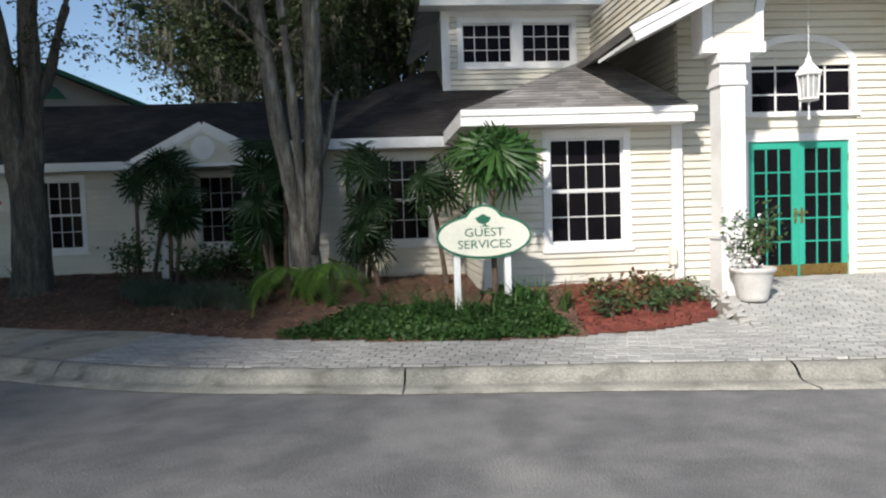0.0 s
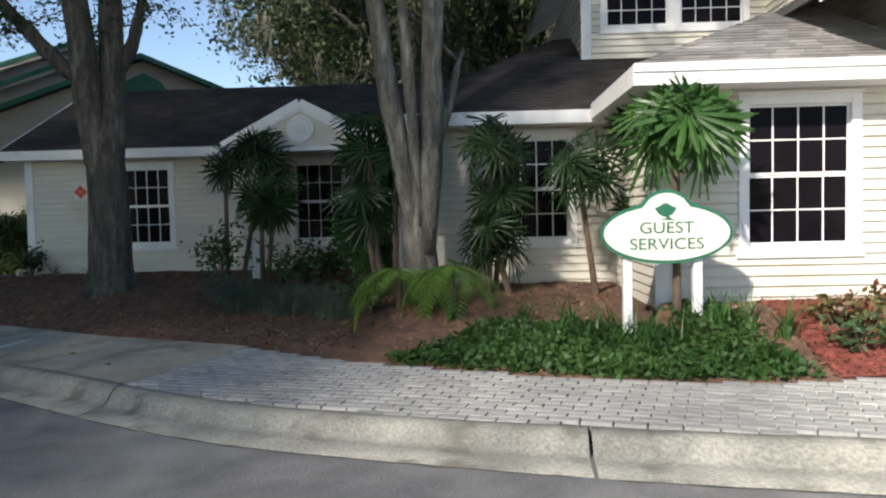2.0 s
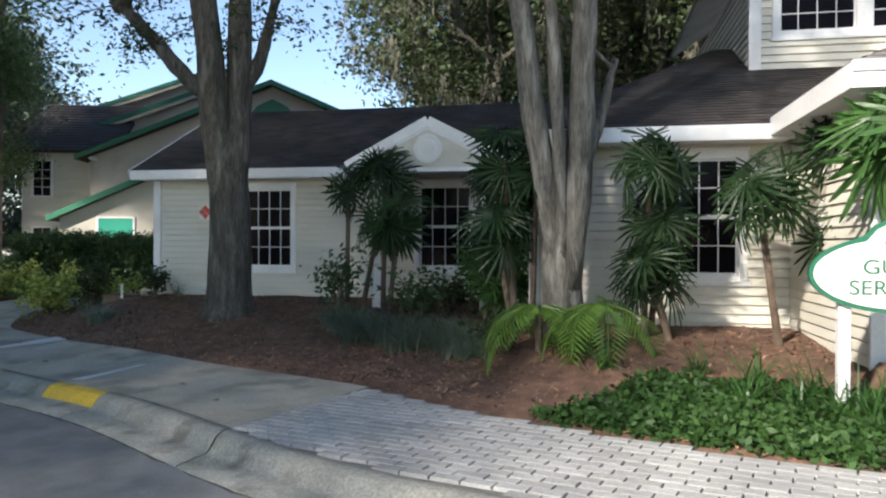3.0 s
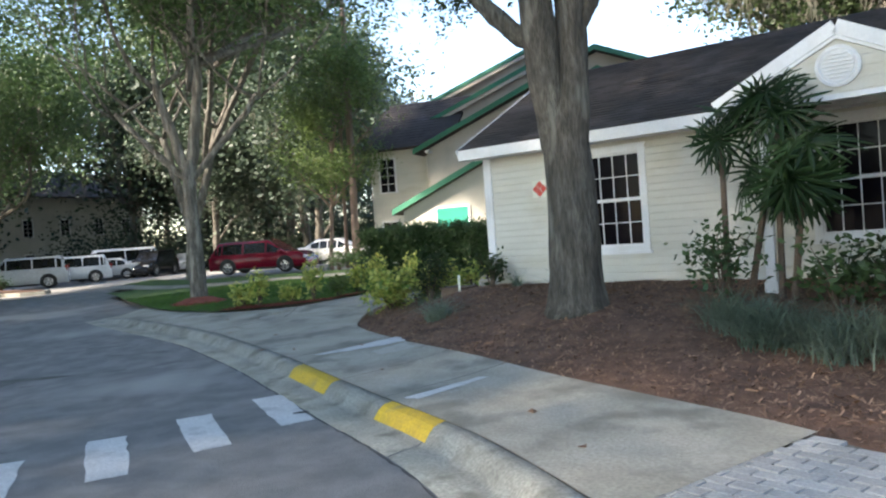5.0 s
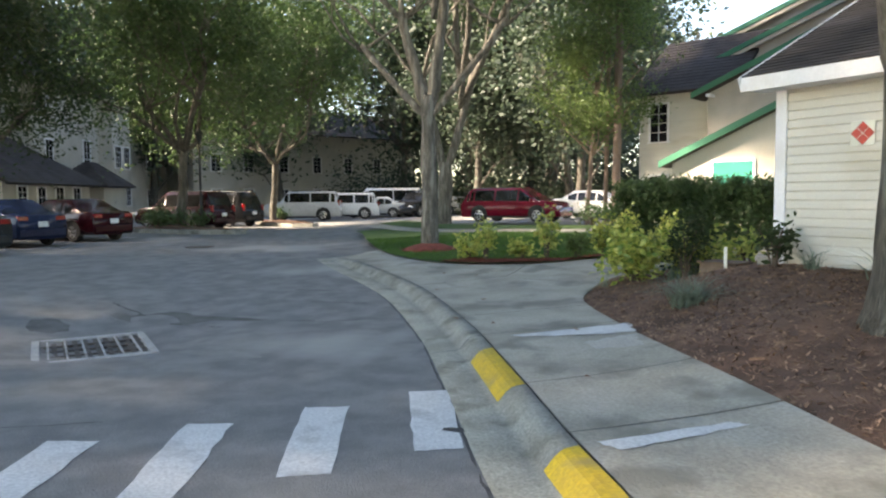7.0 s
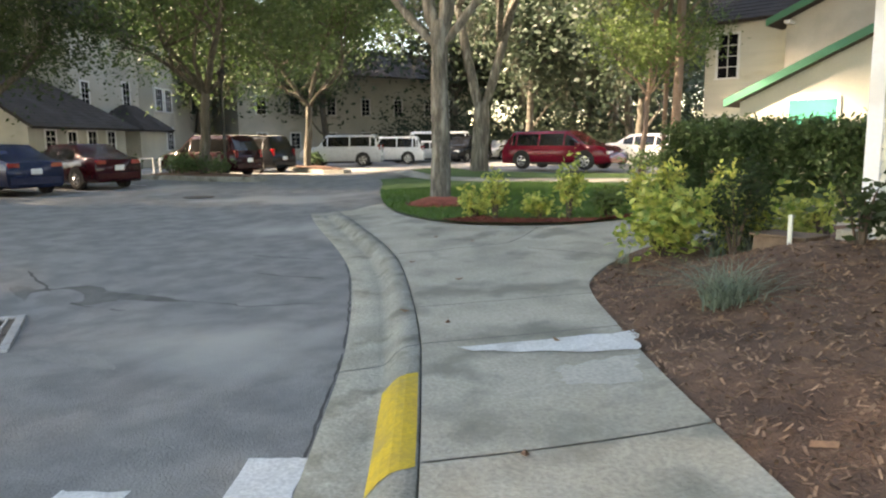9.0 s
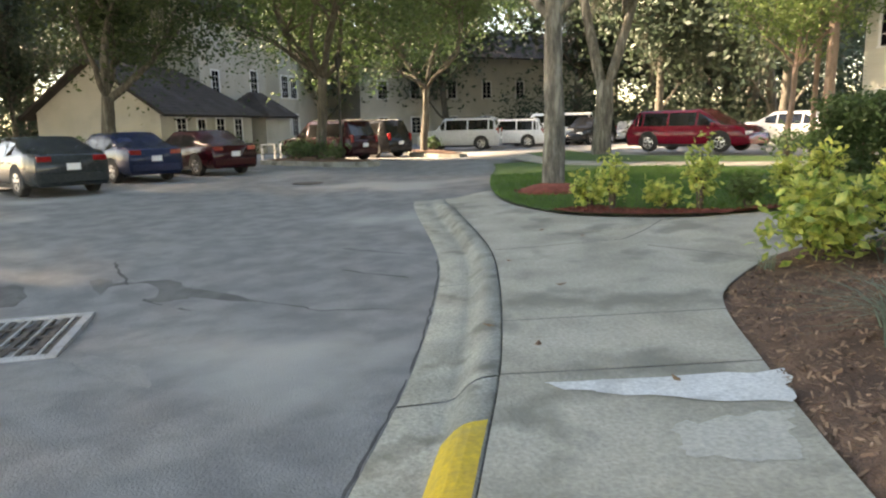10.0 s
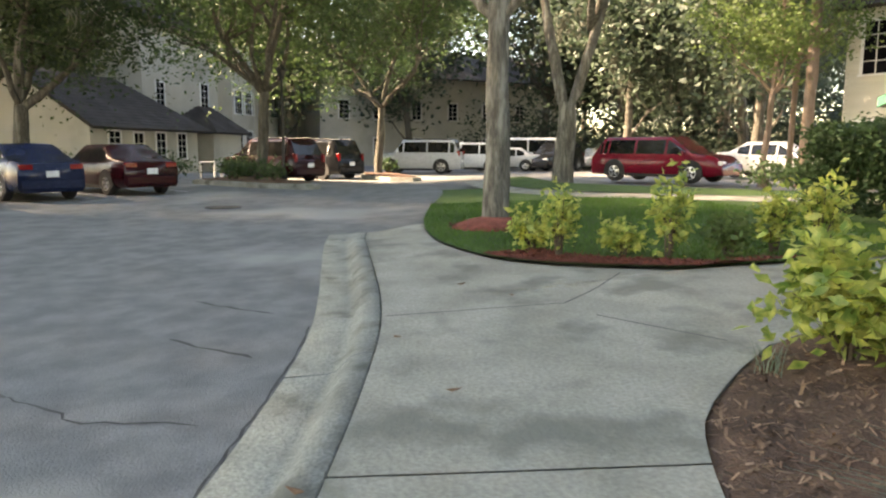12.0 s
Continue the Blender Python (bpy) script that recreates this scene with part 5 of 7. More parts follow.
# ---------- grass island ----------
def island_back(x):
    return along([(-44, 21.2), (-34, 19.0), (-29, 18.4), (-26.3, 19.2), (-23.5, 21.2), (-20.5, 24.0), (-16.1, 28.5)], x)


cols = [(x, along(ISLAND, x), max(island_back(x), along(ISLAND, x) + 0.3)) for x in steps(-30, -16.11, 0.2)]
tagged(new("lawn", sheet("lawn", cols, lambda x, y: side_z(x, y) + 0.03, 30, LAWN)), "mown green lawn island", "lawn", kind="structure")
rng = random.Random(12)
pts = []
while len(pts) < 26000:
    x, y = rng.uniform(-25, -16.15), rng.uniform(14.4, 21)
    e = y - along(ISLAND, x)
    if 0.0 < e and y < island_back(x) and (x + 20.75) ** 2 + (y - 15.75) ** 2 > 0.6 and not (x > -18.1 and e < 0.7 + 0.2 * math.sin(x * 3)):
        pts.append((x, y, side_z(x, y) + 0.02))
tagged(new("lawn_grass", blades("lawn_grass", pts, 0.085, 0.012, GRASS, 3, 0.8, 2)), "short green grass blades", "grass", kind="stuff")
# red mulch: ring at the oak, strip along the path, bed by the bay
def chips(name, spots, mat, size, label, seed):
    rng = random.Random(seed)
    verts, faces = [], []
    for x, y, z in spots:
        a, t = rng.uniform(0, 6.3), rng.gauss(0, 0.35)
        l, w = size * rng.uniform(0.5, 1.5), size * rng.uniform(0.15, 0.4)
        d, s = Vector((math.cos(a), math.sin(a), t)), Vector((-math.sin(a), math.cos(a), rng.gauss(0, 0.3)))
        p = Vector((x, y, z + 0.008))
        i = len(verts)
        verts += [p - d * l / 2 - s * w / 2, p + d * l / 2 - s * w / 2, p + d * l / 2 + s * w / 2, p - d * l / 2 + s * w / 2]
        faces.append((i, i + 1, i + 2, i + 3))
    return tagged(new(name, raw_mesh(name, verts, faces, mat)), label, "mulch", kind="stuff")


me = lathe(bmesh.new(), [(0.78, -0.03), (0.62, 0.05), (0.4, 0.13), (0.2, 0.17)], 24)
solid("mulch_ring", me, RED_MULCH, "mound of weathered red-brown mulch round the oak", "mulch", smooth=True, m=pose(-20.75, 15.75, side_z(-20.75, 15.75) + 0.02))
cols = [(x, along(ISLAND, x) - 0.01, along(ISLAND, x) + 0.75) for x in steps(-18.15, -16.12, 0.1)]
tagged(new("mulch_strip", sheet("mulch_strip", cols, lambda x, y: side_z(x, y) + 0.055, 6, RED_MULCH)), "strip of red mulch along the path", "mulch", kind="structure")
cols = [(x, along(BED, x) + 0.03, 11.2) for x in steps(1.75, 3.72, 0.1)]
tagged(new("mulch_patch", sheet("mulch_patch", cols, lambda x, y: bed_z(x, y) + 0.012, 20, RED_MULCH)), "red mulch bed below the bay window", "mulch", kind="structure")
rng = random.Random(21)
sp = []
while len(sp) < 2500:
    x, y = rng.uniform(1.7, 3.8), rng.uniform(8.7, 11.2)
    if y > along(BED, x) + 0.03:
        sp.append((x, y, bed_z(x, y) + 0.014))
chips("red_chips", sp, RED_MULCH, 0.045, "loose red mulch chips", 1)
sp = []
while len(sp) < 2200:
    a, r = rng.uniform(0, 6.28), rng.uniform(0.1, 0.78)
    if rng.random() < 0.4:
        sp.append((-20.75 + r * math.cos(a), 15.75 + r * math.sin(a), side_z(-20.75, 15.75) + 0.03 + 0.17 * (1 - r / 0.78)))
    else:
        x = rng.uniform(-18.1, -16.1)
        y = along(ISLAND, x) + rng.uniform(0, 0.75)
        sp.append((x, y, side_z(x, y) + 0.06))
chips("red_chips", sp, RED_MULCH, 0.055, "loose red mulch chips", 2)
sp = []
while len(sp) < 34000:
    x, y = rng.uniform(-13.5, 1.8), rng.uniform(9, 17.5)
    if y > along(BED, x) + 0.02 and (x < -3 or rng.random() < 0.5):
        sp.append((x, y, bed_z(x, y)))
chips("bark_chips", sp, CHIP, 0.048, "loose brown bark chips and needles", 3)
sp = []
while len(sp) < 420:
    x, y = rng.uniform(-13.5, 1.8), rng.uniform(9, 15.5)
    if y > along(BED, x) + 0.02:
        sp.append((x, y, bed_z(x, y) + 0.01))
chips("fallen_leaves", sp, DRY_LEAF, 0.085, "scattered dry fallen leaves", 4)
for i, (x, y) in enumerate([(-15.9, 14.3), (-13.6, 13.1), (-12.0, 12.3), (-12.6, 12.1), (-6.4, 10.6), (-14.9, 13.0), (-16.6, 14.0), (-11.0, 12.8), (-5.5, 9.9), (-9.3, 11.6)]):
    bm = bmesh.new()
    w = 0.05 if i != 4 else 0.09
    prof = [(-w, 0, 0.012), (-w * 0.3, w * 0.5, 0.004), (w, 0.1 * w, 0.02), (-w * 0.2, -w * 0.45, 0.006)]
    vs = [bm.verts.new(p) for p in prof] + [bm.verts.new((p[0], p[1], p[2] + 0.003)) for p in prof]
    bm.faces.new(vs[:4][::-1])
    bm.faces.new(vs[4:])
    for q in range(4):
        bm.faces.new((vs[q], vs[(q + 1) % 4], vs[4 + (q + 1) % 4], vs[4 + q]))
    solid("fallen_leaf", bm, DRY_LEAF, "curled brown leaf lying on the footpath", "leaf", m=pose(x, y, side_z(x, y), 0, 0, i * 77), group="leaves on the path")
# crotons on the island
for i, (x, y, h) in enumerate([(-18.0, 15.3, 0.55), (-17.55, 15.5, 0.75), (-16.95, 16.6, 0.9), (-16.8, 17.3, 0.45), (-16.5, 18.3, 0.85), (-16.9, 18.0, 0.7), (-17.3, 16.2, 0.35), (-16.3, 19.4, 0.7)]):
    shrub("leafy variegated croton shrub in red mulch", x, y, h, 0.24, GOLDLEAF if i != 3 else LIGHTLEAF, 0.12, 420, 60 + i, z=side_z(x, y) + 0.03, group="crotons on the island")

# second footpath and lawn strip beyond
verts, faces = [], []
line = steps(-34, -16.0, 0.4)
for x in line:
    y = island_back(x)
    for w in (0.0, 0.5, 1.0, 1.3):
        verts.append((x - 0.6 * w, y + 0.8 * w, side_z(x - 0.6 * w, y + 0.8 * w) + 0.035))
for i in range(len(line) - 1):
    for j in range(3):
        a = i * 4 + j
        faces.append((a, a + 4, a + 5, a + 1))
tagged(new("footpath", raw_mesh("footpath", verts, faces, CONCRETE)), "pale concrete footpath crossing behind the lawn", "footpath", kind="structure")
verts, faces = [], []
for x in line:
    y = island_back(x)
    for w in (1.3, 2.2, 3.2, 4.0):
        verts.append((x - 0.6 * w, y + 0.8 * w, side_z(x - 0.6 * w, y + 0.8 * w) + 0.06))
for i in range(len(line) - 1):
    for j in range(3):
        a = i * 4 + j
        faces.append((a, a + 4, a + 5, a + 1))
tagged(new("lawn_strip", raw_mesh("lawn_strip", verts, faces, LAWN)), "strip of lawn beside the drive", "lawn", kind="structure")

# ---------- markings and ironwork ----------
SEAMS = []


def decal(name, corners, mat, label, zf, lift=0.006, n=8, group="", rough=0.0, seed=0):
    """A painted patch laid on the ground, as a thin skin that follows it."""
    rng = random.Random(seed)
    c = [Vector((*p, 0)) for p in corners]
    verts, faces = [], []
    for i in range(n + 1):
        for j in range(n + 1):
            u, v = i / n, j / n
            p = (c[0] * (1 - u) + c[1] * u) * (1 - v) + (c[3] * (1 - u) + c[2] * u) * v
            if rough and (i in (0, n) or j in (0, n)):
                p += Vector((rng.uniform(-rough, rough), rng.uniform(-rough, rough), 0))
            verts.append((p.x, p.y, zf(p.x, p.y) + lift))
    for i in range(n):
        for j in range(n):
            a = i * (n + 1) + j
            faces.append((a, a + n + 1, a + n + 2, a + 1))
    return tagged(new(name, raw_mesh(name, verts, faces, mat)), label, "road marking", group, "structure")


decal("cement_wash", [(-10.42, 12.45), (-10.36, 13.05), (-9.84, 12.74), (-10.06, 12.30)], material("pale_cement", (0.40, 0.385, 0.33), (0.48, 0.46, 0.40), 0.85, 3.0, 36, 0.2), "pale cement wash smeared on the footpath", side_z, lift=0.005, rough=0.04, seed=12)
for k in range(6):
    y = 10.35 - 0.94 * k
    decal("crossing_stripe", [(-10.25, y), (-8.79, y - 0.61), (-8.68, y - 0.30), (-10.09, y + 0.33)], ROADWHITE, "worn white zebra crossing stripe", road_z, group="crossing stripes", rough=0.012, seed=k)
decal("white_line", [(-11.24, 12.04), (-10.87, 13.43), (-10.41, 13.15), (-10.93, 12.34)], ROADWHITE, "hand-painted white line across the footpath", side_z, lift=0.008, rough=0.03, seed=8)
decal("white_line", [(-7.98, 10.62), (-7.78, 11.55), (-7.66, 11.62), (-7.78, 10.66)], ROADWHITE, "hand-painted white line across the footpath", side_z, lift=0.008, rough=0.015, seed=9)


def kerb_paint(x0, x1):
    verts, faces = [], []
    prof = [(0.36, 0.02), (0.43, 0.09), (0.48, 0.122), (0.53, 0.132), (0.61, 0.132)]
    xs = steps(x0, x1, 0.1)
    for x in xs:
        s = math.hypot(1, (gutter_y(x + 0.05) - gutter_y(x - 0.05)) / 0.1)
        wob = 0.006 * noise.noise((x * 2.1, 0, 0))
        for o, h in prof:
            y = gutter_y(x) + o * s
            verts.append((x, y - 0.004, road_z(x, y) + h + wob + 0.005))
    for i in range(len(xs) - 1):
        for j in range(4):
            a = i * 5 + j
            faces.append((a, a + 5, a + 6, a + 1))
    return tagged(new("kerb_paint", raw_mesh("kerb_paint", verts, faces, YELLOW)), "yellow painted kerb beside the crossing", "road marking", "yellow kerb ends", "structure")


kerb_paint(-10.85, -9.45)
kerb_paint(-8.0, -6.95)
# score lines in the wide slab
for a, b in [((-15.6, 13.03), (-15.44, 14.64)), ((-15.44, 14.64), (-16.41, 15.8)), ((-14.94, 14.7), (-13.9, 15.21))]:
    d = Vector((b[0] - a[0], b[1] - a[1])).normalized() * 0.013
    decal("score_line", [(a[0] - d.y, a[1] + d.x), (b[0] - d.y, b[1] + d.x), (b[0] + d.y, b[1] - d.x), (a[0] + d.y, a[1] - d.x)], JOINT, "dark score line in the concrete", side_z, lift=0.004, n=6)
# dark seam between the gutter pan and the asphalt
for x0, x1, k in [(3.2, -0.3, 1), (-0.5, -4.6, 2), (-4.8, -8.2, 3), (-8.3, -12.0, 4), (-12.1, -16.0, 5)]:
    SEAMS.append(([(x, gutter_y(x) - 0.025) for x in steps(x0, x1, 0.5)], 0.03, 40 + k))
# drain
dr = thing("storm_drain", pose(-14.47, 7.93, road_z(-14.47, 7.93) + 0.01, 0, 0, 2), "storm drain with a pale steel frame and dark grate bars", "drain")
STEEL = material("worn_steel", (0.34, 0.335, 0.32), (0.46, 0.45, 0.43), 0.6, 5, 40, 0.2, metal=0.3, stain=(0.22, 0.16, 0.11), stain_scale=3.0, stain_at=0.58)
for r in [(-0.78, 0.78, -0.68, -0.59, -0.05, 0.05), (-0.78, 0.78, 0.59, 0.68, -0.05, 0.05), (-0.78, -0.69, -0.59, 0.59, -0.05, 0.048), (0.69, 0.78, -0.59, 0.59, -0.05, 0.048)]:
    part("frame", boxes(r, bevel=0.008), STEEL, dr, "pale worn steel frame")
part("pit", boxes((-0.69, 0.69, -0.59, 0.59, -0.05, 0.004)), BLACKMETAL, dr, "black drain pit")
for k in range(6):
    y = -0.50 + 0.2 * k
    part("bar", boxes((-0.69, 0.69, y - 0.012, y + 0.012, 0.006, 0.036)), STEEL, dr)
for k in range(10):
    y = -0.55 + 0.122 * k
    part("bar", boxes((-0.69, 0.69, y - 0.03, y + 0.03, 0.005, 0.022)), IRON, dr, "rusty dark bar")
for x in (-0.35, 0.0, 0.35):
    part("bar", boxes((x - 0.025, x + 0.025, -0.59, 0.59, 0.006, 0.028)), IRON, dr, "rusty dark bar")
solid("manhole_cover", lathe(bmesh.new(), [(0.42, -0.02), (0.42, 0.012), (0.36, 0.014), (0.35, 0.008), (0.1, 0.008)], 24), IRON, "round iron manhole cover in the car park", "manhole cover", m=pose(-27.4, 11.2, road_z(-27.4, 11.2)))

# ---------- sign, planter, lantern and small things at the house ----------
def oval(w, h, bump_w, bump_h, n=48):
    """Outline of a flat oval with a raised rounded top."""
    out = []
    for i in range(n):
        a = 2 * math.pi * i / n
        x, z = w * math.cos(a), h * math.sin(a)
        if z > 0 and abs(x) < bump_w:
            z += bump_h * math.cos(x / bump_w * math.pi / 2) ** 0.6
        out.append((x, z))
    return out


sx, sy = place(1.45, 9.95)
sign = thing("sign", pose(sx, sy, side_z(sx, sy), 0, 0, 5), "oval cream sign with green rim on two white posts", "sign")
SZ = 1.135 - side_z(sx, sy)
lift = lambda pts: [(x, z + SZ) for x, z in pts]
part("board", prism(bmesh.new(), lift(oval(0.67, 0.315, 0.26, 0.13)), 1, 0.0, 0.04), DARKGREEN, sign, "green sign rim")
part("face", prism(bmesh.new(), lift(oval(0.635, 0.28, 0.24, 0.13)), 1, -0.008, 0.002), SIGNFACE, sign, "cream sign face")
for px in (-0.385, 0.33):
    post = part("post", boxes((px - 0.045, px + 0.045, 0.045, 0.13, -0.2, SZ + 0.02), bevel=0.006), WHITE, sign)


def lettering(text, size, x, z, parent, mat, y):
    cu = bpy.data.curves.new(text, "FONT")
    cu.body, cu.size, cu.align_x, cu.extrude, cu.offset = text, size, "CENTER", 0.003, 0.0
    tmp = bpy.data.objects.new("lettering", cu)
    me = bpy.data.meshes.new_from_object(tmp)
    bpy.data.objects.remove(tmp)
    me.materials.clear()
    me.materials.append(mat)
    me.transform(pose(x, y, z, 90) @ Matrix.Diagonal((1.12, 1, 1, 1)))
    return part("lettering", me, None, parent, "dark green capital letters")


lettering("GUEST", 0.165, 0.0, SZ + 0.0, sign, DARKGREEN, -0.011)
lettering("SERVICES", 0.165, 0.0, SZ - 0.165, sign, DARKGREEN, -0.011)
bm = bmesh.new()
prism(bm, lift([(0.10 * math.cos(a) * (1 + 0.12 * math.sin(5 * a)) - 0.01, 0.235 + 0.062 * math.sin(a) * (1 + 0.15 * math.cos(4 * a))) for a in [i * math.pi / 12 for i in range(24)]]), 1, -0.014, -0.007)
prism(bm, lift([(-0.02, 0.20), (0.0, 0.15), (-0.07, 0.135), (0.09, 0.13), (0.03, 0.155), (0.02, 0.2)]), 1, -0.0135, -0.007)
part("emblem", bm, DARKGREEN, sign, "green tree emblem")

px, py = place(5.02, 9.38)
pot = thing("planter", pose(px, py, side_z(px, py)), "white cast stone planter with a flowering shrub", "planter")
part("bowl", lathe(bmesh.new(), [(0.19, 0.0), (0.20, 0.05), (0.235, 0.2), (0.265, 0.36), (0.275, 0.38), (0.305, 0.40), (0.305, 0.45), (0.27, 0.455), (0.25, 0.40), (0.05, 0.40)], 28), PLANTER, pot, smooth=True)
pz = side_z(px, py)
shrub("leafy camellia shrub with pale blooms growing in the planter", px, py, 0.78, 0.27, OAKLEAF, 0.10, 480, 71, z=pz + 0.4, name="potted_shrub")
tagged(new("blossoms", leaf_mesh("blossoms", [(px - 0.18 + random.Random(i).gauss(0, 0.10), py - 0.12 + random.Random(i + 50).gauss(0, 0.10), pz + 0.72 + random.Random(i + 99).gauss(0, 0.2)) for i in range(60)], 0.05, 4, 0.05, WHITE, 8, slim=0.9)), "pale blossoms on the potted shrub", "flowers", kind="stuff")

lx, ly = place(6.35, 10.2)
lan = thing("lantern", pose(lx, ly, 2.65), "white hanging carriage lantern on a chain", "lantern")
part("finial", lathe(bmesh.new(), [(0.008, 0.0), (0.03, 0.03), (0.012, 0.07), (0.012, 0.26), (0.05, 0.29)], 12), WHITE, lan, smooth=True)
part("tray", lathe(bmesh.new(), [(0.11, 0.28), (0.15, 0.30), (0.15, 0.32)], 6), WHITE, lan)
for i in range(6):
    a = math.pi / 3 * i
    c, s = math.cos(a), math.sin(a)
    bm = bmesh.new()
    tube(bm, [(0.14 * c, 0.14 * s, 0.32), (0.165 * c, 0.165 * s, 0.66)], [0.012, 0.012], 5)
    part("glazing_bar", bm, WHITE, lan)
    b = math.pi / 3 * (i + 0.5)
    bm = bmesh.new()
    tube(bm, [(0.122 * math.cos(b), 0.122 * math.sin(b), 0.32), (0.142 * math.cos(b), 0.142 * math.sin(b), 0.66)], [0.006, 0.006], 4)
    part("glazing_bar", bm, WHITE, lan)
part("lamp_glass", lathe(bmesh.new(), [(0.11, 0.325), (0.135, 0.655)], 6), material("lamp_glass", (0.35, 0.36, 0.36), None, 0.1, 2, 10, 0.0), lan, "pale glass lantern panes")
part("cap", lathe(bmesh.new(), [(0.19, 0.65), (0.20, 0.67), (0.13, 0.76), (0.07, 0.82), (0.045, 0.86), (0.05, 0.88), (0.02, 0.93), (0.012, 0.97)], 6), WHITE, lan)
bm = bmesh.new()
for k in range(25):
    z = 0.97 + 0.042 * k
    tube(bm, [(0.0, 0.0, z), (0.012 * (1 if k % 2 else 0), 0.012 * (0 if k % 2 else 1), z + 0.02), (0, 0, z + 0.045)], [0.005, 0.006, 0.005], 5)
part("chain", bm, WHITE, lan, "white painted chain")

dx, dy = place(-8.66, 17.365)
dia = thing("hazard_sign", pose(dx, dy, 2.02, 0, 0, 5), "small red fire sign in four diamonds on a pale plate", "sign")
part("plate", boxes((-0.15, 0.15, -0.008, 0.0, -0.15, 0.15), bevel=0.003), SIGNFACE, dia)
for qx, qz in ((-0.075, 0), (0.075, 0), (0, 0.075), (0, -0.075)):
    part("diamond", prism(bmesh.new(), [(qx - 0.07, qz), (qx, qz - 0.07), (qx + 0.07, qz), (qx, qz + 0.07)], 1, -0.013, -0.007), REDSIGN, dia, "red enamel diamond")
mx, my = place(4.50, 10.80)
solid("meter_box", boxes((-0.05, 0.05, -0.05, 0.05, -0.14, 0.14), (-0.015, 0.015, -0.02, 0.02, -0.4, -0.14), bevel=0.006), SIDING, "small cream utility box on the bay wall", "utility box", m=pose(mx, my, 0.7, 0, 0, 5))
bx, by = place(-10.35, 17.0)
solid("valve_box", boxes((-0.28, 0.28, -0.2, 0.2, -0.06, 0.10), (-0.31, 0.31, -0.23, 0.23, 0.10, 0.13), bevel=0.01), material("weathered_timber", (0.14, 0.09, 0.06), (0.22, 0.15, 0.10), 0.9, 4, 30, 0.4), "weathered brown valve box in the mulch", "box", m=pose(bx, by, side_z(bx, by), 0, 0, 12))
bx, by = place(-10.15, 16.75)
solid("stake", prism(bmesh.new(), [(-0.02, 0.32), (0.02, 0.32), (0.02, 0.0), (0.0, -0.12), (-0.02, 0.0)], 1, -0.012, 0.012), SIGNFACE, "thin pale wooden stake in the mulch", "stake", m=pose(bx, by, side_z(bx, by), 0, 0, 20))
bx, by = place(-9.86, 17.25)
solid("corner_block", boxes((-0.09, 0.09, -0.09, 0.09, -0.15, 0.06), bevel=0.012), CONCRETE, "small concrete block at the foot of the corner board", "block", m=pose(bx, by, side_z(bx, by) + 0.05, 0, 0, 5))


# cracks, seams and stains in the asphalt
def crack(points, width, seed, label="dark crack in the asphalt", zf=road_z, wander=0.018):
    rng = random.Random(seed)
    pts = []
    for a, b in zip(points, points[1:]):
        n = max(2, int(math.dist(a, b) / 0.12))
        for i in range(n):
            f = i / n
            pts.append((a[0] + (b[0] - a[0]) * f + rng.gauss(0, wander), a[1] + (b[1] - a[1]) * f + rng.gauss(0, wander)))
    pts.append(points[-1])
    verts, faces = [], []
    for i, p in enumerate(pts):
        q, r = pts[max(i - 1, 0)], pts[min(i + 1, len(pts) - 1)]
        d = Vector((r[0] - q[0], r[1] - q[1])).normalized()
        w = width * rng.uniform(0.35, 1.0) * (0.3 if i in (0, len(pts) - 1) else 1)
        for s in (-1, 1):
            x, y = p[0] - d.y * w * s / 2, p[1] + d.x * w * s / 2
            verts.append((x, y, zf(x, y) + 0.004))
    faces = [(2 * i, 2 * i + 2, 2 * i + 3, 2 * i + 1) for i in range(len(pts) - 1)]
    return tagged(new("crack", raw_mesh("crack", verts, faces, TAR)), label, "crack", "road cracks", "structure")


TAR = material("crack_tar", (0.06, 0.058, 0.056), (0.09, 0.087, 0.083), 0.9, 6, 40, 0.2)
WETDIRT = material("damp_silt", (0.09, 0.086, 0.08), (0.15, 0.145, 0.135), 0.85, 3, 40, 0.3)
PALEDIRT = material("pale_silt", (0.27, 0.262, 0.245), (0.215, 0.21, 0.20), 0.9, 2.5, 40, 0.2)
for seam in SEAMS:
    crack(*seam, label="dark seam along the gutter", wander=0.006)
crack([(-17.6, 8.3), (-16.6, 8.6), (-15.6, 9.0), (-14.9, 9.6)], 0.05, 1)
crack([(-15.0, 10.2), (-14.2, 10.9), (-13.9, 11.6)], 0.03, 2)
crack([(-17.4, 11.3), (-16.6, 12.1)], 0.05, 3)
crack([(-16.0, 11.2), (-15.2, 11.9)], 0.05, 4)
crack([(-11.5, 5.5), (-10.8, 7.0), (-10.6, 7.9)], 0.025, 7)


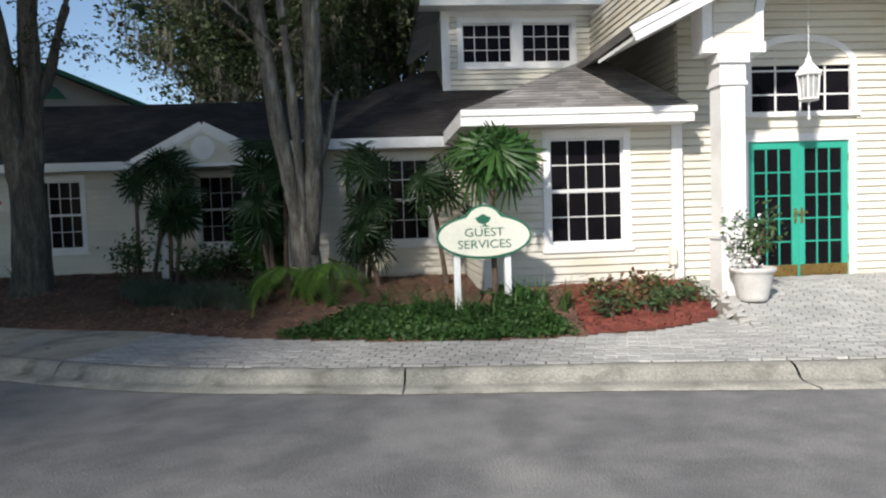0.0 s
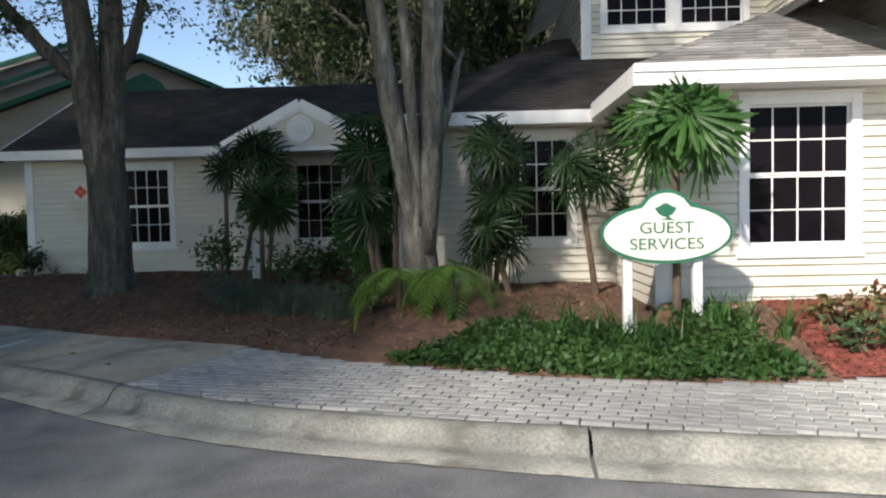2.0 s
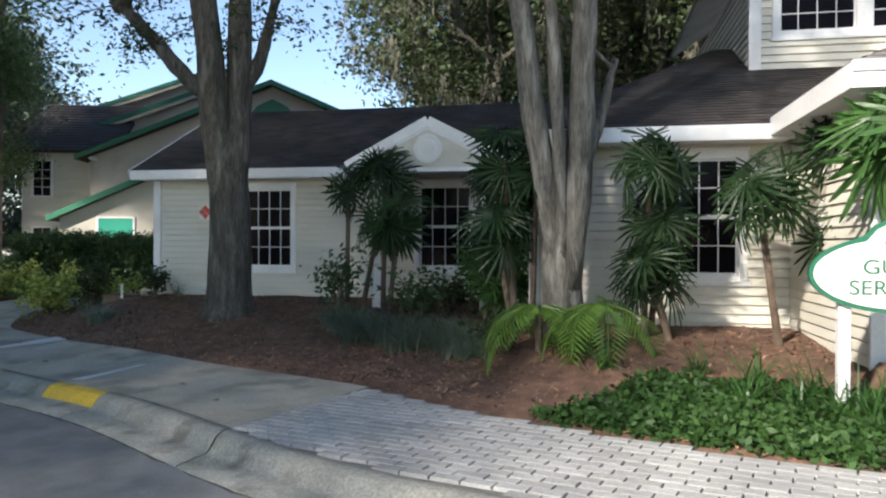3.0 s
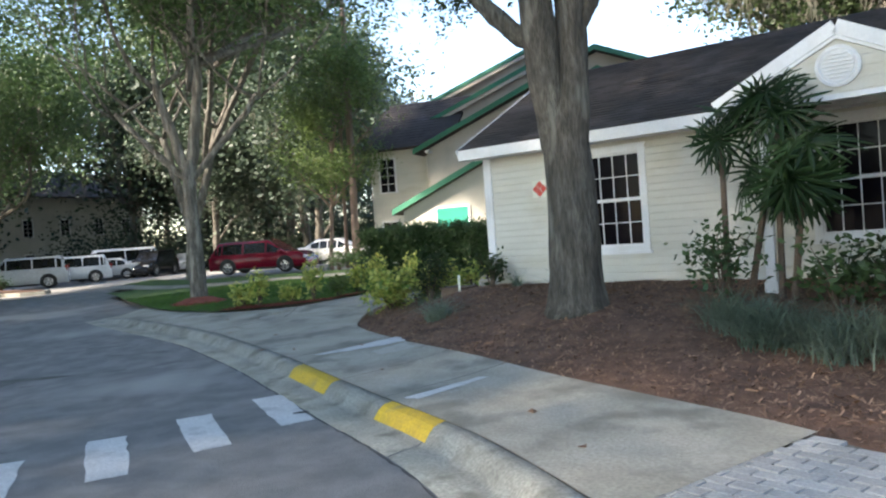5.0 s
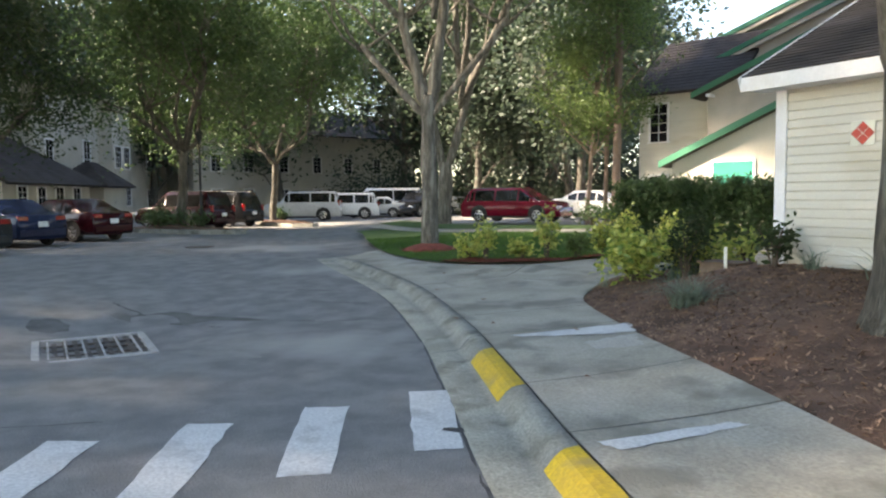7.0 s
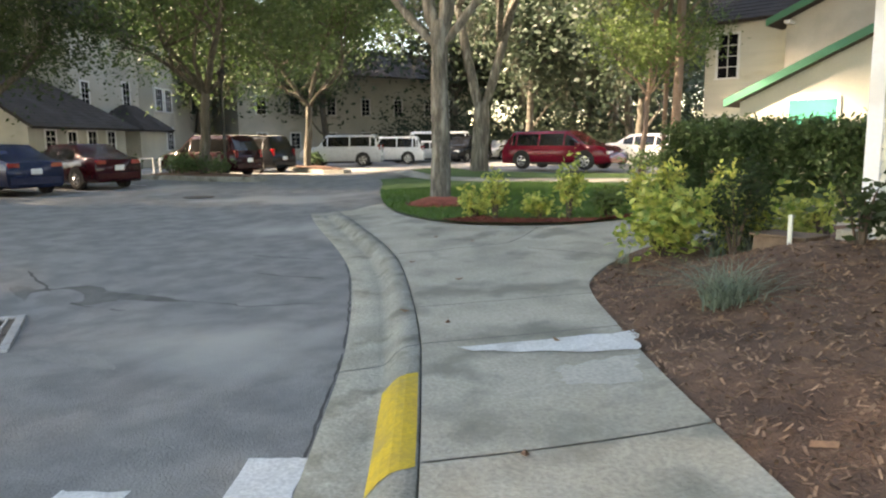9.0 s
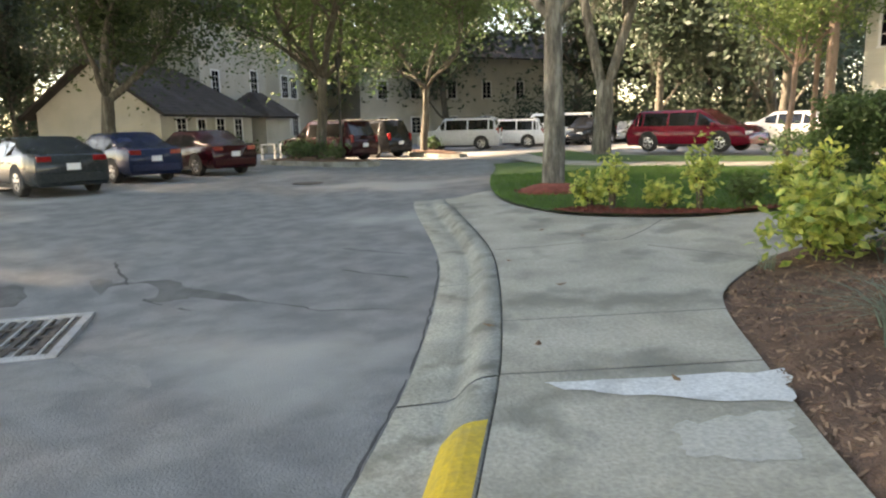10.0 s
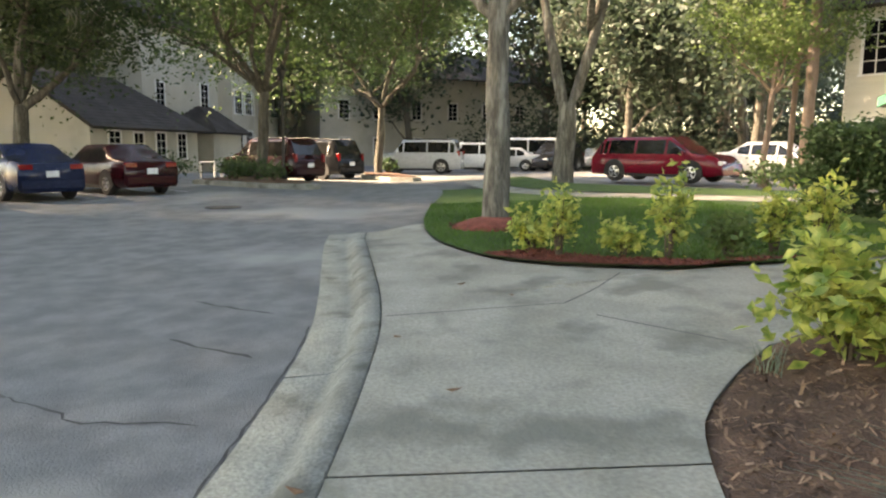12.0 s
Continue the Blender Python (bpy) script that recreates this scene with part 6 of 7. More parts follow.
def patch(cx, cy, rx, ry, mat, label, seed, lift=0.003, turn=0.0):
    """An irregular stain spread thinly over the road."""
    verts, faces = [(cx, cy, road_z(cx, cy) + lift)], []
    n = 36
    for k in range(1, 4):
        for i in range(n):
            a = 2 * math.pi * i / n
            r = (k / 3) * (1 + 0.35 * noise.noise((math.cos(a) * 1.6 + seed, math.sin(a) * 1.6, seed)) + 0.15 * noise.noise((math.cos(a) * 5 + seed, math.sin(a) * 5, 0)))
            x, y = rx * r * math.cos(a), ry * r * math.sin(a)
            x, y = cx + x * math.cos(turn) - y * math.sin(turn), cy + x * math.sin(turn) + y * math.cos(turn)
            verts.append((x, y, road_z(x, y) + lift))
    for i in range(n):
        faces.append((0, 1 + i, 1 + (i + 1) % n))
        for k in range(2):
            a, b = 1 + k * n, 1 + (k + 1) * n
            faces.append((a + i, b + i, b + (i + 1) % n, a + (i + 1) % n))
    return tagged(new("stain", raw_mesh("stain", verts, faces, mat)), label, "stain", "road stains", "structure")


patch(-16.0, 9.0, 0.75, 0.35, WETDIRT, "dark damp silt washed towards the drain", 1.3, turn=0.9)
patch(-16.1, 7.4, 0.5, 0.25, WETDIRT, "dark damp silt washed towards the drain", 4.1, turn=0.2)
patch(-16.4, 8.4, 0.35, 0.12, WETDIRT, "dark damp silt washed towards the drain", 7.7, turn=0.4)

patch(-9.05, 10.2, 0.11, 0.05, TAR, "dark torn spot in the crossing stripe", 3.3, 0.009, 0.8)
patch(-15.6, 9.6, 0.9, 0.14, WETDIRT, "dark damp silt washed towards the drain", 9.2, turn=0.75)
patch(-13.1, 9.2, 0.6, 0.16, PALEDIRT, "pale dried silt beside the drain", 5.4, turn=0.5)

# ---------- parked vehicles ----------
def loft(name, stations, mat):
    """Body surface through cross sections; station: (x, list of (y, z) from sill to centre line)."""
    verts, faces = [], []
    n = len(stations[0][1])
    for x, sec in stations:
        verts += [(x, y, z) for y, z in sec] + [(x, -y, z) for y, z in sec[::-1]]
    m = 2 * n
    for i in range(len(stations) - 1):
        for j in range(m):
            a, b = i * m + j, i * m + (j + 1) % m
            faces.append((a, b, b + m, a + m))
    faces.append(tuple(range(m))[::-1])
    faces.append(tuple(range((len(stations) - 1) * m, len(stations) * m)))
    bm = bmesh.new()
    vs = [bm.verts.new(v) for v in verts]
    for f in faces:
        bm.faces.new([vs[k] for k in f])
    bmesh.ops.recalc_face_normals(bm, faces=bm.faces)
    return finish(name, bm, mat, True)


# length, width, height, bonnet height, belt, and the cabin's x: screen foot, screen top, roof end, tail foot; boot height; wheel x and radius
SHAPES = {
    "suv": (4.7, 1.86, 1.75, 1.05, 1.05, 1.15, 0.45, -1.95, -2.28, 1.0, 1.40, 0.37),
    "boxy_suv": (4.85, 1.95, 1.85, 1.14, 1.15, 1.25, 0.75, -2.1, -2.36, 1.12, 1.42, 0.38),
    "minivan": (4.9, 1.9, 1.72, 1.02, 1.02, 1.55, 0.65, -2.05, -2.38, 1.0, 1.48, 0.35),
    "crossover": (4.95, 1.85, 1.56, 0.98, 0.96, 1.5, 0.55, -2.0, -2.4, 0.95, 1.45, 0.35),
    "sedan": (4.75, 1.80, 1.45, 0.92, 0.92, 1.05, 0.30, -1.05, -1.75, 1.02, 1.40, 0.33),
    "coupe": (4.75, 1.88, 1.40, 0.95, 0.95, 0.75, 0.05, -1.0, -1.80, 1.03, 1.38, 0.35),
    "van": (5.6, 2.0, 2.1, 1.2, 1.15, 2.1, 1.35, -2.6, -2.75, 1.1, 1.75, 0.37),
}


def car(shape, colour, label, x, y, heading, z=None, category="car", lamps=True):
    L, W, H, hood, belt, sf, st, re, tf, boot, wx, wr = SHAPES[shape]
    z = road_z(x, y) if z is None else z
    t = thing(category.replace(" ", "_"), pose(x, y, z, 0, 0, heading), label, category)
    w, zb = W / 2, 0.24

    def section(px):
        f = L / 2
        taper = 1 - 0.16 * smooth01(f - 0.75, f, px) - 0.10 * smooth01(f - 0.5, f, -px)
        nose = smooth01(f - 0.35, f, px)
        tail = smooth01(f - 0.18, f, -px)
        base = hood - 0.10 * smooth01(sf, f, px) - 0.22 * nose if px > sf else belt
        if px < tf:
            base = boot - 0.10 * tail
        elif px < sf:
            base = belt + (boot - belt) * smooth01(re + 0.6, tf, px) if shape in ("sedan", "coupe") else belt
        if sf >= px >= tf:
            k = min(1.0, (sf - px) / (sf - st), (px - tf) / (re - tf))
            top = base + (H - base) * max(0.0, k)
            k = max(0.0, k)
        else:
            top, k = base, 0.0
        ww = w * taper
        wt = ww * (0.93 - 0.17 * k)
        top = max(top, base + 0.012)
        return [(ww * 0.90, zb + 0.10 * nose), (ww * 0.985, zb + 0.10), (ww, 0.62), (ww * 0.985, base - 0.10), (ww * 0.95, base - 0.01),
                (wt, top - 0.05 * k - 0.002), (wt * 0.86, top), (wt * 0.4, top + 0.02), (0.0, top + 0.025)]
    xs = sorted({-L / 2, -L / 2 + 0.06, -L / 2 + 0.2, tf - 0.01, tf, tf + (re - tf) * 0.5, re, re + 0.15, (re + st) / 2, (re * 2 + st) / 3, st - 0.15, st, st + (sf - st) * 0.5, sf, sf + 0.01,
                 (sf + L / 2) / 2, L / 2 - 0.45, L / 2 - 0.25, L / 2 - 0.1, L / 2 - 0.03, L / 2})
    xs = [v for i, v in enumerate(xs) if i == 0 or v - xs[i - 1] > 0.004]
    part("body", loft("body", [(v, section(v)) for v in xs], colour), None, t)

    def glass(name, quads):
        vs, fs = [], []
        for q in quads:
            i = len(vs)
            vs += q
            fs.append(tuple(range(i, i + len(q))))
        ob = part(name, raw_mesh(name, vs, fs, CARGLASS), None, t, "dark tinted glass")
        return ob

    def flank(px, f, s, out=0.008):
        sec = section(px)
        (y0, z0), (y1, z1) = sec[4], sec[5]
        return (px, s * (y0 + (y1 - y0) * f + out), z0 + (z1 - z0) * f)
    cabin = [(st + 0.10, sf - 0.25)]
    cuts_x = [sf - 0.22, st - 0.05, (st + re) / 2 + 0.05, re + 0.25, tf + (re - tf) * 0.5 + 0.05]
    if shape == "coupe":
        cuts_x = [sf - 0.2, st - 0.05, re + 0.35, re - 0.15]
    for s in (-1, 1):
        for a, b in zip(cuts_x, cuts_x[1:]):
            a, b = a - 0.04, b + 0.04
            glass("side_window", [[flank(a, 0.05, s), flank(b, 0.05, s), flank(b, 0.90, s), flank(a, 0.90, s)]])

    def across(p0, p1, name):
        out = []
        rows = []
        for f in (0.06, 0.5, 0.94):
            px = p0 + (p1 - p0) * f
            sec = section(px)
            d = 0.012 if p0 > 0 else -0.012
            rows.append([(px + d, yy, sec[5][1] + 0.05 * (1 - abs(yy) / sec[5][0]) ** 0.5 * 0.5 + 0.008) for yy in (-sec[5][0] * 0.94, -sec[5][0] * 0.5, 0, sec[5][0] * 0.5, sec[5][0] * 0.94)])
        for r0, r1 in zip(rows, rows[1:]):
            for k in range(4):
                out.append([r0[k], r0[k + 1], r1[k + 1], r1[k]])
        glass(name, out)
    across(sf, st, "windscreen")
    across(tf, re, "rear_window")
    # wheels
    for sx_ in (wx, -wx):
        for s in (-1, 1):
            wheel = part("wheel", lathe(bmesh.new(), [(wr * 0.62, -0.11), (wr * 0.92, -0.11), (wr, -0.08), (wr, 0.08), (wr * 0.92, 0.11), (wr * 0.62, 0.11)], 22, (sx_, s * (w - 0.105), wr), 1), TYRE, t, "black tyre", smooth=False)
            bm = lathe(bmesh.new(), [(wr * 0.62, s * 0.085), (wr * 0.60, s * 0.112), (wr * 0.54, s * 0.112), (wr * 0.52, s * 0.07), (wr * 0.1, s * 0.07)], 22, (sx_, s * (w - 0.105), wr), 1)
            for k in range(5):
                a = 2 * math.pi * k / 5 + 0.3
                c, q = math.cos(a), math.sin(a)
                tube(bm, [(sx_ + 0.05 * c, s * (w - 0.015), wr + 0.05 * q), (sx_ + wr * 0.56 * c, s * (w - 0.01), wr + wr * 0.56 * q)], [0.045, 0.03], 5)
            part("rim", bm, RIM, wheel, "silver alloy rim")
            arch = [(sx_ + (wr + 0.07) * math.cos(a), wr + 0.02 + (wr + 0.07) * math.sin(a)) for a in [math.pi * k / 12 for k in range(13)]] + [(sx_ - wr - 0.07, 0.22), (sx_ + wr + 0.07, 0.22)]
            part("wheel_arch", prism(bmesh.new(), arch, 1, s * (w - 0.20), s * (w + 0.004)), TYRE, t, "black wheel arch")
    f = L / 2
    for s in (-1, 1):
        hy, hz = s * w * 0.66, hood - 0.30
        part("headlight", boxes((f - 0.16, f - 0.005, min(hy - s * 0.17, hy + s * 0.17), max(hy - s * 0.17, hy + s * 0.17), hz - 0.07, hz + 0.07), bevel=0.03), CLEARLAMP, t, "clear headlamp")
        tall = 0.17 if shape in ("suv", "boxy_suv", "minivan", "van") else 0.07
        tz = boot - 0.14 if tall < 0.1 else boot - 0.02
        ty_ = s * w * (0.80 if tall > 0.1 else 0.68)
        part("tail_light", boxes((-f - 0.008, -f + 0.16, ty_ - (0.07 if tall > 0.1 else 0.17), ty_ + (0.07 if tall > 0.1 else 0.17), tz - tall, tz + tall), bevel=0.02), REDLAMP, t, "red tail lamp")
        mx_ = sf - 0.28
        part("wing_mirror", boxes((mx_ - 0.06, mx_ + 0.06, s * (w + 0.09) - 0.09, s * (w + 0.09) + 0.09, belt - 0.01, belt + 0.12), bevel=0.03), colour, t)
        for hx_ in (st - 0.55, (st + re) / 2 - 0.55):
            part("door_handle", boxes((hx_ - 0.09, hx_ + 0.09, s * w - 0.015, s * w + 0.02, belt - 0.16, belt - 0.13), bevel=0.006), colour, t)
        part("sill", boxes((-wx + wr + 0.1, wx - wr - 0.1, min(s * w * 0.93, s * w * 1.0), max(s * w * 0.93, s * w * 1.0), 0.2, 0.30), bevel=0.01), TYRE, t, "black sill")
    part("bumper", boxes((-f - 0.03, -f + 0.12, -w * 0.84, w * 0.84, 0.32, 0.56), bevel=0.03), colour, t)
    part("bumper", boxes((f - 0.14, f + 0.02, -w * 0.78, w * 0.78, 0.28, 0.50), bevel=0.03), colour, t)
    part("number_plate", boxes((-f - 0.042, -f - 0.028, -0.16, 0.16, 0.62, 0.78), bevel=0.003), WHITE, t, "white number plate")
    if shape in ("suv", "boxy_suv", "minivan"):
        for s in (-1, 1):
            part("roof_rail", boxes((re + 0.2, st - 0.2, s * w * 0.66 - 0.02, s * w * 0.66 + 0.02, H + 0.0, H + 0.05), bevel=0.01), BLACKMETAL, t)
    return t


def facing(dx, dy):
    return math.degrees(math.atan2(dy, dx))


def rear_at(x, y, shape, heading):
    """Centre of a car whose rear axle's middle stands at x, y."""
    wx = SHAPES[shape][10]
    return x + wx * math.cos(radians(heading)), y + wx * math.sin(radians(heading))


GREYP, BLUEP, REDP = paint("grey_paint", (0.03, 0.036, 0.038)), paint("blue_paint", (0.016, 0.026, 0.065)), paint("dark_red_paint", (0.035, 0.004, 0.007))
MAROON, SILVER, WHITEP = paint("maroon_paint", (0.03, 0.006, 0.008)), paint("silver_paint", (0.50, 0.51, 0.51)), paint("white_car_paint", (0.75, 0.75, 0.74))
RUBY, BLACKP = paint("ruby_paint", (0.16, 0.006, 0.018)), paint("black_paint", (0.012, 0.013, 0.015))
h = facing(-0.80, -0.60)
car("coupe", GREYP, "dark grey coupe parked nose-in", *rear_at(-26.9, 5.1, "coupe", h), h)
h = facing(-0.81, -0.59)
car("sedan", BLUEP, "dark blue sedan parked nose-in", *rear_at(-30.65, 6.4, "sedan", h), h)
car("sedan", REDP, "dark red sedan parked nose-in", *rear_at(-32.75, 8.5, "sedan", h), h)
h = facing(-0.77, -0.64)
car("suv", MAROON, "dark maroon estate parked beyond the island", *rear_at(-39.9, 13.5, "suv", h), h)
car("suv", BLACKP, "black hatchback parked beside the maroon estate", *rear_at(-42.6, 15.5, "suv", h), h)
h = facing(-0.42, -0.9)
car("boxy_suv", SILVER, "silver boxy four-wheel drive parked in the sun", -49.6, 20.9, h)
car("suv", WHITEP, "white four-wheel drive parked in the row", -51.5, 24.4, h)
car("sedan", SILVER, "pale silver saloon parked in the row", -53.2, 27.2, h)
car("van", WHITEP, "white passenger van parked in the row", -55.0, 28.8, facing(-0.3, -0.95))
car("suv", BLACKP, "black pickup parked in the row", -52.8, 30.5, facing(0.6, -0.8))
car("sedan", WHITEP, "white saloon at the end of the row", -56.5, 35.2, facing(0.5, -0.85))
h = facing(0.86, 0.5)
car("crossover", RUBY, "ruby red minivan parked beside the lawn", -32.6, 26.0, h, side_z(-32.6, 26.0) - 0.04)
car("sedan", WHITEP, "white saloon parked behind the minivan", -34.8, 32.5, h, side_z(-34.8, 32.5) - 0.05)
car("sedan", SILVER, "silver saloon parked under the trees", -36.5, 39.5, h, 0.1)

# ---------- other houses ----------
def plain_window(parent, a, d, n, s, z0, w, hh, mat=PANE, cols=2, rows=4):
    """Window on a wall line from a along d, facing n, s metres along."""
    m = Matrix(((d[0], n[0], 0, a[0]), (d[1], n[1], 0, a[1]), (0, 0, 1, 0), (0, 0, 0, 1)))
    wdw = part("window", boxes((s, s + 0.09, 0.005, 0.06, z0, z0 + hh), (s + w - 0.09, s + w, 0.005, 0.06, z0, z0 + hh), (s + 0.09, s + w - 0.09, 0.005, 0.058, z0 + hh - 0.09, z0 + hh)), WHITE, parent, here=m)
    part("sill", boxes((s - 0.04, s + w + 0.04, 0.005, 0.08, z0 - 0.06, z0)), WHITE, wdw, here=m)
    part("pane", boxes((s + 0.09, s + w - 0.09, 0.006, 0.02, z0, z0 + hh - 0.09)), mat, wdw, "dark glass", here=m)
    for i in range(1, cols):
        xx = s + 0.09 + (w - 0.18) * i / cols
        part("muntin", boxes((xx - 0.014, xx + 0.014, 0.02, 0.036, z0, z0 + hh - 0.09)), WHITE, wdw, here=m)
    for j in range(1, rows):
        zz = z0 + (hh - 0.09) * j / rows
        part("muntin", boxes((s + 0.09, s + w - 0.09, 0.02, 0.034, zz - 0.014, zz + 0.014)), WHITE, wdw, here=m)
    return wdw


def frame_matrix(a, d):
    """House space with x along the front (d), y inwards, z up."""
    n = (-d[1], d[0])
    return Matrix(((d[0], n[0], 0, a[0]), (d[1], n[1], 0, a[1]), (0, 0, 1, 0), (0, 0, 0, 1)))


def gable_block(parent, m, x0, x1, y0, y1, z0, z1, zr, wall, roof, ridge="x", over=0.45, trim_mat=None, hip=(0, 0)):
    """Walls and a pitched roof; ridge along x or y; hip: how far the ridge stops short at either end."""
    part("wall", boxes((x0, x1, y0, y1, z0, z1)), wall, parent, here=m)
    o = over
    k = (zr - z1) / ((y1 - y0) / 2 if ridge == "x" else (x1 - x0) / 2)
    ze = z1 - o * k
    if ridge == "x":
        ym = (y0 + y1) / 2
        xa, xb = x0 - o + hip[0], x1 + o - hip[1]
        quads = [[(x0 - o, y0 - o, ze), (x1 + o, y0 - o, ze), (xb, ym, zr), (xa, ym, zr)], [(x1 + o, y1 + o, ze), (x0 - o, y1 + o, ze), (xa, ym, zr), (xb, ym, zr)]]
        if hip[0]:
            quads.append([(x0 - o, y1 + o, ze), (x0 - o, y0 - o, ze), (xa, ym, zr)])
        else:
            part("gable_wall", prism(bmesh.new(), [(y0, z1), (y1, z1), (ym, zr - 0.05)], 0, x0, x0 + 0.15), wall, parent, here=m)
        if hip[1]:
            quads.append([(x1 + o, y0 - o, ze), (x1 + o, y1 + o, ze), (xb, ym, zr)])
        else:
            part("gable_wall", prism(bmesh.new(), [(y0, z1), (y1, z1), (ym, zr - 0.05)], 0, x1 - 0.15, x1), wall, parent, here=m)
    else:
        xm = (x0 + x1) / 2
        quads = [[(x0 - o, y1 + o, ze), (x0 - o, y0 - o, ze), (xm, y0 - o, zr), (xm, y1 + o, zr)], [(x1 + o, y0 - o, ze), (x1 + o, y1 + o, ze), (xm, y1 + o, zr), (xm, y0 - o, zr)]]
        part("gable_wall", prism(bmesh.new(), [(x0, z1), (x1, z1), (xm, zr - 0.05)], 1, y0, y0 + 0.15), wall, parent, here=m)
        if trim_mat:
            for sgn, xe in ((-1, x0 - o), (1, x1 + o)):
                bm = prism(bmesh.new(), [(xe, ze - 0.08), (xm, zr - 0.08), (xm, zr + 0.16), (xe, ze + 0.16)], 1, y0 - o - 0.06, y0 - o)
                part("barge_board", bm, trim_mat, parent, "green painted gable board", here=m)
    for q in quads:
        pv = [Vector(p) for p in q]
        nn = (pv[1] - pv[0]).cross(pv[2] - pv[0]).normalized()
        bm = bmesh.new()
        lo = [bm.verts.new(p - nn * 0.08) for p in pv]
        hi = [bm.verts.new(p + nn * 0.06) for p in pv]
        bm.faces.new(lo[::-1])
        bm.faces.new(hi)
        for i in range(len(pv)):
            bm.faces.new((lo[i], lo[(i + 1) % len(pv)], hi[(i + 1) % len(pv)], hi[i]))
        rf = part("roof", bm, roof, parent, here=m)
        rows = max(3, int((pv[-1] - pv[0]).length / 0.28))
        for j in range(1, rows):
            f = j / rows
            a, b = pv[0].lerp(pv[-1], f), pv[1].lerp(pv[2], f)
            if (b - a).length < 0.3:
                continue
            dd = (pv[-1] - pv[0]).normalized()
            bm = bmesh.new()
            vs = [bm.verts.new(p) for p in (a + nn * 0.062, b + nn * 0.062, b + nn * 0.08, a + nn * 0.08, b + nn * 0.062 + dd * 0.2, a + nn * 0.062 + dd * 0.2)]
            bm.faces.new((vs[0], vs[1], vs[2], vs[3]))
            bm.faces.new((vs[3], vs[2], vs[4], vs[5]))
            part("shingle_course", bm, roof, rf, here=m)
    return quads


# west house: two storeys of cream stucco with low roofed wings
D3 = (-0.904, 0.427)
N3 = (0.427, 0.904)
A3 = (-53.5, 6.0)
m3 = Matrix(((D3[0], -N3[0], 0, A3[0]), (D3[1], -N3[1], 0, A3[1]), (0, 0, 1, 0), (0, 0, 0, 1)))
west = thing("house", pose(A3[0], A3[1], -0.1), "two-storey cream stucco apartment house with brown roofs", "house")
gable_block(west, m3, 0, 30, 0, 9, -0.3, 8.6, 11.4, STUCCO, SHINGLE, "x")
for s, z0, w_, h_ in [(1.2, 3.7, 1.0, 1.4), (6.2, 3.7, 1.1, 1.7), (9.5, 3.7, 1.1, 1.7), (13.0, 3.7, 1.0, 1.6), (17.5, 3.7, 1.0, 1.6), (22, 3.7, 1, 1.6), (27, 3.7, 1, 1.6), (6.2, 0.7, 1.1, 1.5), (9.5, 0.7, 1.1, 1.5), (13.0, 0.3, 1.0, 2.0), (17.5, 0.7, 1.0, 1.5), (22, 0.3, 1, 2.0)]:
    plain_window(west, A3, D3, N3, s, z0, w_, h_)
wing = thing("house", pose(-46, 4.5, -0.1), "low cream stucco annexe with a hipped brown roof", "house")
A4 = (-44.9, 4.9)
m4 = Matrix(((D3[0], -N3[0], 0, A4[0]), (D3[1], -N3[1], 0, A4[1]), (0, 0, 1, 0), (0, 0, 0, 1)))
gable_block(wing, m4, 0, 9.2, 0, 7, -0.3, 2.55, 4.9, STUCCO, SHINGLE, "x", hip=(0, 3.0), over=0.6)
for s, z0, w_, h_ in [(1.2, 0.9, 1.0, 1.2), (3.1, 0.0, 0.95, 2.05), (5.0, 0.5, 1.0, 1.6), (7.0, 0.7, 1.0, 1.4)]:
    plain_window(wing, A4, D3, N3, s, z0, w_, h_)
porch = thing("porch", pose(-56.5, 9.5, -0.1), "low brown roofed porch on the apartment house", "porch")
gable_block(porch, m3 @ Matrix.Translation((2.2, 0, 0)), 0, 3.5, -3.0, -0.02, -0.3, 2.5, 3.7, STUCCO, SHINGLE, "x", hip=(1.5, 1.5))
bay = thing("bay_window", pose(-63, 11.5, -0.1), "tall cream bay with white framed windows", "bay window")
mb = m3 @ Matrix.Translation((8.6, 0, 0))
part("wall", boxes((0, 3.2, -1.0, -0.01, -0.3, 8.4)), STUCCO, bay, here=mb)
ab = (A3[0] + D3[0] * 8.6 + N3[0] * 1.0, A3[1] + D3[1] * 8.6 + N3[1] * 1.0)
for s in (0.25, 1.75):
    for z0 in (0.9, 3.6):
        plain_window(bay, ab, D3, N3, s, z0, 1.2, 1.6, cols=3)
# further house closing the row
D5, A5 = (-0.25, 0.968), (-68, 17)
N5 = (0.968, 0.25)
m5 = Matrix(((D5[0], -N5[0], 0, A5[0]), (D5[1], -N5[1], 0, A5[1]), (0, 0, 1, 0), (0, 0, 0, 1)))
row = thing("house", pose(-68, 17, -0.1), "far two-storey cream house behind the trees", "house")
gable_block(row, m5, 0, 24, 0, 9, -0.3, 7.4, 10.0, STUCCO, SHINGLE, "x")
for s in (1.5, 4.5, 8, 11.5, 15, 18.5, 21.5):
    plain_window(row, A5, D5, N5, s, 3.7, 1.0, 1.5)
    plain_window(row, A5, D5, N5, s, 0.3 if int(s) % 2 else 0.8, 1.0, 1.9 if int(s) % 2 else 1.4)
lowwall = solid("garden_wall", boxes((-9, 9, -0.1, 0.1, -0.2, 2.2), (-9.1, 9.1, -0.14, 0.14, 2.2, 2.3), bevel=0.02), STUCCO, "long grey boundary wall under the trees", "wall", m=pose(-42, 52, 0, 0, 0, 20))

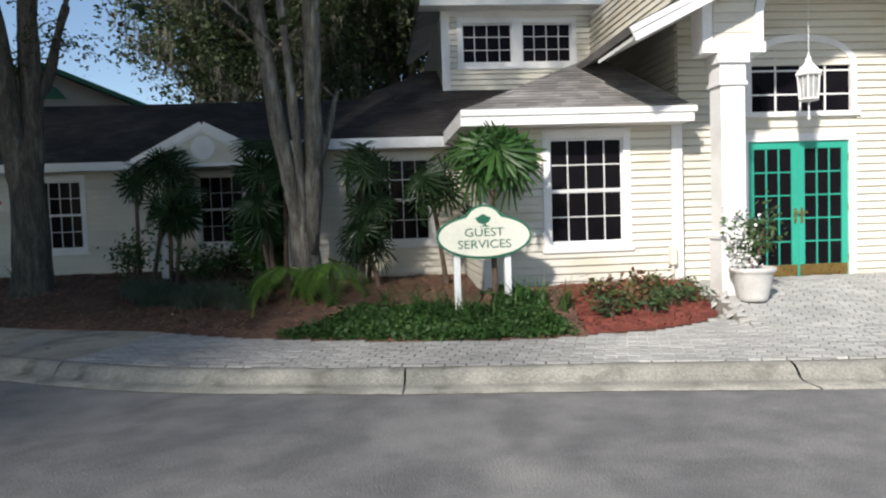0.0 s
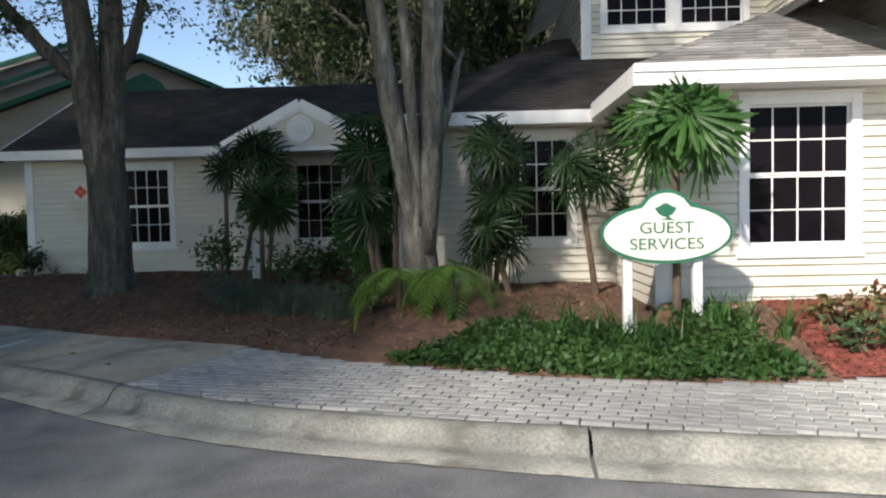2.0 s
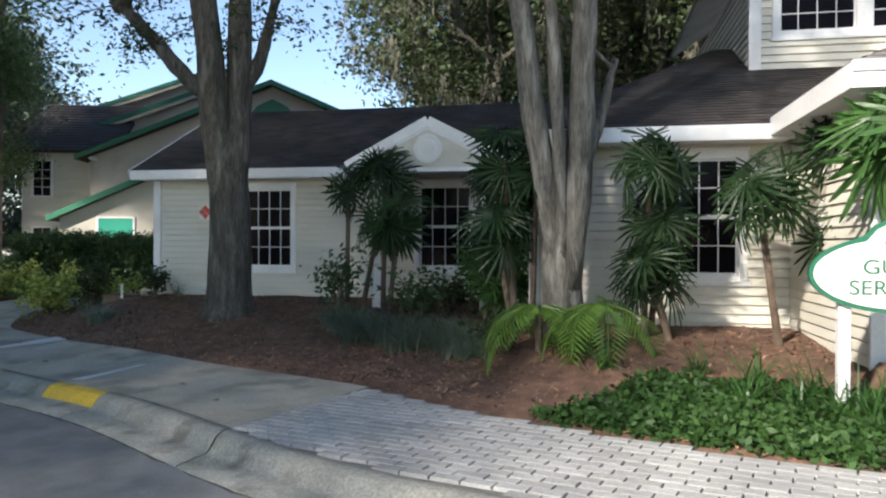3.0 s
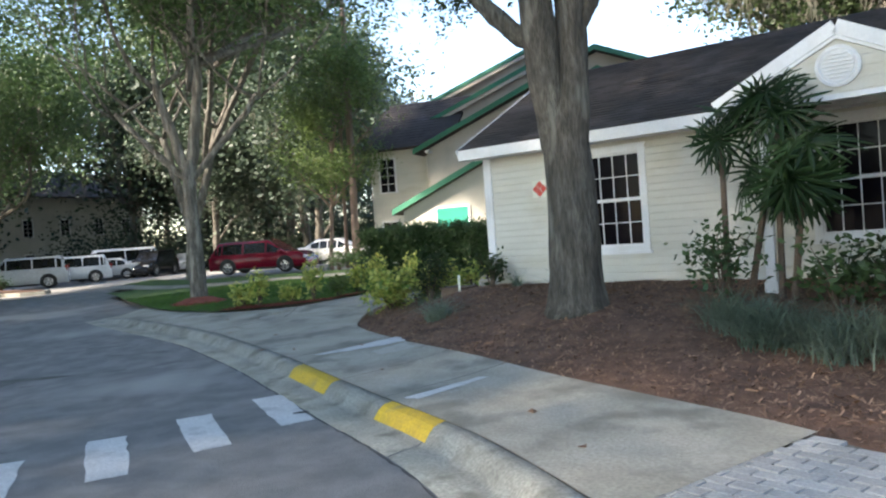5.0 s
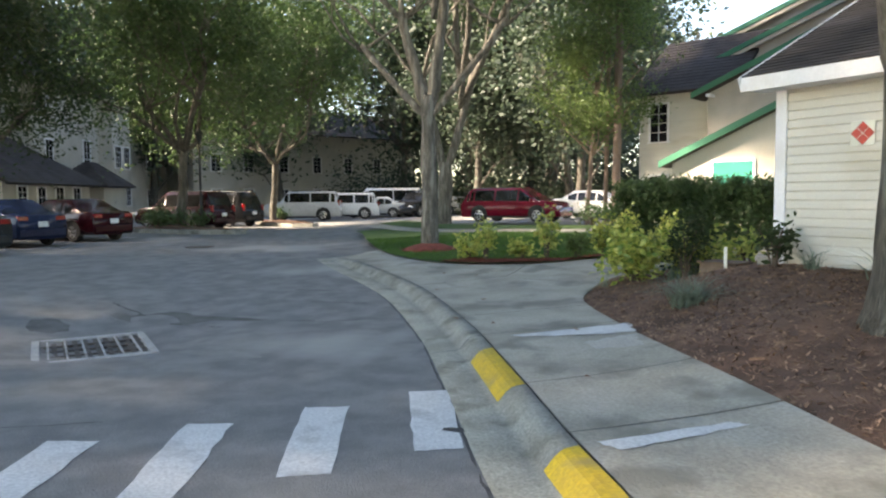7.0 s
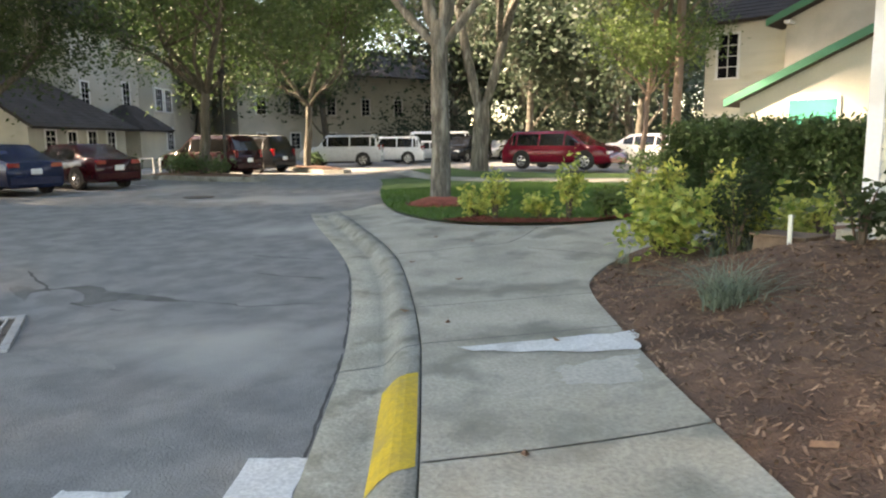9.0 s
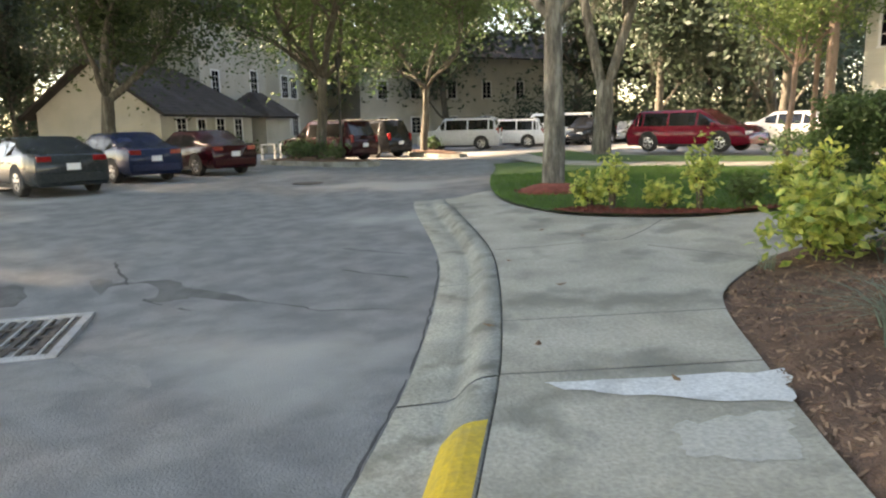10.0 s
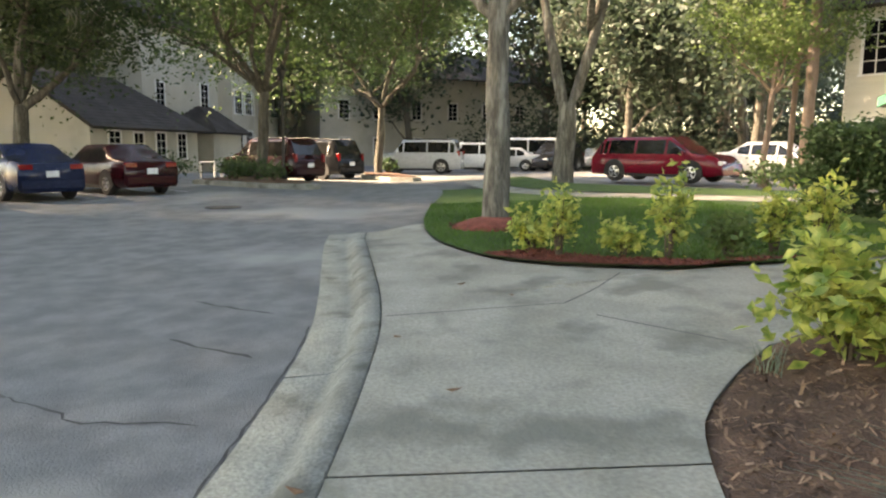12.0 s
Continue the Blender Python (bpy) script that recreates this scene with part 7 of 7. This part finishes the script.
# north house: cream gables edged in green
D6 = (0.93, 0.3676)
N6 = (0.3676, -0.93)
A6 = (-27.2, 30.6)
m6 = Matrix(((D6[0], -N6[0], 0, A6[0]), (D6[1], -N6[1], 0, A6[1]), (0, 0, 1, 0), (0, 0, 0, 1)))
north = thing("house", pose(A6[0], A6[1], 0.1), "tall cream house with green edged gables", "house")
gable_block(north, m6, -2.1, 1.8, 0.9, 8, -0.3, 5.95, 8.5, SIDING, SHINGLE, "x", over=0.4)
gable_block(north, m6, 1.2, 17.6, 0, 9, -0.3, 5.46, 8.85, STUCCO, SHINGLE, "y", over=0.5, trim_mat=GREEN)


def upper_gable(parent, m, left, apex, right, y0, y1, foot):
    """A gable standing behind a lower one: wall, roof slabs and two green edge boards; points of (x, z)."""
    part("gable_wall", prism(bmesh.new(), [(left[0] + 0.3, foot), (right[0] - 0.3, foot), (right[0] - 0.3, right[1]), apex, (left[0] + 0.3, left[1] + 0.1)], 1, y0, y0 + 0.2), STUCCO, parent, here=m)
    for p, q in ((left, apex), (right, apex)):
        part("roof", prism(bmesh.new(), [p, q, (q[0], q[1] + 0.12), (p[0], p[1] + 0.12)], 1, y0 - 0.3, y1), SHINGLE, parent, here=m)
        part("barge_board", prism(bmesh.new(), [(p[0], p[1] - 0.06), (q[0], q[1] - 0.06), (q[0], q[1] + 0.16), (p[0], p[1] + 0.16)], 1, y0 - 0.37, y0 - 0.3), GREEN, parent, "green painted gable board", here=m)
        part("barge_board", prism(bmesh.new(), [(p[0], p[1] - 0.24), (q[0], q[1] - 0.24), (q[0], q[1] - 0.07), (p[0], p[1] - 0.07)], 1, y0 - 0.33, y0 - 0.26), STUCCO, parent, here=m)


upper_gable(north, m6, (0.4, 7.1), (6.95, 9.6), (8.6, 8.5), 3.0, 9.0, 5.4)
upper_gable(north, m6, (-1.9, 7.82), (6.1, 10.7), (9.0, 8.7), 5.0, 12.0, 5.4)
for k in range(40):
    zz = -0.1 + 0.14 * k
    if zz < 5.4:
        bm = boxes((-2.2, 1.6, 0.875, 0.898, zz, zz + 0.132))
        part("board", bm, SIDING, north, here=m6)
plain_window(north, (A6[0] - N6[0] * 0.86, A6[1] - N6[1] * 0.86), D6, N6, -1.75, 3.62, 0.95, 1.7)
plain_window(north, (A6[0] - N6[0] * 0.86, A6[1] - N6[1] * 0.86), D6, N6, -1.75, 0.8, 0.95, 1.4)
part("gable_vent", prism(bmesh.new(), [(8.3, 7.35), (10.5, 7.35), (10.1, 7.85), (9.4, 8.2), (8.7, 7.85)], 1, -0.06, 0.0), GREEN, north, "green gable louvre", here=m6)
part("gutter", boxes((1.3, 1.5, -0.5, 1.0, 5.2, 5.32), bevel=0.02), WHITE, north, here=m6)
lean = thing("porch", pose(-21.5, 28.5, 0.1), "cream lean-to porch with a green edged roof and teal shutter", "porch")
A7 = (-23.6, 27.4)
m7 = Matrix(((D6[0], -N6[0], 0, A7[0]), (D6[1], -N6[1], 0, A7[1]), (0, 0, 1, 0), (0, 0, 0, 1)))
gable_block(lean, m7, -0.55, 9.5, 0, 4.5, -0.3, 2.5, 4.75, STUCCO, SHINGLE, "y", over=0.35, trim_mat=GREEN)
part("shutter", boxes((0.95, 2.3, -0.05, -0.004, 1.5, 2.40), bevel=0.01), TEAL, lean, "teal louvred shutter", here=m7)
part("shutter_frame", boxes((0.88, 0.95, -0.06, -0.004, 1.4, 2.47), (2.3, 2.37, -0.06, -0.004, 1.4, 2.47), (0.95, 2.3, -0.058, -0.004, 2.40, 2.47)), WHITE, lean, here=m7)

# ---------- car park things ----------
def lot_island(label, pts, plants, seed):
    t = thing("car_park_island", pose(pts[0][0], pts[0][1], road_z(*pts[0])), label, "traffic island")
    bm = prism(bmesh.new(), pts, 2, -0.25, 0.06)
    bmesh.ops.bevel(bm, geom=[e for e in bm.edges if all(abs(v.co.z - 0.06) < 1e-4 for v in e.verts)], offset=0.03, segments=2, affect="EDGES")
    part("kerb", bm, KERB, t, here=Matrix())
    c = Vector((sum(p[0] for p in pts) / len(pts), sum(p[1] for p in pts) / len(pts)))
    inner = [tuple(c + (Vector(p) - c) * 0.86) for p in pts]
    part("soil", prism(bmesh.new(), inner, 2, 0.0, 0.085), MULCH, t, here=Matrix())
    return t


lot_island("kerbed planting island in the car park", [(-33.9, 13.6), (-34.4, 14.1), (-40.5, 12.4), (-42.0, 10.8), (-38.9, 9.6), (-35.0, 12.2)], [], 1)
lot_island("kerbed planting island in the car park", [(-38.7, 18.2), (-39.3, 18.7), (-46, 18.6), (-47, 17.2), (-42, 16.6), (-39.4, 17.4)], [], 2)
for i, (x, y) in enumerate([(-38.2, 11.2), (-39.6, 11.0), (-37.2, 12.0), (-40.6, 11.4), (-36.6, 12.6), (-44.8, 18.3)]):
    shrub("low leafy shrub on the car park island", x, y, 0.75, 0.55, OAKLEAF, 0.16, 300, 90 + i, z=0.05, group="car park shrubs")
for i, (x, y) in enumerate([(-41.6, 7.6), (-42.4, 8.6), (-40.8, 5.6), (-39.6, 3.6), (-38.0, 2.6), (-36.6, 3.4), (-37.8, 5.0)]):
    shrub("leafy bush in front of the parked cars", x, y, 1.15, 0.9, OAKLEAF, 0.16, 420, 110 + i, z=-0.12, group="bushes by the annexe")
lamp = thing("street_lamp", pose(-38.85, 13.05, 0.06), "tall black lamp post with a lantern head", "street lamp")
part("pole", lathe(bmesh.new(), [(0.13, -0.1), (0.13, 0.25), (0.07, 0.4), (0.055, 0.8), (0.045, 3.75), (0.07, 3.8)], 14), BLACKMETAL, lamp, smooth=True)
part("head", lathe(bmesh.new(), [(0.09, 3.8), (0.17, 4.15), (0.24, 4.17), (0.10, 4.32), (0.03, 4.42)], 8), BLACKMETAL, lamp)
rack = thing("bike_rack", pose(-43.6, 9.6, -0.12, 0, 0, 100), "low white metal rack beside the bushes", "rack")
for k in range(2):
    bm = bmesh.new()
    tube(bm, [(k * 0.9, 0, 0), (k * 0.9, 0, 0.75), (k * 0.9 + 0.6, 0, 0.75), (k * 0.9 + 0.6, 0, 0)], [0.05] * 4, 8)
    part("hoop", bm, WHITE, rack)
pipe = thing("pipe_hoop", pose(-21.6, 22.6, side_z(-21.6, 22.6) + 0.03, 0, 0, 40), "low white pipe hoop over the lawn", "pipe")
bm = bmesh.new()
tube(bm, [(0, 0, -0.05), (0, 0, 0.3), (0.9, 0, 0.3), (0.9, 0, -0.05)], [0.045] * 4, 8)
part("hoop", bm, WHITE, pipe)
for k, (x, y) in enumerate([(-30.9, 4.6), (-32.2, 7.5), (-33.6, 9.9), (-27.6, 3.6)]):
    d = Vector((-0.87, -0.49))
    decal("bay_line", [(x, y), (x + d.x * 4.6, y + d.y * 4.6), (x + d.x * 4.6 - 0.015, y + d.y * 4.6 - 0.1), (x - 0.015, y - 0.1)], ROADWHITE, "worn white parking bay line", road_z, group="parking bay lines")
for i, (x, y) in enumerate([(-25.6, 26.0), (-24.6, 26.6), (-23.4, 26.9), (-26.8, 26.6), (-25.4, 24.6)]):
    shrub("clipped green shrub beside the far footpath", x, y, 0.75, 0.7, OAKLEAF, 0.13, 420, 130 + i, z=side_z(x, y) + 0.05, group="shrubs by the far path")

# ---------- pavers ----------
def paver_mesh(w, d, h=0.035):
    bm = bmesh.new()
    box(bm, -w / 2, w / 2, -d / 2, d / 2, -h, 0.0)
    top = [v for v in bm.verts if v.co.z > -0.001]
    for v in top:
        v.co.x *= 0.965
        v.co.y *= 0.93
    return finish("paver", bm, PAVER)


PW, PD = 0.228, 0.114
PME = paver_mesh(PW - 0.010, PD - 0.010)
base = np.array([v.co[:] for v in PME.vertices])
fidx = [tuple(p.vertices) for p in PME.polygons]
rng = random.Random(31)
near, rest_v, rest_f = [], [], []
turn = radians(-14)
ct, st_ = math.cos(turn), math.sin(turn)
for i in range(-60, 90):
    for j in range(-10, 75):
        a, b = (i + 0.5 * (j % 2)) * PW, j * PD
        x, y = -3.0 + a * ct - b * st_, 7.2 + a * st_ + b * ct
        if not (-5.2 < x < 11.5) or y < kerb_y(x) + 0.07 or y > inner_y(x) - 0.07 or x < -4.87 + 0.27 * (y - kerb_y(x)):
            continue
        z = side_z(x, y) - 0.004 + rng.uniform(-0.003, 0.003)
        if -3.6 < x < 1.6 and y < 9.4 and len(near) < 300 and y > 7.2 + (x + 3) * -0.15 - 5:
            near.append((x, y, z))
            continue
        sx_, sy_ = (side_z(x + 0.1, y) - side_z(x - 0.1, y)) / 0.2, (side_z(x, y + 0.1) - side_z(x, y - 0.1)) / 0.2
        k = len(rest_v)
        for p in base:
            dx_, dy_ = p[0] * ct - p[1] * st_, p[0] * st_ + p[1] * ct
            rest_v.append((x + dx_, y + dy_, z + p[2] + sx_ * dx_ + sy_ * dy_))
        rest_f += [tuple(k + q for q in f) for f in fidx]
ob = part("pavers", raw_mesh("pavers", rest_v, rest_f, PAVER), None, slab_parent, "grey concrete block pavers", here=Matrix())
tagged(ob, kind="stuff")
for x, y, z in near:
    sx_, sy_ = (side_z(x + 0.1, y) - side_z(x - 0.1, y)) / 0.2, (side_z(x, y + 0.1) - side_z(x, y - 0.1)) / 0.2
    ob = part("paver", PME, None, slab_parent, here=Matrix.Translation((x, y, z)) @ Vector((0, 0, 1)).rotation_difference(Vector((-sx_, -sy_, 1))).to_matrix().to_4x4() @ pose(0, 0, 0, 0, 0, -14))
